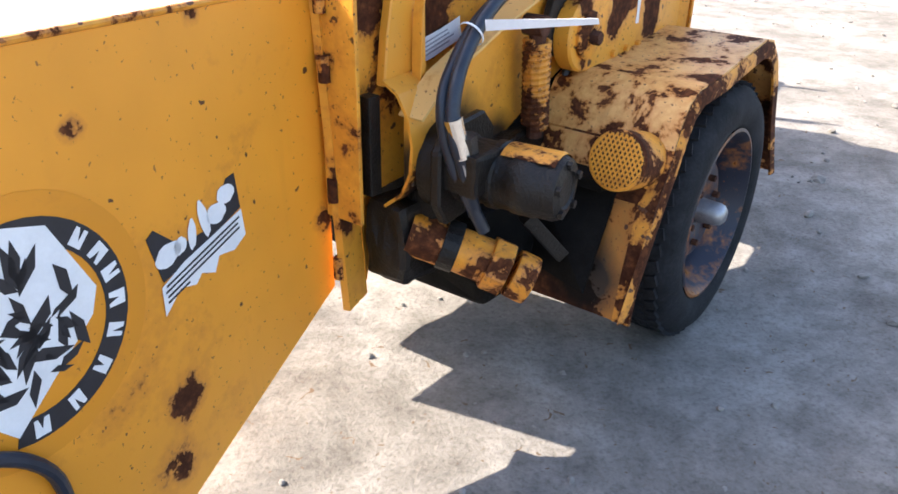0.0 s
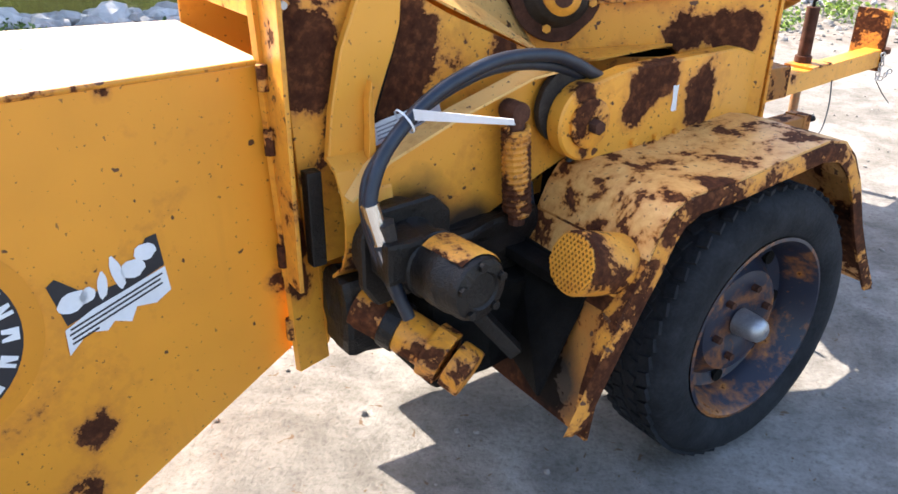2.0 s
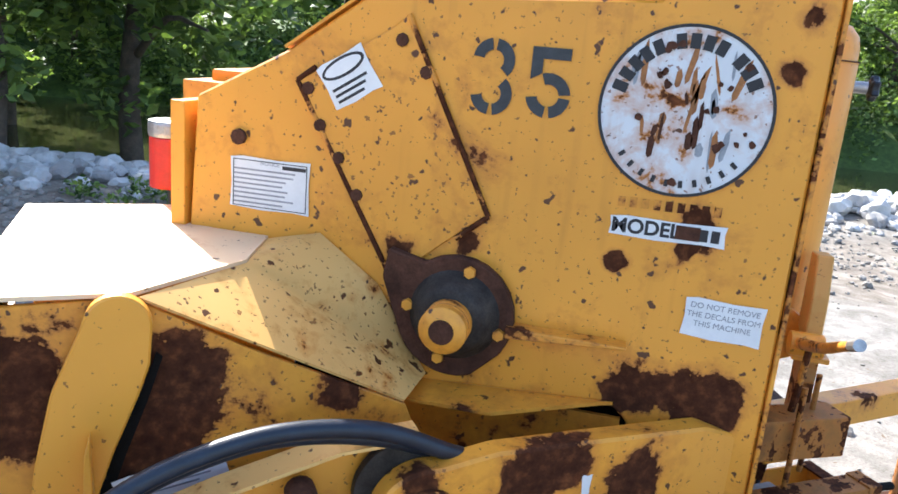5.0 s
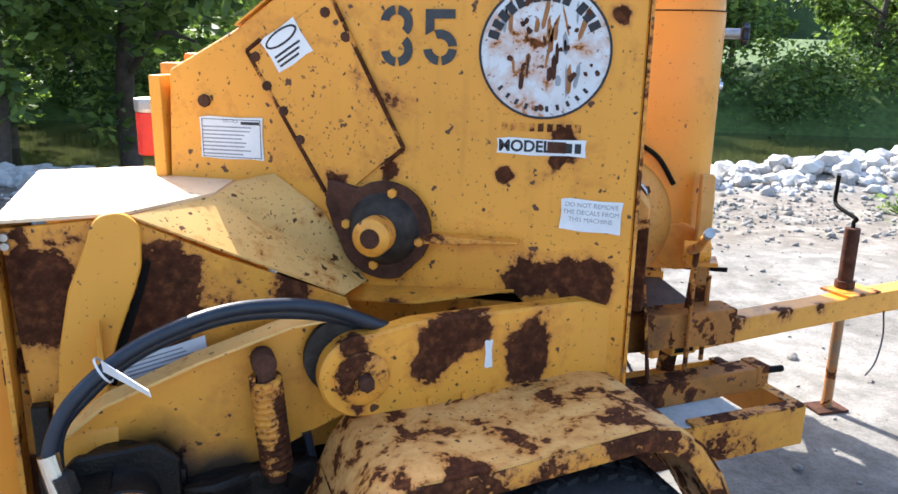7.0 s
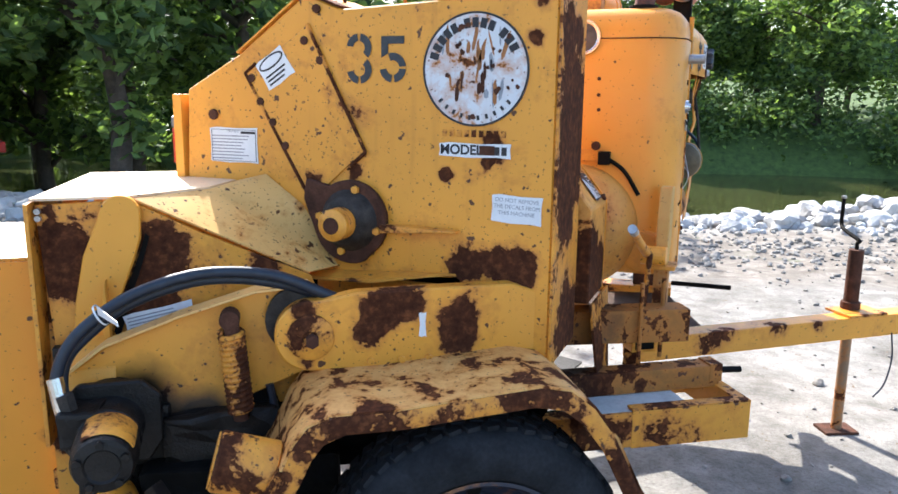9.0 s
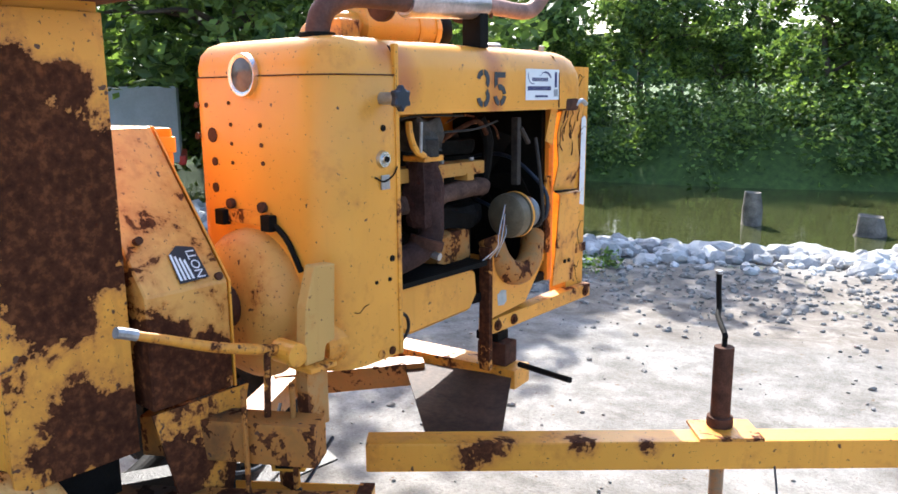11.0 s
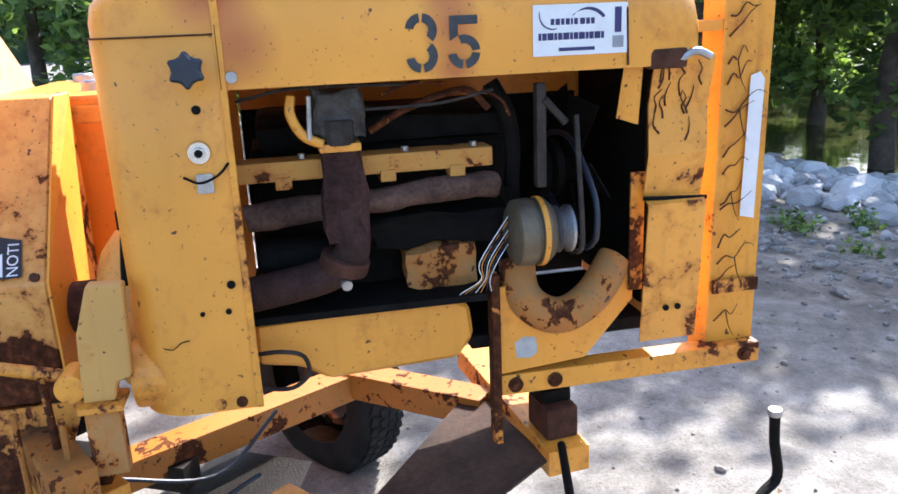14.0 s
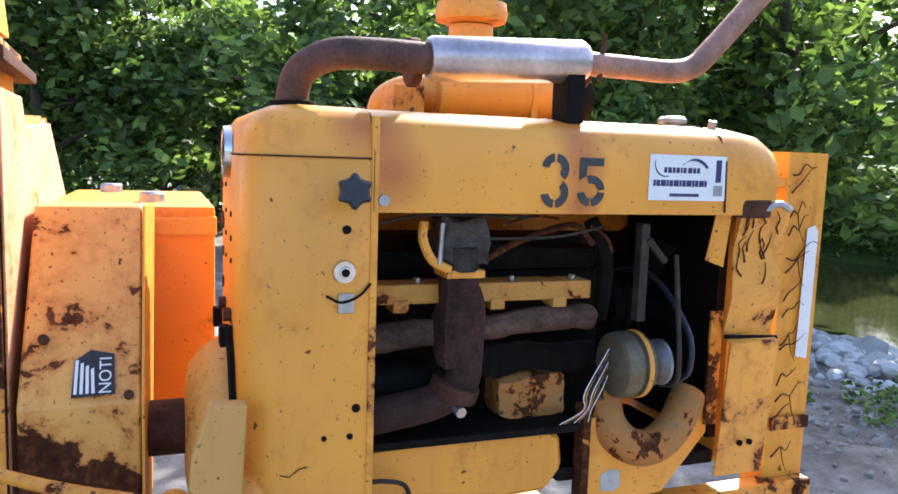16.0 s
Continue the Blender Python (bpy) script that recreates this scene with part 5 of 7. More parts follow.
def wheel(v_face, out, name_label, u=-0.09, z=0.358):
    """A trailer wheel whose outer face lies at v_face; out is -1 on the near side and 1 on the far side."""
    m = axes(t3(u, v_face, z), T.to_3x3() @ Vector((1, 0, 0)), (0, 0, 1) if out < 0 else (0, 0, -1))
    w = part("wheel", spin(m, [(0.275, -0.03), (0.282, -0.005), (0.30, 0.010), (0.345, 0.018), (0.39, 0.010), (0.415, -0.012), (0.424, -0.035), (0.428, -0.105), (0.424, -0.17), (0.415, -0.195), (0.39, -0.215), (0.34, -0.225), (0.275, -0.20)], 64), M_TYRE, chipper, name_label, smooth=50)
    tread(m @ Matrix.Translation((0, 0, -0.105)), 0.423, 0.19, w)
    part("rim", spin(m, [(0.288, 0.006), (0.278, 0.008), (0.268, -0.006), (0.262, -0.03), (0.245, -0.055), (0.235, -0.095), (0.20, -0.11), (0.175, -0.085), (0.16, -0.06), (0.14, -0.055), (0.08, -0.062), (0.075, -0.065), (0.0, -0.065)], 48), paint("rim_paint", (0.016, 0.019, 0.034), 0.16, 6, 0.25, 0.45), w, "dark blue-black steel rim with rust", smooth=40)
    part("hub_cap", spin(m, [(0.0, 0.03), (0.022, 0.027), (0.034, 0.016), (0.038, 0.0), (0.042, -0.06), (0.0, -0.06)], 24), M_STEEL, w, "bright steel hub cap", smooth=40)
    for k in range(6):
        a = k * math.pi / 3 + 0.2
        c = m @ Vector((0.11 * math.cos(a), 0.11 * math.sin(a), -0.058))
        part("wheel_nut", rod(c, c + m.to_3x3() @ Vector((0, 0, 0.022)), 0.012, seg=6, bev=0.002), M_RUST, w)
    for k in range(8):
        a = k * math.pi / 4
        part("rim_hole", rod(m @ Vector((0.215 * math.cos(a), 0.215 * math.sin(a), -0.095)), m @ Vector((0.215 * math.cos(a), 0.215 * math.sin(a), -0.11)), 0.022, seg=12), M_BLACK, w)
    return w


wheel(-0.425, -1, "black trailer tyre on a rusty dark rim", -0.07, 0.36)
wheel(1.70, 1, "black treaded trailer tyre under the far side")
part("axle", rod(t3(-0.09, -0.25, 0.345), t3(-0.09, 1.5, 0.345), 0.035, seg=16), M_BLACK, chipper)

# ---- fender
M_FENDER = paint("fender_paint", (0.80, 0.44, 0.14), rust=0.55, patch=9, grime=0.5, rough=0.5, spots=spots_t((-0.66, -0.42, 0.5, 0.12), (0.40, -0.42, 0.5, 0.12), (0.22, -0.42, 0.78, 0.06), (-0.35, -0.43, 0.85, 0.05), (-0.6, -0.25, 0.72, 0.05)))
FL = [(-0.815, 0.31), (-0.755, 0.425), (-0.665, 0.59), (-0.585, 0.725), (-0.555, 0.79), (-0.52, 0.835), (-0.46, 0.86), (-0.30, 0.862), (-0.10, 0.882), (0.08, 0.898), (0.165, 0.882), (0.23, 0.83), (0.295, 0.74), (0.37, 0.585), (0.45, 0.455), (0.54, 0.325)]
FB = axes(t3(0, -0.43, 0), T.to_3x3() @ Vector((1, 0, 0)))
fender = part("fender", extrude_line(FB, FL[2:-2], 0.40, -0.007), M_FENDER, chipper, "bent wheel fender with flaking paint", smooth=35)
# dark base and black blots paint the tail's shade; rust on top
part("fender_tail", extrude_line(FB, [(-0.735, 0.27), (-0.715, 0.40)] + FL[2:4], 0.40, -0.007), paint("shaded_tail_paint", (0.40, 0.17, 0.03), 0.72, 4, 0.9, 0.6, oil=spots_t((-0.72, -0.12, 0.45, 0.20), (-0.70, -0.20, 0.62, 0.14), (-0.73, -0.28, 0.36, 0.12)), spots=spots_t((-0.72, -0.10, 0.42, 0.16), (-0.68, -0.15, 0.58, 0.14), (-0.73, -0.22, 0.30, 0.10))), fender, "rusted fender tail, blackened for the shade it lies in")
part("tail_edge", extrude_line(axes(t3(0, -0.437, 0), T.to_3x3() @ Vector((1, 0, 0))), [(-0.735, 0.27), (-0.715, 0.40)] + FL[2:4], 0.05, -0.012), M_RUSTY, fender)
part("mud_flap", sheet([t3(-0.80, -0.32, 0.36), t3(-0.64, -0.32, 0.64), t3(-0.64, -0.02, 0.66), t3(-0.70, -0.02, 0.36)], 0.01), M_BLACK, fender, "black inner mud flap")
part("fender_tail", extrude_line(FB, FL[-4:], 0.30, -0.007), M_FENDER, fender)
lip = bmesh.new()
rows = [[lip.verts.new(t3(u + du * k, v, z + dz * k)) for (u, z), (du, dz) in zip(FL, [((-0.09 - u) * 0.09, (0.35 - z) * 0.09) for u, z in FL])] for k, v in ((0, -0.431), (0.3, -0.442), (1, -0.438), (1, -0.430))]
for ra, rb in zip(rows, rows[1:]):
    for i in range(len(FL) - 1):
        lip.faces.new((ra[i], ra[i + 1], rb[i + 1], rb[i]))
part("fender_lip", lip, M_RUSTY, fender, "turned-down rusted fender edge", smooth=60)
part("fender_back", plate(tv(-0.035), [FL[3], FL[5], FL[8], FL[10], FL[12], (0.2, 0.6), (-0.4, 0.6)], -0.006, 0), M_BLACK, fender)
part("fender_stay", block(T, -0.72, -0.60, -0.30, 0.05, 0.62, 0.65, 0.004), M_BLACK, fender)
# marker light housing with mesh lens
LA = axes(t3(-0.75, -0.345, 0.73), T.to_3x3() @ Vector((0, 1, 0)), T.to_3x3() @ Vector((0.28, 0, 0.96)))
if (LA.to_3x3() @ Vector((0, 0, 1))).dot(T.to_3x3() @ Vector((1, 0, 0))) > 0:
    LA = LA @ Matrix.Rotation(math.pi, 4, "Y")
lamp = part("tail_lamp", spin(LA, [(0.0, 0.0), (0.072, 0.0), (0.078, -0.006), (0.078, -0.15), (0.07, -0.156), (0.0, -0.156)], 36), M_FLAKED, fender, "round yellow-painted tail lamp with mesh lens", smooth=40)
mesh_bm = bmesh.new()
for k in range(-6, 7):
    half = math.sqrt(max(0.0, 0.070 ** 2 - (k * 0.011) ** 2))
    for s in (1, -1):
        r45 = Matrix.Rotation(s * radians(60), 4, "Z")
        if half > 0.005:
            block(LA @ r45, -half, half, k * 0.011 - 0.0022, k * 0.011 + 0.0022, 0.001, 0.005, 0, mesh_bm)
part("lens_mesh", mesh_bm, M_SPOT, lamp)
part("lens", rod(LA @ Vector((0, 0, -0.001)), LA @ Vector((0, 0, 0.0015)), 0.070, seg=32), M_RUST, lamp)
part("lamp_foot", sheet([t3(-0.71, -0.40, 0.675), t3(-0.63, -0.40, 0.615), t3(-0.63, -0.28, 0.615), t3(-0.71, -0.28, 0.675)], 0.02), M_RUSTY, lamp)

# ---- frame, battery tray, tongue
M_FRAME = paint("frame_paint", rust=0.42, patch=6, grime=0.4)
BX = axes(t3(0.54, -0.02, 0.037), T.to_3x3() @ Vector((1, 0.02, 0)))
tray2 = part("battery_tray", block(BX, 0.0, 0.435, 0.0, 0.008, 0.455, 0.585, 0.002), M_FRAME, chipper, "open yellow angle-iron tray, rusted")
part("tray_rim", block(BX, 0.0, 0.435, 0.0, 0.045, 0.585, 0.592, 0.002), M_RUSTY, tray2)
part("tray_end", block(BX, 0.427, 0.435, 0.008, 0.42, 0.455, 0.585, 0.002), M_SPOT, tray2)
part("tray_rim", block(BX, 0.39, 0.435, 0.045, 0.42, 0.585, 0.592, 0.002), M_RUSTY, tray2)
part("tray_back", block(BX, 0.0, 0.427, 0.412, 0.42, 0.455, 0.585, 0.002), M_SPOT, tray2)
part("tray_board", block(BX, -0.12, 0.22, 0.015, 0.36, 0.57, 0.582, 0.003), M_BOARD, tray2, "weathered grey board")
part("tray_arm", block(BX, -0.50, 0.0, 0.0, 0.06, 0.46, 0.58, 0.004), M_RUSTY, tray2)
# yellow darkened for the shade under the cowl, plus oil blots
M_UNDER = paint("oily_shaded_frame_paint", (0.30, 0.125, 0.022), 0.62, 7, 0.9, 0.7, oil=[(0.2, 0.4, 0.66, 0.16), (0.3, 0.55, 0.84, 0.10)])
rails = part("frame_rail", block(axes((0.05, 0.22, 0), (0.82, 0.57, 0)), 0.0, 0.78, -0.04, 0.04, 0.62, 0.70, 0.004), M_UNDER, chipper, "yellow steel frame rail")
part("rail_cap", block(axes((0.05, 0.22, 0), (0.82, 0.57, 0)), 0.74, 0.79, -0.042, 0.042, 0.64, 0.705, 0.004), M_UNDER, rails)
part("rail_bolt", rod((0.70, 0.68, 0.665), (0.78, 0.735, 0.66), 0.012, seg=10), M_BLACK, rails)
ub = part("upper_beam", block(axes((0.12, 0.42, 0), (0.82, 0.45, 0)), 0.0, 0.52, -0.05, 0.05, 0.775, 0.895, 0.005), M_UNDER, chipper, "yellow cross beam, scuffed to bare metal")
part("tube_socket", block(axes((0.38, 0.66, 0), (0.82, 0.57, 0)), 0.0, 0.10, -0.04, 0.04, 0.705, 0.775, 0.004), M_WORN, ub)
part("socket_hole", block(axes((0.38, 0.66, 0), (0.82, 0.57, 0)), 0.012, 0.088, -0.0415, -0.038, 0.715, 0.765, 0.0), M_BLACK, ub)
for d in (-0.06, 0.06):
    part("u_bolt", rod((0.47 + d * 0.5, 0.58 + d, 0.70), (0.47 + d * 0.5, 0.58 + d, 1.0), 0.008, seg=8), M_UNDER, ub)
TG = axes((0.36, 1.053, 0), (1, 0.818, 0))
M_TONGUE = paint("tongue_paint", rust=0.16, patch=4, grime=0.3, spots=[(0.62, 1.26, 0.56, 0.08), (0.95, 1.53, 0.62, 0.06), (0.72, 1.35, 0.62, 0.07), (1.1, 1.66, 0.62, 0.05)])
tongue = part("tongue", block(TG, 0.0, 2.03, 0.0, 0.10, 0.515, 0.62, 0.008), M_TONGUE, chipper, "long yellow square-tube tongue")
hp = part("hitch_plate", block(TG, 2.012, 2.036, -0.01, 0.19, 0.49, 0.846, 0.004), M_RUSTY, tongue, "rusted upright hitch plate")
part("hitch_eye", spin(TG @ Matrix.Translation((2.10, 0.05, 0.60)), [(0.035, -0.015), (0.065, -0.015), (0.065, 0.015), (0.035, 0.015), (0.035, -0.015)], 20), M_RUST, hp)
chain = bmesh.new()
for k in range(9):
    c = TG @ Vector((1.97 + 0.012 * math.sin(k), -0.03, 0.60 - 0.028 * k if k < 6 else 0.44 + 0.02 * (k - 5)))
    mm = Matrix.Translation(c + Vector((0.02 * max(0, k - 5), 0, 0))) @ Matrix.Rotation(k * 1.57, 4, "Z") @ Matrix.Rotation(1.57, 4, "X")
    spin(mm, [(0.011, -0.003), (0.017, -0.003), (0.017, 0.003), (0.011, 0.003), (0.011, -0.003)], 10, chain)
part("safety_chain", chain, M_STEEL, hp, "short rusty safety chain")
part("loose_wire", hose([TG @ Vector((1.40, -0.01, 0.53)), TG @ Vector((1.41, -0.02, 0.40)), TG @ Vector((1.37, -0.03, 0.28)), TG @ Vector((1.31, -0.03, 0.22))], 0.004, 6, 5), M_RUBBER, tongue)
part("loose_wire", hose([TG @ Vector((1.97, -0.03, 0.44)), TG @ Vector((2.03, -0.06, 0.36)), TG @ Vector((2.10, -0.08, 0.30))], 0.003, 6, 5), M_RUBBER, tongue)
# jack
JX, JY = 1.258, 1.918
jack = part("jack_tube", rod((JX, JY, 0.60), (JX, JY, 0.925), 0.034, seg=24, bev=0.004), M_RUST, chipper, "brown rusted screw jack")
part("jack_leg", rod((JX, JY, 0.012), (JX, JY, 0.62), 0.025, seg=20), paint("jack_leg_paint", (0.25, 0.16, 0.09), 0.5, 8, 0.3), jack)
part("jack_foot", block(axes((JX, JY, 0), (1, 0.5, 0)), -0.085, 0.085, -0.06, 0.06, 0.0, 0.014, 0.003), M_RUST, jack)
part("jack_collar", rod((JX, JY, 0.634), (JX, JY, 0.67), 0.045, seg=20, bev=0.005), M_RUST, jack)
part("jack_bracket", block(TG, 1.14, 1.36, -0.01, 0.15, 0.622, 0.634, 0.002), M_WORN, jack)
part("crank", hose([(JX, JY, 0.92), (JX, JY, 0.955), (1.262, 1.905, 0.972), (1.205, 1.99, 1.005), (1.192, 2.03, 1.03), (1.19, 2.02, 1.10), (1.19, 2.016, 1.16)], 0.0095, 10, 4), M_BLACK, jack, "bent black crank handle")
part("crank_tip", rod((1.19, 2.016, 1.155), (1.19, 2.0155, 1.168), 0.0125, seg=12, bev=0.003), M_STEEL, jack)
# under-engine frame
eb = part("engine_beam", block(axes((-0.40, 1.84, 0), (1, 0.10, 0)), 0.0, 0.82, -0.06, 0.07, 0.58, 0.66, 0.004), M_FRAME, chipper, "yellow engine beam below the radiator")
part("engine_mount", block(axes((0.29, 1.92, 0), (1, 0.10, 0)), -0.07, 0.07, -0.05, 0.05, 0.66, 0.76, 0.012), M_RUST, eb)
part("mount_cap", block(axes((0.27, 1.92, 0), (1, 0.10, 0)), -0.06, 0.05, -0.045, 0.045, 0.76, 0.80, 0.01), M_BLACK, eb)
part("adjust_rod", rod((0.42, 1.90, 0.68), (0.71, 1.817, 0.703), 0.012, seg=10), M_BLACK, eb)
part("gusset", sheet([(-0.12, 1.77, 0.62), (0.40, 1.87, 0.63), (0.66, 1.42, 0.56), (0.50, 1.24, 0.55)], 0.008), plain("brown_stained_plate", (0.085, 0.047, 0.03), 0.65, 0.0, 0.6, 6, 0.3, 0.2), chipper, "brown oil-stained sloping plate")
for a, b in (((-0.48, 1.34, 0.555), (-0.02, 1.80, 0.59)), ((-0.47, 1.42, 0.55), (0.0, 0.60, 0.55))):
    d = Vector(b) - Vector(a)
    part("frame_brace", block(axes(a, d), 0, d.length, -0.055, 0.055, -0.05, 0.05, 0.005), paint("brace_paint", (0.40, 0.155, 0.022), 0.5, 8, 0.8), chipper, "orange square frame brace")
# added black sheet that stands for oily shadow below the engine
part("shade_plate", sheet([(-0.32, 0.88, 0.42), (-0.06, 1.20, 0.46), (0.12, 1.14, 0.46), (0.02, 0.74, 0.42)], 0.008), M_GREASE_SHADE, chipper, "black plate added for the oily shade below the engine")
part("cross_beam", block(axes((-0.36, 0.20, 0), (0.46, 0.89, 0)), 0.0, 0.70, -0.045, 0.045, 0.45, 0.54, 0.005), M_GREASE_SHADE, chipper, "oily black cross beam")
part("frame_rail", block(T, -1.0, 0.45, 0.10, 0.18, 0.46, 0.56, 0.005), M_BLACK, chipper)
for k, (a, b, c) in enumerate((((0.15, 0.45, 0.60), (0.30, 0.75, 0.52), (0.20, 1.05, 0.60)), ((0.22, 0.50, 0.62), (0.36, 0.62, 0.50), (0.42, 0.72, 0.62)), ((0.1, 0.6, 0.6), (0.0, 0.9, 0.5), (-0.15, 1.1, 0.62)))):
    part("loose_cable", hose([a, b, c], 0.007, 8, 8), M_RUBBER, chipper)

# ---- belt guard, tank, red canister
M_GUARD = paint("belt_guard_paint", (0.74, 0.36, 0.08), 0.46, 8, 0.6, spots=[(0.27, 0.45, 1.02, 0.12), (0.27, 0.36, 1.1, 0.08)])
guard = part("belt_guard", plate(axes((0, 0.345, 0), (1, 0, 0), (0, 0, 1)), [(-0.25, 0.95), (0.285, 0.95), (0.285, 1.27), (-0.06, 1.70), (-0.25, 1.70)], -0.255, 0.005), M_GUARD, chipper, "yellow belt guard with sloping rusty front")
part("guard_skirt", sheet([(0.30, 0.33, 0.95), (0.30, 0.64, 0.95), (0.34, 0.52, 0.60), (0.33, 0.40, 0.60)], 0.008), M_RUSTY, guard)
part("guard_flap", sheet([(-0.055, 0.602, 1.70), (0.288, 0.602, 1.27), (0.286, 0.602, 0.95), (0.02, 0.615, 0.95), (-0.12, 0.625, 1.70)], 0.006), M_CLEAN, guard)
GS = axes((0.215, 0.50, 1.357), (0, 1, 0), (Vector((-0.06, 0, 1.70)) - Vector((0.285, 0, 1.27))).normalized())
GS.translation += GS.to_3x3() @ Vector((0, -0.02, 0.006))
GS = GS @ Matrix.Scale(0.84, 4)
ns = part("notice_sticker", plate(GS, [(-0.055, -0.09), (0.055, -0.085), (0.05, 0.035), (-0.01, 0.05), (-0.05, 0.02)], 0.001, 0), M_INK, guard, "torn black and white notice sticker")
words("NOTI", GS @ Matrix.Translation((0.03, -0.028, 0.0014)) @ Matrix.Rotation(radians(90), 4, "Z"), 0.045, M_WHITE, ns)
for k in range(4):
    part("print_bar", plate(GS, [(-0.05 + 0.015 * k, -0.08), (-0.042 + 0.015 * k, -0.08), (-0.04 + 0.013 * k, 0.02 - 0.008 * k), (-0.048 + 0.013 * k, 0.02 - 0.01 * k)], 0.002, 0), M_WHITE, ns)
for x, y, z in ((0.265, 0.575, 1.28), (0.18, 0.39, 1.40)):
    part("guard_bolt", rod((x, y, z), (x + 0.02, y, z + 0.008), 0.012, seg=8), M_RUST, guard)
tank = part("fuel_tank", block(I4, -1.20, -0.27, 0.335, 0.80, 1.05, 1.685, 0.012), paint("tank_paint", (0.86, 0.29, 0.01), 0.03, 4, 0.2), chipper, "bright orange-yellow fuel tank")
part("tank_rim", block(I4, -1.25, -0.26, 0.28, 0.805, 1.60, 1.655, 0.006), M_CLEAN, tank)
for x, y in ((-1.06, 0.47), (-0.5, 0.62)):
    part("filler_cap", spin(Matrix.Translation((x, y, 1.685)), [(0.0, 0.032), (0.032, 0.032), (0.038, 0.026), (0.04, 0.0)], 24), M_STEEL, tank, "dull metal filler cap")
part("tank_strap", block(I4, -1.10, -1.065, -0.01, 0.34, 1.34, 1.63, 0.004), M_CLEAN, tank)
can = part("filter_canister", rod((-1.285, 0.28, 1.365), (-1.285, 0.28, 1.50), 0.055, seg=28, bev=0.006), M_RED, chipper, "red filter canister under a metal head")
part("filter_head", rod((-1.285, 0.28, 1.50), (-1.285, 0.28, 1.545), 0.058, seg=24, bev=0.012), M_STEEL, can)
part("filter_pipe", hose([(-1.285, 0.28, 1.53), (-1.235, 0.28, 1.545), (-1.19, 0.29, 1.54)], 0.02, 10, 5), M_CLEAN, can)
part("filter_line", hose([(-1.285, 0.28, 1.37), (-1.28, 0.28, 1.30), (-1.265, 0.28, 1.10)], 0.012, 8, 4), M_RUBBER, can)

# ---- discharge chute on the housing
collar = part("chute_collar", block(axes((0.10, 0.15, 0), (1, 0.05, 0)), -0.33, 0.34, -0.20, 0.20, 2.015, 2.045, 0.01), M_RUST, chipper, "rusted chute turntable")
part("collar_lip", sheet([(-0.23, -0.05, 2.03), (0.44, -0.05, 2.03), (0.40, -0.01, 1.985), (-0.15, -0.01, 1.985)], 0.01), M_RUST, collar)
part("collar_plate", block(axes((0.10, 0.15, 0), (1, 0.05, 0)), -0.28, 0.28, -0.17, 0.17, 2.05, 2.085, 0.01), M_RUSTY, collar)
part("chute", sheet([(-0.06, -0.01, 2.08), (0.25, -0.01, 2.08), (0.28, -0.06, 2.55), (-0.12, -0.06, 2.55)], -0.31), M_SPOT, collar, "yellow chute rising from the turntable")
part("chute_brace", hose([(0.30, 0.02, 2.075), (0.60, 0.05, 2.065), (0.72, 0.10, 2.085), (0.98, 0.25, 2.18), (1.3, 0.45, 2.32)], 0.022, 8, 3), M_WORN, collar)
part("neck", block(I4, -0.03, 0.236, 0.0, 0.31, 1.975, 2.02, 0.003), M_SPOT, collar)

# ---- engine cowl
M_COWL = paint("cowl_paint", (0.82, 0.35, 0.04), 0.04, 3, 0.22, burns=[(0.5, 1.06, 1.93, 0.09)], spots=[(0.46, 1.03, 1.0, 0.04), (-0.05, 0.81, 1.50, 0.02)])


def cowl_ring(inset, z, x1=0.50, y0=0.81, y1=1.085, r=0.13):
    """Plan of the rear shroud: back edge, rounded corner, front edge."""
    rr = max(0.02, r - inset)
    pts = [(-0.19 + inset * 0.5, y1), (-0.19 + inset * 0.5, y0 + 0.10 + inset)]
    pts += [(-0.19 + 0.10 + inset * 0.5 + 0.10 * math.cos(radians(a)), y0 + 0.10 + inset + 0.10 * math.sin(radians(a))) for a in (200, 225, 250, 270)]
    pts += [(x1 - r + rr * math.cos(radians(a)), y0 + r + rr * math.sin(radians(a))) for a in (-90, -75, -60, -45, -30, -15, 0)]
    pts += [(x1 - inset, y1)]
    return [Vector((x, y, z)) for x, y in pts]


bm = bmesh.new()
rings = [[bm.verts.new(p) for p in cowl_ring(i, z)] for i, z in ((0, 0.965), (0, 1.2), (0, 1.5), (0, 1.845), (0.004, 1.85), (0.004, 1.88), (0.012, 1.915), (0.035, 1.943), (0.07, 1.957), (0.13, 1.962))]
for ra, rb in zip(rings, rings[1:]):
    for i in range(len(ra) - 1):
        bm.faces.new((ra[i], ra[i + 1], rb[i + 1], rb[i]))
bm.faces.new(rings[-1])
bmesh.ops.recalc_face_normals(bm, faces=bm.faces)
bmesh.ops.solidify(bm, geom=bm.faces[:], thickness=0.006)
cowl = part("engine_cowl", bm, M_COWL, chipper, "rounded yellow engine cowl end", smooth=40)
part("seam", hose([p + Vector((0.0, 0.0, 0.0)) for p in cowl_ring(-0.0015, 1.847)], 0.0022, 6, 1), M_RUST, cowl)
part("panel_edge", block(I4, 0.488, 0.505, 1.083, 1.10, 0.965, 1.94, 0.004), M_WORN, cowl)
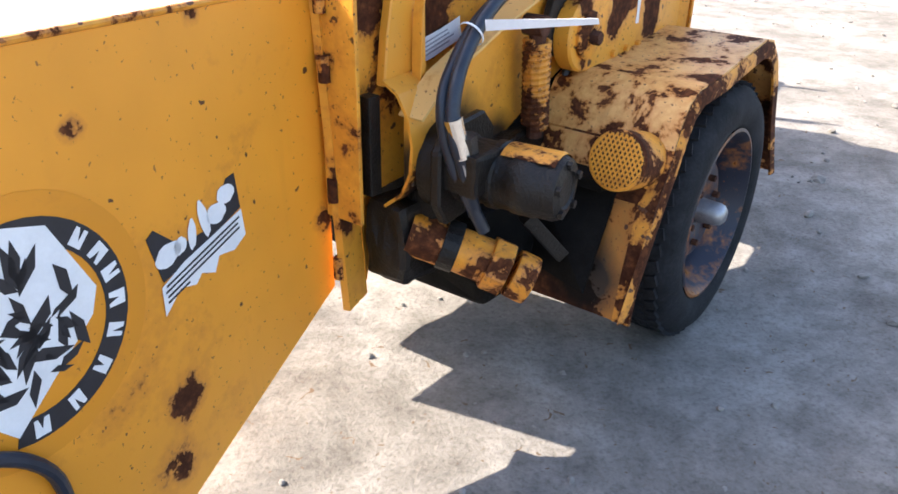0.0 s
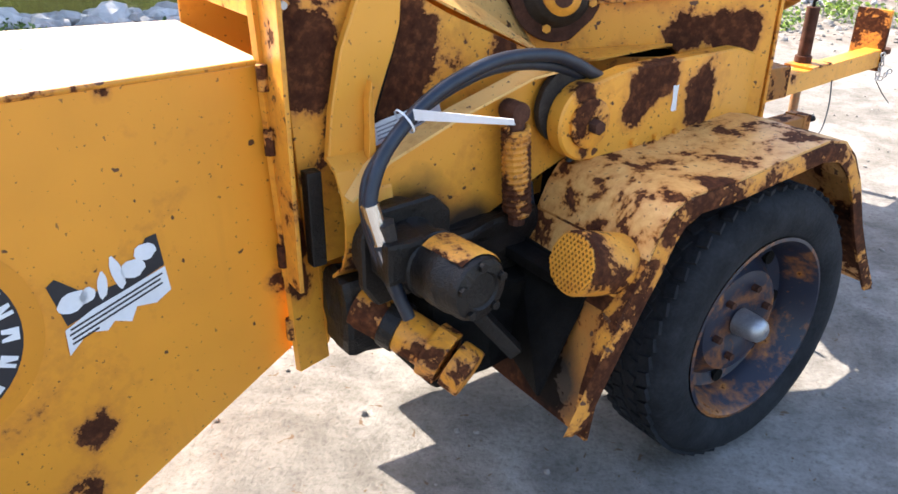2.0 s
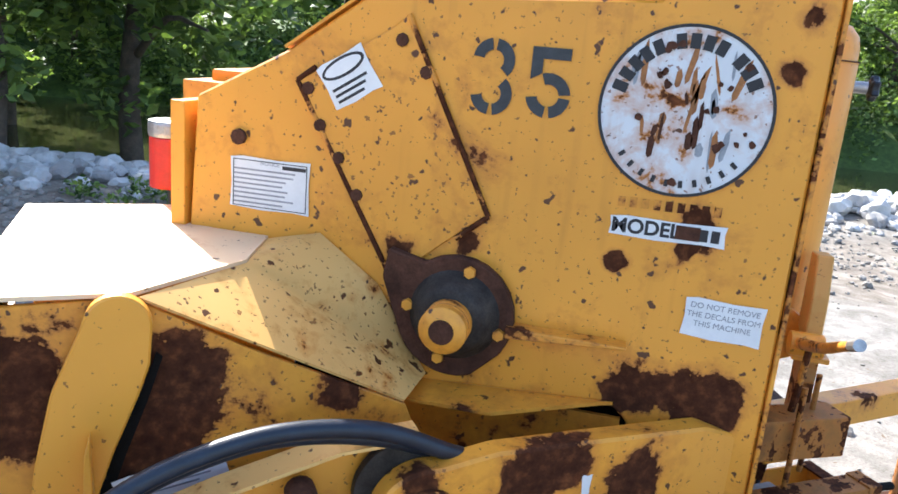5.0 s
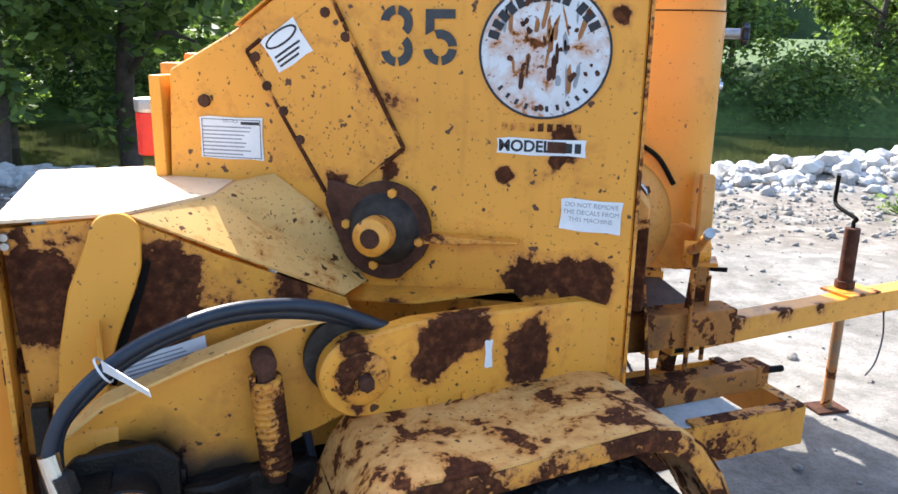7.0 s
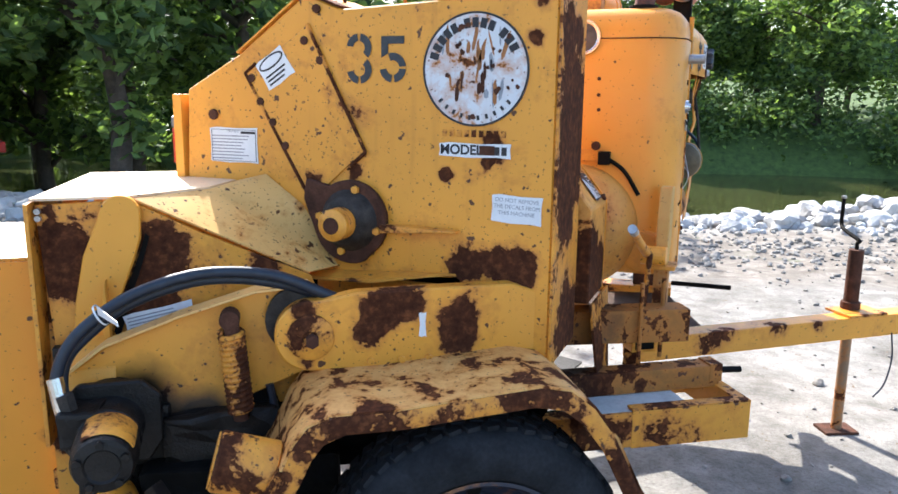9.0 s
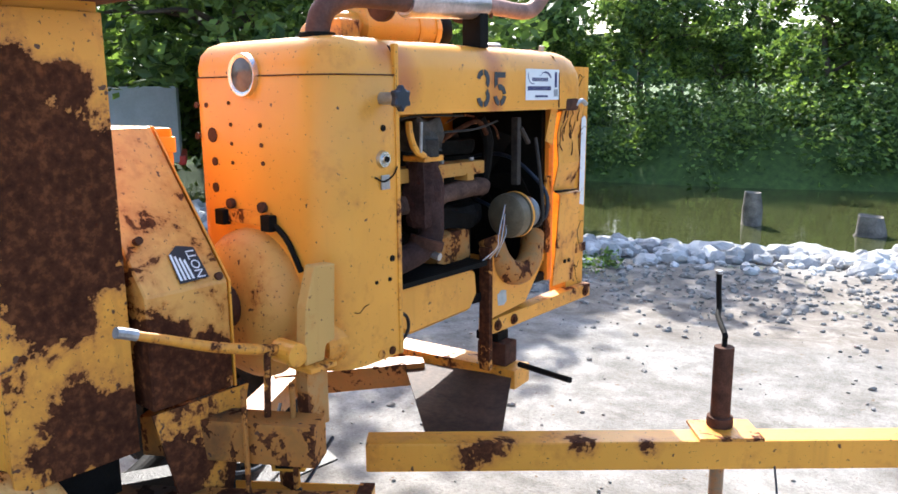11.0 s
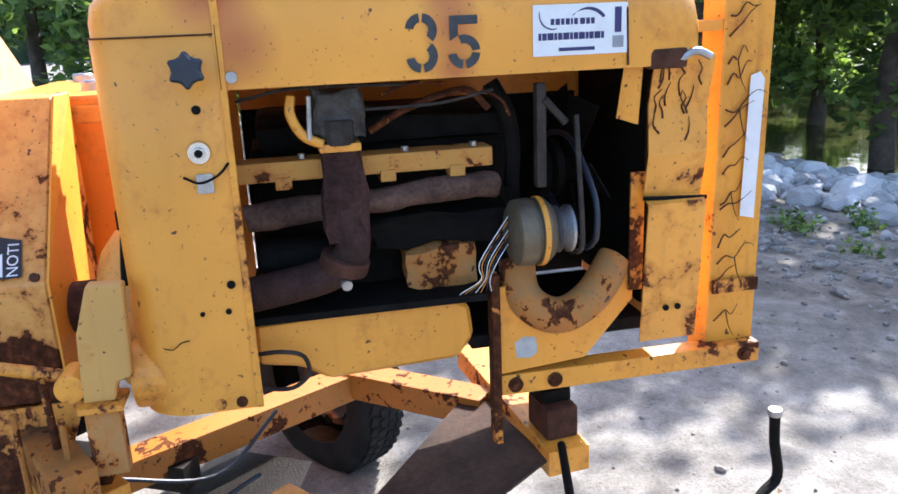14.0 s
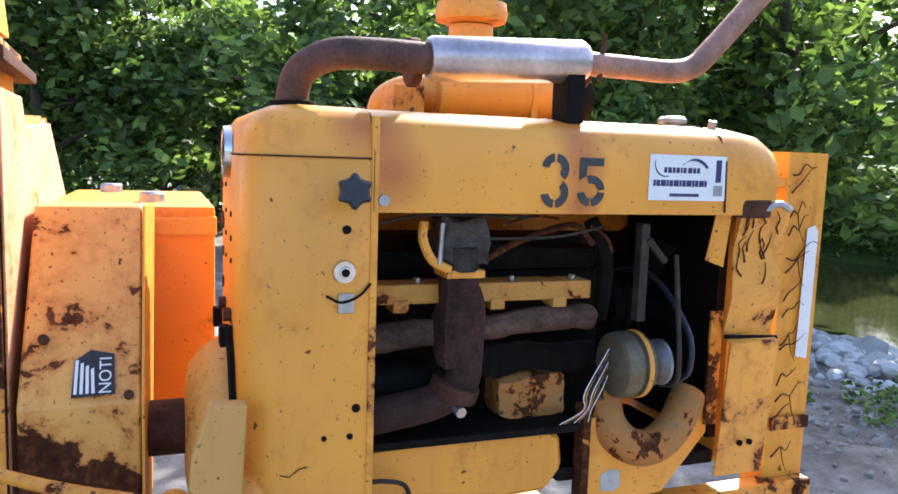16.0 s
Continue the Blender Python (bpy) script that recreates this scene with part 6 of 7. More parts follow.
gl = part("work_lamp", spin(axes((0.135, 0.812, 1.851), (1, 0, 0), (0, 0, 1)), [(0.0, 0.016), (0.05, 0.014), (0.056, 0.018), (0.064, 0.018), (0.066, 0.0), (0.0, 0.0)], 36), M_CHROME, cowl, "round chrome-rimmed lamp", smooth=40)
part("lamp_glass", spin(axes((0.135, 0.797, 1.851), (1, 0, 0), (0, 0, 1)), [(0.0, 0.006), (0.03, 0.004), (0.052, 0.0), (0.0, -0.001)], 28), plain("dark_lamp_glass", (0.08, 0.08, 0.085), 0.15, 0, 0.3, 10, 0.02), gl, smooth=40)
for x, z, r in ((-0.05, 1.665, 0.024), (-0.045, 1.58, 0.014), (-0.05, 1.495, 0.016), (-0.13, 1.76, 0.010), (-0.134, 1.66, 0.012), (-0.075, 1.76, 0.008), (0.046, 1.767, 0.006), (0.05, 1.70, 0.006), (0.05, 1.64, 0.006), (0.05, 1.58, 0.006), (0.199, 1.70, 0.007), (0.20, 1.64, 0.007), (0.203, 1.585, 0.007), (0.05, 1.36, 0.006)):
    part("cowl_hole", rod((x, 0.814, z), (x, 0.806, z), r, seg=12), M_RUST, cowl)
for y, z, r in ((1.03, 1.69, 0.010), (1.058, 1.285, 0.010), (0.986, 1.22, 0.006), (1.045, 1.22, 0.007), (1.0, 0.985, 0.014), (1.05, 0.985, 0.014)):
    part("cowl_hole", rod((0.496, y, z), (0.504, y, z), r, seg=12), M_BLACK if z > 1 else M_RUSTY, cowl)
knob = part("control_knob", rod((0.50, 1.028, 1.778), (0.56, 1.028, 1.778), 0.018, seg=16), M_STEEL, cowl, "black star-shaped control knob")
part("knob_head", plate(axes((0.565, 1.028, 1.778), (0, 1, 0), (0, 0, 1)), [((0.042 if k % 2 else 0.028) * math.cos(k * math.pi / 6), (0.042 if k % 2 else 0.028) * math.sin(k * math.pi / 6)) for k in range(12)], 0.025, 0.005), M_RUBBER, knob)
part("key_switch", spin(axes((0.50, 1.025, 1.597), (0, 1, 0), (0, 0, 1)), [(0.0, 0.02), (0.012, 0.02), (0.014, 0.012), (0.024, 0.012), (0.027, 0.0), (0.0, 0.0)], 20), M_CHROME, cowl, "bright key switch", smooth=40)
part("key_core", rod((0.519, 1.025, 1.597), (0.5225, 1.025, 1.597), 0.009, seg=14), M_BLACK, cowl)
part("key_tag", block(axes((0.503, 1.03, 1.527), (0, 1, 0), (0, 0, 1)), -0.018, 0.018, -0.022, 0.022, 0, 0.006, 0.006), M_STEEL, cowl)
part("key_cord", hose([(0.507, 0.985, 1.545), (0.51, 1.02, 1.53), (0.51, 1.06, 1.545), (0.505, 1.085, 1.57)], 0.003, 6, 5), M_BLACK, cowl)
part("panel_crack", hose([(0.5, 0.89, 1.145), (0.5025, 0.91, 1.14), (0.5025, 0.93, 1.155), (0.5025, 0.95, 1.158)], 0.0014, 6, 2), M_BLACK, cowl)
# hinge on the end face
hb = part("latch_bracket", block(ty(0.808), -0.0, 0.235, 1.39, 1.435, 0.0, 0.008, 0.002), M_FLAKED, cowl)
for x in (0.0, 0.235):
    part("latch_block", block(ty(0.808), x - 0.022, x + 0.022, 1.38, 1.43, 0.0, 0.03, 0.004), M_BLACK, hb)
for x in (0.04, 0.20):
    part("latch_bolt", rod((x, 0.808, 1.45), (x, 0.79, 1.45), 0.017, seg=10, bev=0.003), M_RUST, hb)
part("latch_strip", hose([(0.235, 0.80, 1.41), (0.31, 0.80, 1.36), (0.37, 0.80, 1.27)], 0.009, 6, 6), M_BLACK, hb)

# hood over the engine
bm = bmesh.new()
cs = [(0.497, 1.728), (0.50, 1.80), (0.50, 1.865), (0.494, 1.90), (0.475, 1.93), (0.44, 1.95), (0.38, 1.96), (0.15, 1.968), (-0.10, 1.955), (-0.17, 1.92), (-0.19, 1.87), (-0.19, 1.60)]
hr = []
for y, k in ((1.092, 0), (1.4, 0), (1.8, 0), (2.10, 0), (2.18, 0.012), (2.225, 0.035), (2.245, 0.075)):
    hr.append([bm.verts.new((0.155 + (x - 0.155) * (1 - k * 1.4), y, z - (k if z > 1.86 else 0))) for x, z in cs])
for ra, rb in zip(hr, hr[1:]):
    for i in range(len(cs) - 1):
        bm.faces.new((ra[i], ra[i + 1], rb[i + 1], rb[i]))
bm.faces.new(hr[-1])
bmesh.ops.recalc_face_normals(bm, faces=bm.faces)
bmesh.ops.solidify(bm, geom=bm.faces[:], thickness=0.005)
M_HOOD = paint("hood_paint_burnt", (0.82, 0.35, 0.04), 0.02, 3, 0.15, burns=[(0.5, 1.10, 1.93, 0.10), (0.5, 1.13, 1.82, 0.10), (0.5, 1.60, 1.93, 0.085), (0.5, 1.61, 1.84, 0.08), (0.5, 1.61, 1.75, 0.065)])
M_DIRTY = paint("oily_yellow_paint", (0.42, 0.22, 0.07), 0.50, 9, 0.9, 0.8)
hood = part("hood", bm, M_HOOD, chipper, "yellow hood over the engine, heat-stained", smooth=40)
part("hood_seam", hose([(0.5015, 1.089, 1.73), (0.5015, 1.089, 1.865), (0.476, 1.089, 1.931), (0.38, 1.089, 1.962), (0.15, 1.089, 1.969)], 0.004, 6, 1), M_BLACK, hood)
part("hood_seam", hose([(0.5015, 2.04, 1.735), (0.5015, 2.035, 1.865), (0.476, 2.03, 1.931), (0.38, 2.03, 1.962), (0.15, 2.03, 1.969)], 0.003, 6, 1), M_RUST, hood)
part("hood_screw", rod((0.50, 1.112, 1.755), (0.508, 1.112, 1.755), 0.013, seg=14, bev=0.002), M_STEEL, hood)
stencil(tx(0.5012, 1.585, 1.808), 0.115, hood)
PS = tx(0.5012, 1.918, 1.823)
ps = part("lot_sticker", plate(PS, [(-0.118, -0.058), (0.118, -0.058), (0.118, 0.058), (-0.118, 0.058)], 0.001, 0), M_WHITE, hood, "white auction lot sticker with dark print")
M_NAVY = plain("navy_ink", (0.03, 0.03, 0.12), 0.5, 0, 0.1, 30, 0.01)
part("sticker_swoosh", plate(PS, arc(0.02, 0.0, 0.05, 140, 35, 12) + arc(0.012, -0.012, 0.056, 40, 128, 12), 0.0018, 0), M_NAVY, ps)
part("sticker_swoosh", plate(PS, arc(-0.07, 0.035, 0.034, 170, 285, 12) + arc(-0.068, 0.038, 0.034, 285, 170, 12), 0.0018, 0), M_NAVY, ps)
x = -0.075
for k in range(10):
    wv = (0.009, 0.011, 0.008, 0.01, 0.005, 0.009, 0.0, 0.012, 0.009, 0.009)[k]
    part("print_bar", block(PS, x, x + wv, 0.012, 0.026, 0.001, 0.0018, 0), M_NAVY, ps)
    x += wv + 0.003
x = -0.105
for k in range(13):
    wv = 0.007 + 0.004 * ((k * 7) % 3)
    part("print_bar", block(PS, x, x + wv, -0.022, -0.006, 0.001, 0.0018, 0), M_NAVY, ps)
    x += wv + 0.002
part("print_bar", block(PS, -0.055, 0.035, -0.048, -0.040, 0.001, 0.0018, 0), M_NAVY, ps)
part("print_bar", block(PS, 0.085, 0.102, -0.01, 0.048, 0.001, 0.0018, 0), M_NAVY, ps)
part("print_bar", block(PS, 0.08, 0.108, -0.045, -0.018, 0.001, 0.0018, 0), M_GREYINK, ps)
rc = part("radiator_cap", spin(Matrix.Translation((0.07, 2.17, 1.958)), [(0.0, 0.05), (0.035, 0.05), (0.045, 0.042), (0.045, 0.03), (0.03, 0.025), (0.03, 0.0)], 24), M_STEEL, hood, "dull radiator cap", smooth=40)
part("hood_bolt", rod((0.40, 2.06, 1.955), (0.405, 2.06, 1.978), 0.012, seg=10, bev=0.003), M_STEEL, hood)

# radiator end, broken side panel
part("radiator_shell", block(I4, -0.19, 0.36, 2.20, 2.245, 0.97, 1.87, 0.02), M_COWL, chipper, "yellow radiator shell")
part("radiator_core", block(I4, -0.15, 0.34, 2.17, 2.20, 1.05, 1.80, 0.004), M_BLACK, chipper)
pn = part("side_panel", extrude_line(axes((0.0, 2.125, 0), (1, 0, 0)), [(0.43, 0.975), (0.445, 1.15), (0.46, 1.37), (0.425, 1.385), (0.45, 1.50), (0.44, 1.62), (0.47, 1.75)], 0.165, 0.006), paint("crazed_panel_paint", (0.80, 0.35, 0.05), 0.30, 9, 0.9), chipper, "bent side panel with crazed rusty paint")
part("panel_tear", rod((0.445, 2.12, 1.385), (0.445, 2.30, 1.375), 0.006, seg=8), M_BLACK, pn)
part("panel_latch", block(I4, 0.455, 0.50, 2.10, 2.20, 1.72, 1.77, 0.012), M_RUST, pn)
part("latch_hook", hose([(0.49, 2.18, 1.74), (0.50, 2.22, 1.76), (0.50, 2.26, 1.745)], 0.010, 8, 4), M_STEEL, pn)
for y in (2.19, 2.225):
    part("panel_slot", rod((0.452, y, 1.075), (0.458, y, 1.075), 0.009, seg=8), M_BLACK, pn)
part("panel_strip", block(I4, 0.40, 0.41, 2.10, 2.14, 1.12, 1.45, 0.003), M_WORN, pn)
part("panel_strip", sheet([(0.46, 2.05, 1.73), (0.46, 2.10, 1.73), (0.44, 2.10, 1.58), (0.44, 2.04, 1.60)], 0.004), M_WORN, pn)

# guard frame at the radiator
gp = part("radiator_guard", sheet([(0.35, 2.385, 0.85), (0.36, 2.385, 1.905), (0.36, 2.525, 1.905), (0.35, 2.53, 0.85)], 0.008), paint("guard_paint", (0.74, 0.32, 0.03), 0.14, 7, 0.9), chipper, "upright orange guard with crazed rust lines")
part("guard_leg", sheet([(0.35, 2.385, 0.85), (0.36, 2.385, 1.905), (0.27, 2.375, 1.905), (0.27, 2.375, 0.85)], 0.008), M_SPOT, gp)
part("guard_reflector", plate(tx(0.3655, 0, 0), [(2.455, 1.29), (2.50, 1.28), (2.505, 1.67), (2.49, 1.69), (2.462, 1.68)], 0.001, 0), M_WHITE, gp, "faded white reflective strip")
for k in range(15):
    z, end = 0.98 + 0.062 * k + random.uniform(-0.02, 0.02), random.uniform(2.44, 2.515)
    c = [(0.366, 2.392 + (end - 2.392) * j / 4, z + random.uniform(-0.018, 0.018) + 0.012 * j) for j in range(5)]
    part("rust_vein", hose(c, 0.003, 5, 3, None, 0.001), M_RUST, gp)
    if k % 3 == 0:
        part("rust_vein", hose([c[2], (0.366, c[2][1] + 0.012, c[2][2] - 0.05), (0.366, c[2][1] + 0.03, c[2][2] - 0.085)], 0.002, 5, 3, None, 0.0008), M_RUST, gp)
part("rust_band", block(I4, 0.358, 0.366, 2.384, 2.53, 1.06, 1.10, 0.002), M_RUSTY, gp)
for k in range(14):
    y, z = random.uniform(2.135, 2.27), random.uniform(1.52, 1.74)
    c = [(0.449 + 0.23 * max(0.0, zz - 1.62) + 0.083 * max(0.0, 1.62 - zz), min(2.285, y + random.uniform(-0.012, 0.012)), zz) for zz in (z, z + 0.02, z + 0.04, z + 0.06) if zz < 1.75]
    if len(c) > 1:
        part("rust_vein", hose(c, 0.0028, 5, 3, None, 0.001), M_RUST, pn)
part("guard_arm", block(I4, 0.30, 0.355, 2.22, 2.385, 1.80, 1.83, 0.004), M_CLEAN, gp)
rail = part("guard_rail", block(I4, 0.33, 0.395, 1.735, 2.53, 0.845, 0.905, 0.005), M_WORN, chipper, "yellow guard rail with rusted bolts")
for y in (1.775, 1.89, 2.48):
    part("rail_bolt", spin(axes((0.395, y, 0.875), (0, 1, 0), (0, 0, 1)), [(0.0, 0.014), (0.012, 0.014), (0.012, 0.006), (0.022, 0.005), (0.022, 0.0), (0.0, 0.0)], 16), M_RUSTY, rail, smooth=40)
part("upright_bracket", block(I4, 0.35, 0.40, 1.712, 1.735, 0.70, 1.20, 0.003), M_RUSTY, chipper)
mp = [(1.735, 1.165), (1.78, 1.165), (1.80, 1.10), (1.86, 1.03), (1.95, 1.025), (2.05, 1.15), (2.12, 1.17), (2.12, 1.09), (1.98, 0.93), (1.735, 0.91)]
part("mount_plate", plate(tx(0.385), mp, 0.008, 0.002), M_COWL, chipper, "yellow engine mount plate")
part("mount_hole", plate(tx(0.3935), [(1.78, 0.955), (1.775, 1.0), (1.80, 1.015), (1.835, 1.01), (1.84, 0.965), (1.82, 0.95)], 0.0008, 0), M_BOARD, chipper)

# ---- engine inside
M_PIPE_DARK = plain("dark_rusty_pipe", (0.06, 0.03, 0.024), 0.85, 0.0, 0.6, 12, 0.5, 0.2)
M_ENG = paint("engine_paint", (0.55, 0.27, 0.05), 0.42, 8, 0.8, 0.7)
engine = part("engine_block", block(I4, -0.06, 0.20, 1.12, 1.86, 1.10, 1.55, 0.02), plain("oily_block", (0.010, 0.007, 0.005), 0.7, 0.0, 0.7, 9, 0.4, 0.12), chipper, "oily dark engine block")
part("valve_cover", block(I4, -0.04, 0.16, 1.14, 1.84, 1.55, 1.64, 0.03), plain("dark_valve_cover", (0.02, 0.011, 0.006), 0.7, 0.0, 0.5, 9, 0.2, 0.15), engine)
gal = part("fuel_gallery", block(I4, 0.27, 0.36, 1.07, 1.735, 1.49, 1.54, 0.008), M_ENG, engine, "yellow side cover rail")
for y in (1.20, 1.46, 1.64):
    part("gallery_clip", block(I4, 0.30, 0.365, y - 0.02, y + 0.02, 1.47, 1.50, 0.004), M_ENG, gal)
    part("gallery_bolt", rod((0.33, y + 0.05, 1.54), (0.33, y + 0.05, 1.552), 0.010, seg=6), M_STEEL, gal)
man = part("exhaust_manifold", rough(hose([(0.34, 1.10, 1.40), (0.34, 1.40, 1.42), (0.34, 1.75, 1.44)], 0.034, 12, 6), 0.012, 14, 1), plain("rusty_manifold", (0.15, 0.085, 0.062), 0.85, 0.0, 0.7, 11, 0.5, 0.2), engine, "brown rusted exhaust manifold", smooth=50)
part("manifold_riser", rough(block(I4, 0.34, 0.44, 1.285, 1.395, 1.34, 1.57, 0.035), 0.018, 11), plain("riser_rust", (0.075, 0.035, 0.028), 0.9, 0.0, 0.7, 11, 0.6, 0.2), man)
part("manifold_elbow", hose([(0.40, 1.35, 1.42), (0.41, 1.355, 1.34), (0.41, 1.34, 1.29), (0.40, 1.29, 1.255), (0.39, 1.22, 1.235), (0.38, 1.07, 1.21)], 0.045, 14, 5), M_PIPE_DARK, man, smooth=50)
part("elbow_flange", rod((0.405, 1.325, 1.265), (0.41, 1.335, 1.30), 0.062, seg=18, bev=0.004), M_RUST, man)
part("elbow_bolt", rod((0.44, 1.325, 1.245), (0.47, 1.328, 1.24), 0.014, seg=8), M_STEEL, man)
carb = part("carburettor", rough(block(I4, 0.30, 0.43, 1.28, 1.40, 1.60, 1.71, 0.014), 0.016, 22), plain("grimy_alloy", (0.09, 0.08, 0.07), 0.6, 0.3, 0.6, 20, 0.3, 0.3), engine, "grimy alloy carburettor")
part("carb_bowl", rod((0.41, 1.34, 1.58), (0.41, 1.34, 1.64), 0.04, seg=18, bev=0.006), M_GRIMY, carb)
part("carb_lever", rod((0.44, 1.27, 1.60), (0.44, 1.275, 1.70), 0.006, seg=8), M_STEEL, carb)
part("fuel_line", hose([(0.42, 1.235, 1.70), (0.43, 1.23, 1.66), (0.43, 1.255, 1.61), (0.43, 1.30, 1.585)], 0.012, 8, 5), M_CLEAN, carb, "yellowed rubber fuel line")
part("carb_flange", block(I4, 0.34, 0.44, 1.29, 1.39, 1.565, 1.585, 0.005), M_WORN, carb)
for pts in ([(0.42, 1.11, 1.695), (0.44, 1.25, 1.72), (0.44, 1.50, 1.715)], [(0.42, 1.40, 1.66), (0.43, 1.58, 1.665), (0.43, 1.72, 1.69)], [(0.40, 1.70, 1.69), (0.40, 1.75, 1.66), (0.40, 1.77, 1.62)], [(0.40, 1.45, 1.69), (0.41, 1.52, 1.715), (0.41, 1.60, 1.71)]):
    part("linkage", hose(pts, 0.004, 6, 5), M_GRIMY if pts[0][0] > 0.41 else M_RUSTY, carb)
ALT = Matrix.Translation((0.44, 1.755, 1.325)) @ Matrix.Rotation(radians(-90), 4, "X")
alt = part("alternator", spin(ALT, [(0.0, -0.01), (0.07, 0.0), (0.085, 0.01), (0.088, 0.03), (0.088, 0.05), (0.080, 0.053), (0.080, 0.062), (0.088, 0.065), (0.088, 0.085), (0.07, 0.105), (0.0, 0.11)], 32), plain("alternator_alloy", (0.15, 0.12, 0.075), 0.55, 0.4, 0.35, 16, 0.2), engine, "grey alternator with yellow overspray", smooth=35)
part("alternator_band", spin(ALT, [(0.089, 0.066), (0.0905, 0.068), (0.0905, 0.078), (0.089, 0.08)], 32), M_CLEAN, alt)
part("alternator_pulley", spin(ALT, [(0.0, 0.11), (0.04, 0.11), (0.062, 0.125), (0.04, 0.138), (0.062, 0.15), (0.062, 0.158), (0.03, 0.162), (0.0, 0.162)], 28), M_STEEL, alt, smooth=30)
for k in range(7):
    y = 1.74 - 0.004 * k
    part("wire", hose([(0.45, 1.745, 1.30 + 0.012 * k), (0.48, y - 0.03 - 0.004 * k, 1.27), (0.47, y - 0.05, 1.22), (0.44, y - 0.04 - 0.01 * k, 1.175)], 0.0013, 6, 5), (M_WHITE, M_RUBBER, M_WORN)[k % 3], alt)
FAN = Matrix.Translation((0.10, 2.0, 1.42)) @ Matrix.Rotation(radians(-90), 4, "X")
fan = part("fan_hub", spin(FAN, [(0.0, -0.06), (0.07, -0.06), (0.085, -0.04), (0.06, -0.03), (0.085, -0.02), (0.085, 0.0), (0.04, 0.02), (0.04, 0.06), (0.0, 0.06)], 28), M_BLACK, engine, smooth=30)
for k in range(6):
    m = FAN @ Matrix.Rotation(k * math.pi / 3, 4, "Z") @ Matrix.Translation((0.05, 0, 0.04)) @ Matrix.Rotation(radians(28), 4, "X")
    part("fan_blade", plate(m, [(0, -0.03), (0.18, -0.055), (0.2, 0.055), (0, 0.03)], 0.004, 0.001), M_BLACK, fan)
part("fan_belt", hose([(0.46, 1.965, 1.275), (0.50, 1.965, 1.32), (0.48, 1.965, 1.42), (0.30, 1.965, 1.54), (0.08, 1.965, 1.51), (0.03, 1.965, 1.40), (0.20, 1.965, 1.33), (0.40, 1.965, 1.265), (0.46, 1.965, 1.275)], 0.008, 8, 5), M_RUBBER, engine)
part("belt_loop", hose([(0.44, 1.92, 1.26), (0.505, 1.925, 1.30), (0.49, 1.92, 1.50), (0.47, 1.92, 1.62)], 0.007, 8, 5), M_GRIMY, engine)
part("alternator_strap", block(I4, 0.42, 0.45, 1.825, 1.85, 1.44, 1.70, 0.004), M_GRIMY, engine)
part("strap_link", rod((0.45, 1.845, 1.66), (0.45, 1.90, 1.60), 0.010, seg=8), M_GRIMY, engine)
part("radiator_hose", hose([(0.34, 1.80, 1.22), (0.38, 1.80, 1.14), (0.40, 1.85, 1.085), (0.41, 1.92, 1.075), (0.40, 2.0, 1.12), (0.36, 2.08, 1.20)], 0.05, 16, 5), paint("dusty_hose_paint", (0.33, 0.17, 0.05), 0.5, 10, 0.8, 0.75), engine, "dusty ribbed radiator hose", smooth=50)
part("oil_filter", rough(block(I4, 0.18, 0.32, 1.50, 1.70, 1.155, 1.27, 0.03), 0.02, 8), M_DIRTY, engine)
part("starter", rod((0.28, 1.12, 1.27), (0.28, 1.30, 1.27), 0.06, seg=20, bev=0.01), M_BLACK, engine)
part("starter_cover", block(I4, 0.22, 0.30, 1.12, 1.22, 1.16, 1.30, 0.03), M_WORN, engine)
pan = [(1.09, 1.135), (1.60, 1.15), (1.655, 1.12), (1.665, 1.03), (1.62, 0.97), (1.27, 0.955), (1.20, 1.0), (1.09, 1.02)]
pb = part("oil_pan", plate(axes((0.38, 0, 0), (0, 1, 0), (0, 0, 1)), pan, -0.42, 0.012), M_COWL, engine, "yellow oil pan")
part("pan_flange", block(I4, -0.05, 0.40, 1.09, 1.70, 1.135, 1.155, 0.003), M_BLACK, pb)
part("pan_hose", hose([(0.40, 1.09, 1.06), (0.42, 1.15, 1.068), (0.42, 1.205, 1.05), (0.42, 1.215, 1.0), (0.42, 1.17, 0.965), (0.41, 1.09, 0.97)], 0.006, 8, 6), M_GRIMY, pb)
# floor and back close the bay; their black deepens its shade
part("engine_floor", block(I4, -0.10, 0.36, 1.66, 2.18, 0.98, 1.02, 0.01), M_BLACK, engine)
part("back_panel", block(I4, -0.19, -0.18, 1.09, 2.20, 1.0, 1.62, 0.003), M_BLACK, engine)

part("block_casting", rough(block(I4, 0.16, 0.30, 1.40, 1.78, 1.27, 1.38, 0.03), 0.03, 9), M_BLACK, engine)
part("intake_log", rough(block(I4, 0.16, 0.26, 1.14, 1.82, 1.56, 1.62, 0.02), 0.02, 8), M_BLACK, engine)
part("throttle_rod", hose([(0.36, 1.42, 1.60), (0.38, 1.52, 1.655), (0.38, 1.66, 1.69), (0.38, 1.72, 1.64)], 0.009, 8, 4), M_RUSTY, engine)
part("coolant_pipe", hose([(0.33, 1.74, 1.70), (0.34, 1.78, 1.62), (0.32, 1.80, 1.52), (0.30, 1.80, 1.42)], 0.022, 10, 5), M_BLACK, engine)

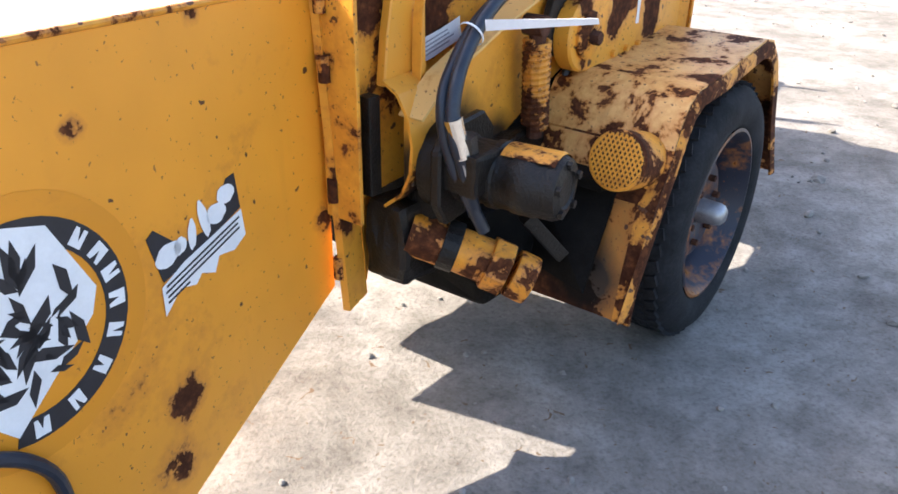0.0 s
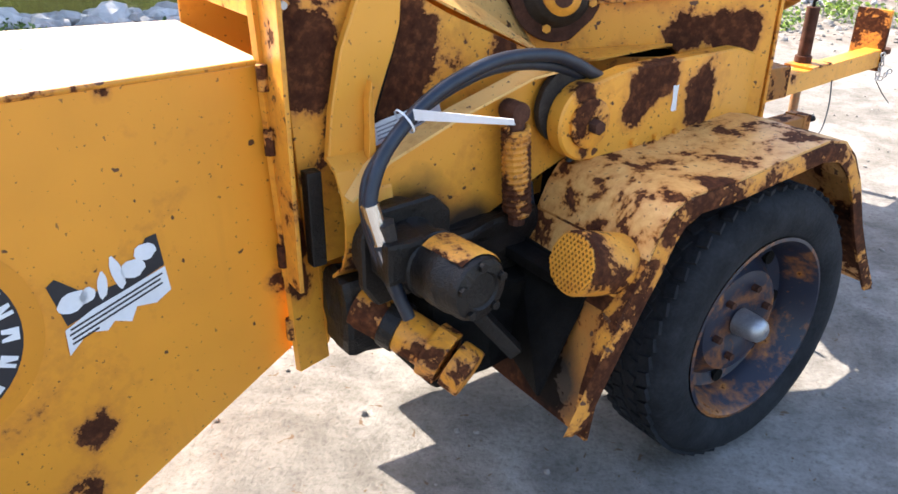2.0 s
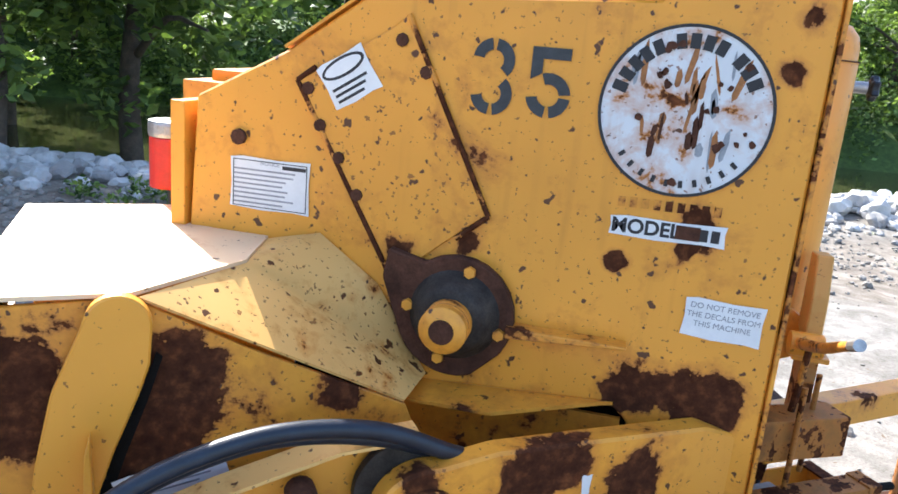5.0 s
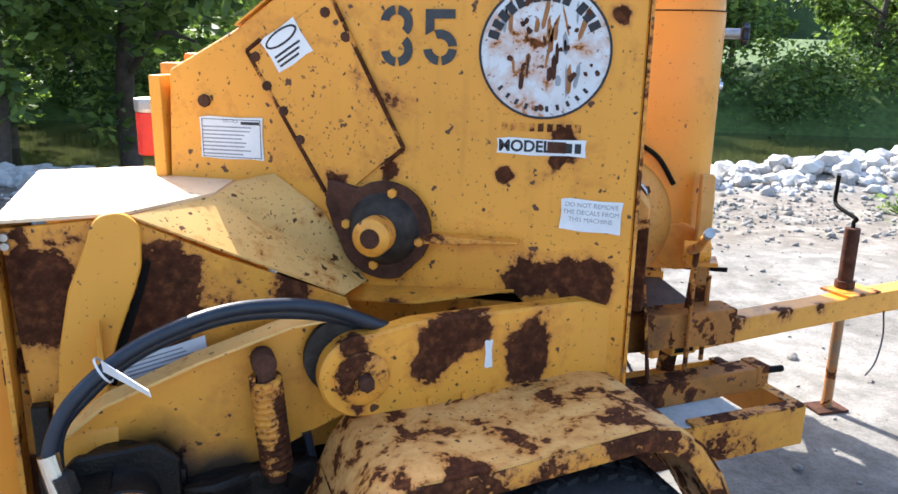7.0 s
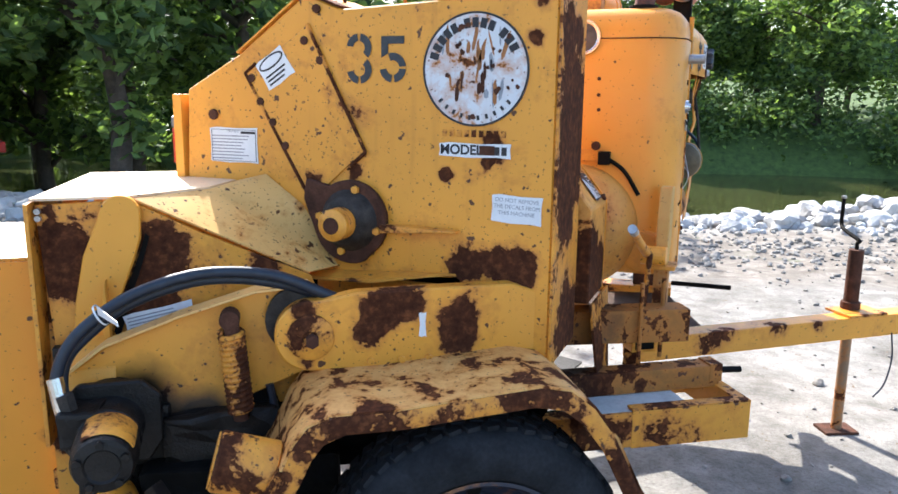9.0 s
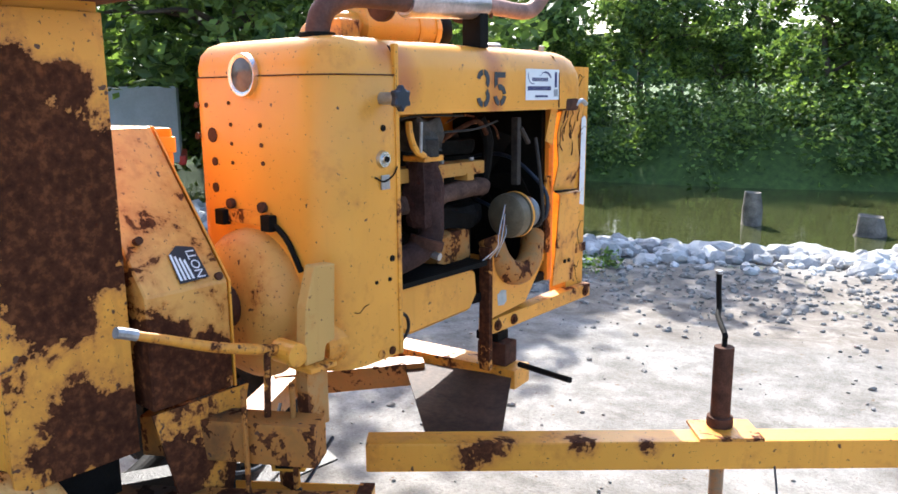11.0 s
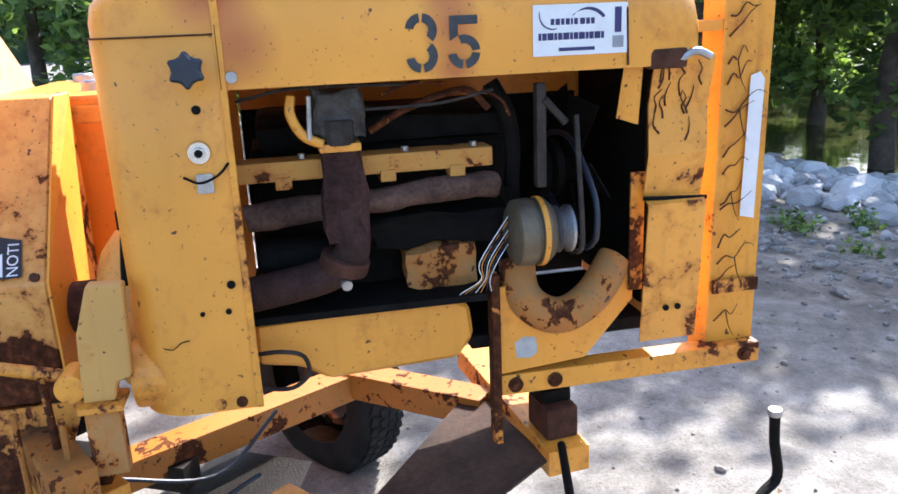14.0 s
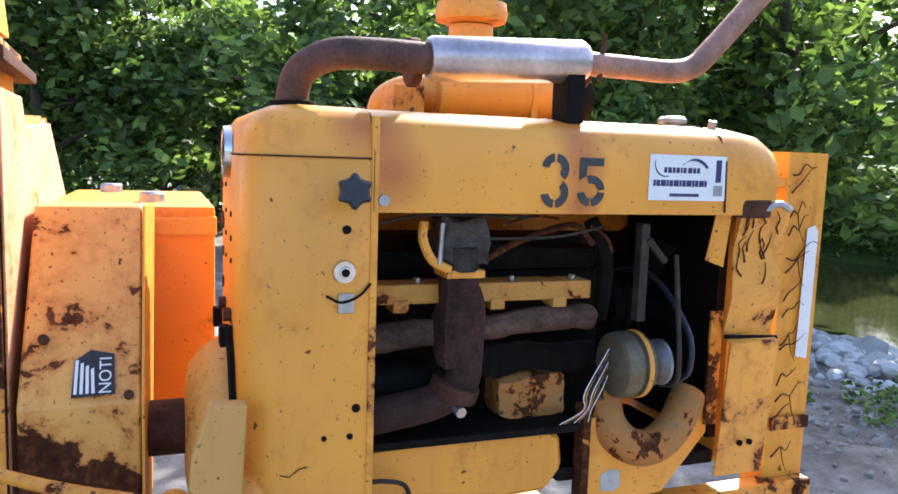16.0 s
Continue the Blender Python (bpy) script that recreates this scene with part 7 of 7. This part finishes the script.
# bell housing, clutch, bracket and lever
bell = part("bell_housing", spin(axes((0.13, 0.81, 1.135), (1, 0, 0), (0, 0, 1)), [(0.0, 0.11), (0.11, 0.11), (0.17, 0.10), (0.215, 0.065), (0.238, 0.03), (0.243, 0.0)], 40), paint("bell_paint", (0.66, 0.32, 0.06), 0.2, 7, 0.6, 0.55, speck=0.04), chipper, "round yellow clutch housing", smooth=40)
part("clutch_shaft", rod((0.13, 0.60, 1.15), (0.13, 0.75, 1.15), 0.07, seg=20, bev=0.006), M_RUST, bell)
part("cowl_foot", rod((0.40, 0.80, 1.05), (0.40, 0.98, 1.05), 0.085, seg=24, bev=0.01), M_COWL, bell)
pt = part("control_post", plate(tx(0.455), [(0.695, 1.065), (0.705, 1.20), (0.742, 1.315), (0.82, 1.31), (0.808, 1.085), (0.775, 1.075), (0.765, 1.03), (0.695, 1.03)], 0.045, 0.004), paint("post_paint", (0.60, 0.33, 0.085), 0.08, 4, 0.3, 0.65), chipper, "dull yellow control post")
part("post_base", block(I4, 0.43, 0.53, 0.685, 0.785, 1.015, 1.03, 0.003), M_WORN, pt)
part("post_leg", block(I4, 0.455, 0.505, 0.692, 0.77, 0.84, 1.015, 0.004), M_DIRTY, pt)
part("post_stub", sheet([(0.44, 0.67, 0.85), (0.44, 0.70, 0.85), (0.42, 0.72, 0.62), (0.42, 0.69, 0.62)], 0.06), M_RUSTY, pt)
lev = part("clutch_lever", hose([(0.44, 0.185, 1.245), (0.44, 0.30, 1.20), (0.44, 0.45, 1.14), (0.435, 0.66, 1.075)], 0.011, 10, 5, None, 0.017), M_FLAKED, chipper, "long rusty clutch lever", smooth=50)
part("lever_tip", hose([(0.44, 0.18, 1.247), (0.44, 0.20, 1.24), (0.44, 0.23, 1.228)], 0.0145, 10, 4), M_STEEL, lev)
part("lever_boss", rod((0.41, 0.67, 1.07), (0.50, 0.67, 1.07), 0.035, seg=18, bev=0.006), M_WORN, lev)
part("lever_link", rod((0.45, 0.60, 1.09), (0.43, 0.60, 0.80), 0.010, seg=8), M_RUSTY, lev)

# ---- muffler, exhaust and air cleaner
M_PIPE = plain("rusty_exhaust", (0.13, 0.06, 0.045), 0.7, 0.3, 0.5, 12, 0.3)
muf = part("muffler", spin(Matrix.Translation((0.41, 1.235, 2.083)) @ Matrix.Rotation(radians(-87), 4, "X"), [(0.0, 0.0), (0.045, 0.0), (0.053, 0.01), (0.053, 0.40), (0.045, 0.415), (0.0, 0.415)], 36), plain("sooty_chrome", (0.59, 0.5, 0.5), 0.35, 0.85, 0.35, 9, 0.15), chipper, "heat-stained silver muffler", smooth=40)
part("muffler_elbow", hose([(0.33, 0.935, 1.93), (0.335, 0.935, 1.99), (0.35, 0.955, 2.045), (0.38, 1.02, 2.08), (0.4, 1.12, 2.085), (0.41, 1.24, 2.083)], 0.037, 18, 6), M_PIPE, muf, "rusted exhaust elbow", smooth=60)
part("elbow_boot", rod((0.33, 0.935, 1.945), (0.33, 0.935, 1.972), 0.055, seg=20, bev=0.004), M_BLACK, muf)
for y in (1.215, 1.635, 1.675):
    part("muffler_clamp", rod((0.32, y, 2.083 + (y - 1.235) * 0.05), (0.32, y + 0.022, 2.083 + (y - 1.213) * 0.05), 0.060, seg=24, bev=0.004), M_RUST, muf)
part("clamp_bolt", rod((0.42, 1.69, 2.06), (0.42, 1.70, 2.175), 0.007, seg=8), M_RUST, muf)
part("muffler_strap", block(I4, 0.37, 0.45, 1.585, 1.635, 1.95, 2.12, 0.005), M_BLACK, muf)
part("tail_pipe", hose([(0.41, 1.64, 2.102), (0.41, 1.78, 2.10), (0.415, 1.90, 2.098), (0.42, 1.97, 2.115), (0.425, 2.03, 2.17), (0.44, 2.20, 2.36), (0.45, 2.34, 2.52)], 0.030, 16, 6), plain("tan_rust_pipe", (0.41, 0.22, 0.16), 0.6, 0.4, 0.4, 14, 0.2), muf, "angled tail pipe", smooth=60)
air = part("air_cleaner", rod((0.02, 1.38, 2.035), (0.02, 1.80, 2.045), 0.085, seg=32, bev=0.012), M_CLEAN, chipper, "yellow canister air cleaner", smooth=40)
part("cleaner_cap", rod((0.02, 1.80, 2.045), (0.02, 1.87, 2.047), 0.082, seg=28, bev=0.02), M_BLACK, air, smooth=40)
part("cleaner_inlet", hose([(0.03, 1.50, 2.08), (0.03, 1.49, 2.13), (0.03, 1.49, 2.20)], 0.05, 18, 4), M_CLEAN, air, smooth=50)
part("cleaner_stack", rod((0.03, 1.49, 2.19), (0.03, 1.49, 2.235), 0.065, seg=24, bev=0.01), M_CLEAN, air)
part("rain_cap", spin(Matrix.Translation((0.03, 1.49, 2.235)), [(0.05, 0.0), (0.10, 0.01), (0.105, 0.03), (0.10, 0.06), (0.05, 0.075), (0.0, 0.078)], 30), M_CLEAN, air, smooth=40)
part("cleaner_elbow", hose([(0.02, 1.40, 2.035), (-0.01, 1.31, 2.03), (-0.06, 1.27, 2.0), (-0.07, 1.27, 1.93)], 0.055, 16, 5), M_SPOT, air, smooth=50)
part("cleaner_bracket", block(I4, -0.03, 0.11, 1.24, 1.33, 1.955, 2.05, 0.006), M_WORN, air)
for y in (1.66, 1.76):
    part("cleaner_band", rod((0.02, y, 2.043), (0.02, y + 0.02, 2.043), 0.09, seg=28, bev=0.003), M_CLEAN, air)
    part("band_leg", block(I4, 0.08, 0.10, y, y + 0.02, 1.955, 2.05, 0.002), M_CLEAN, air)
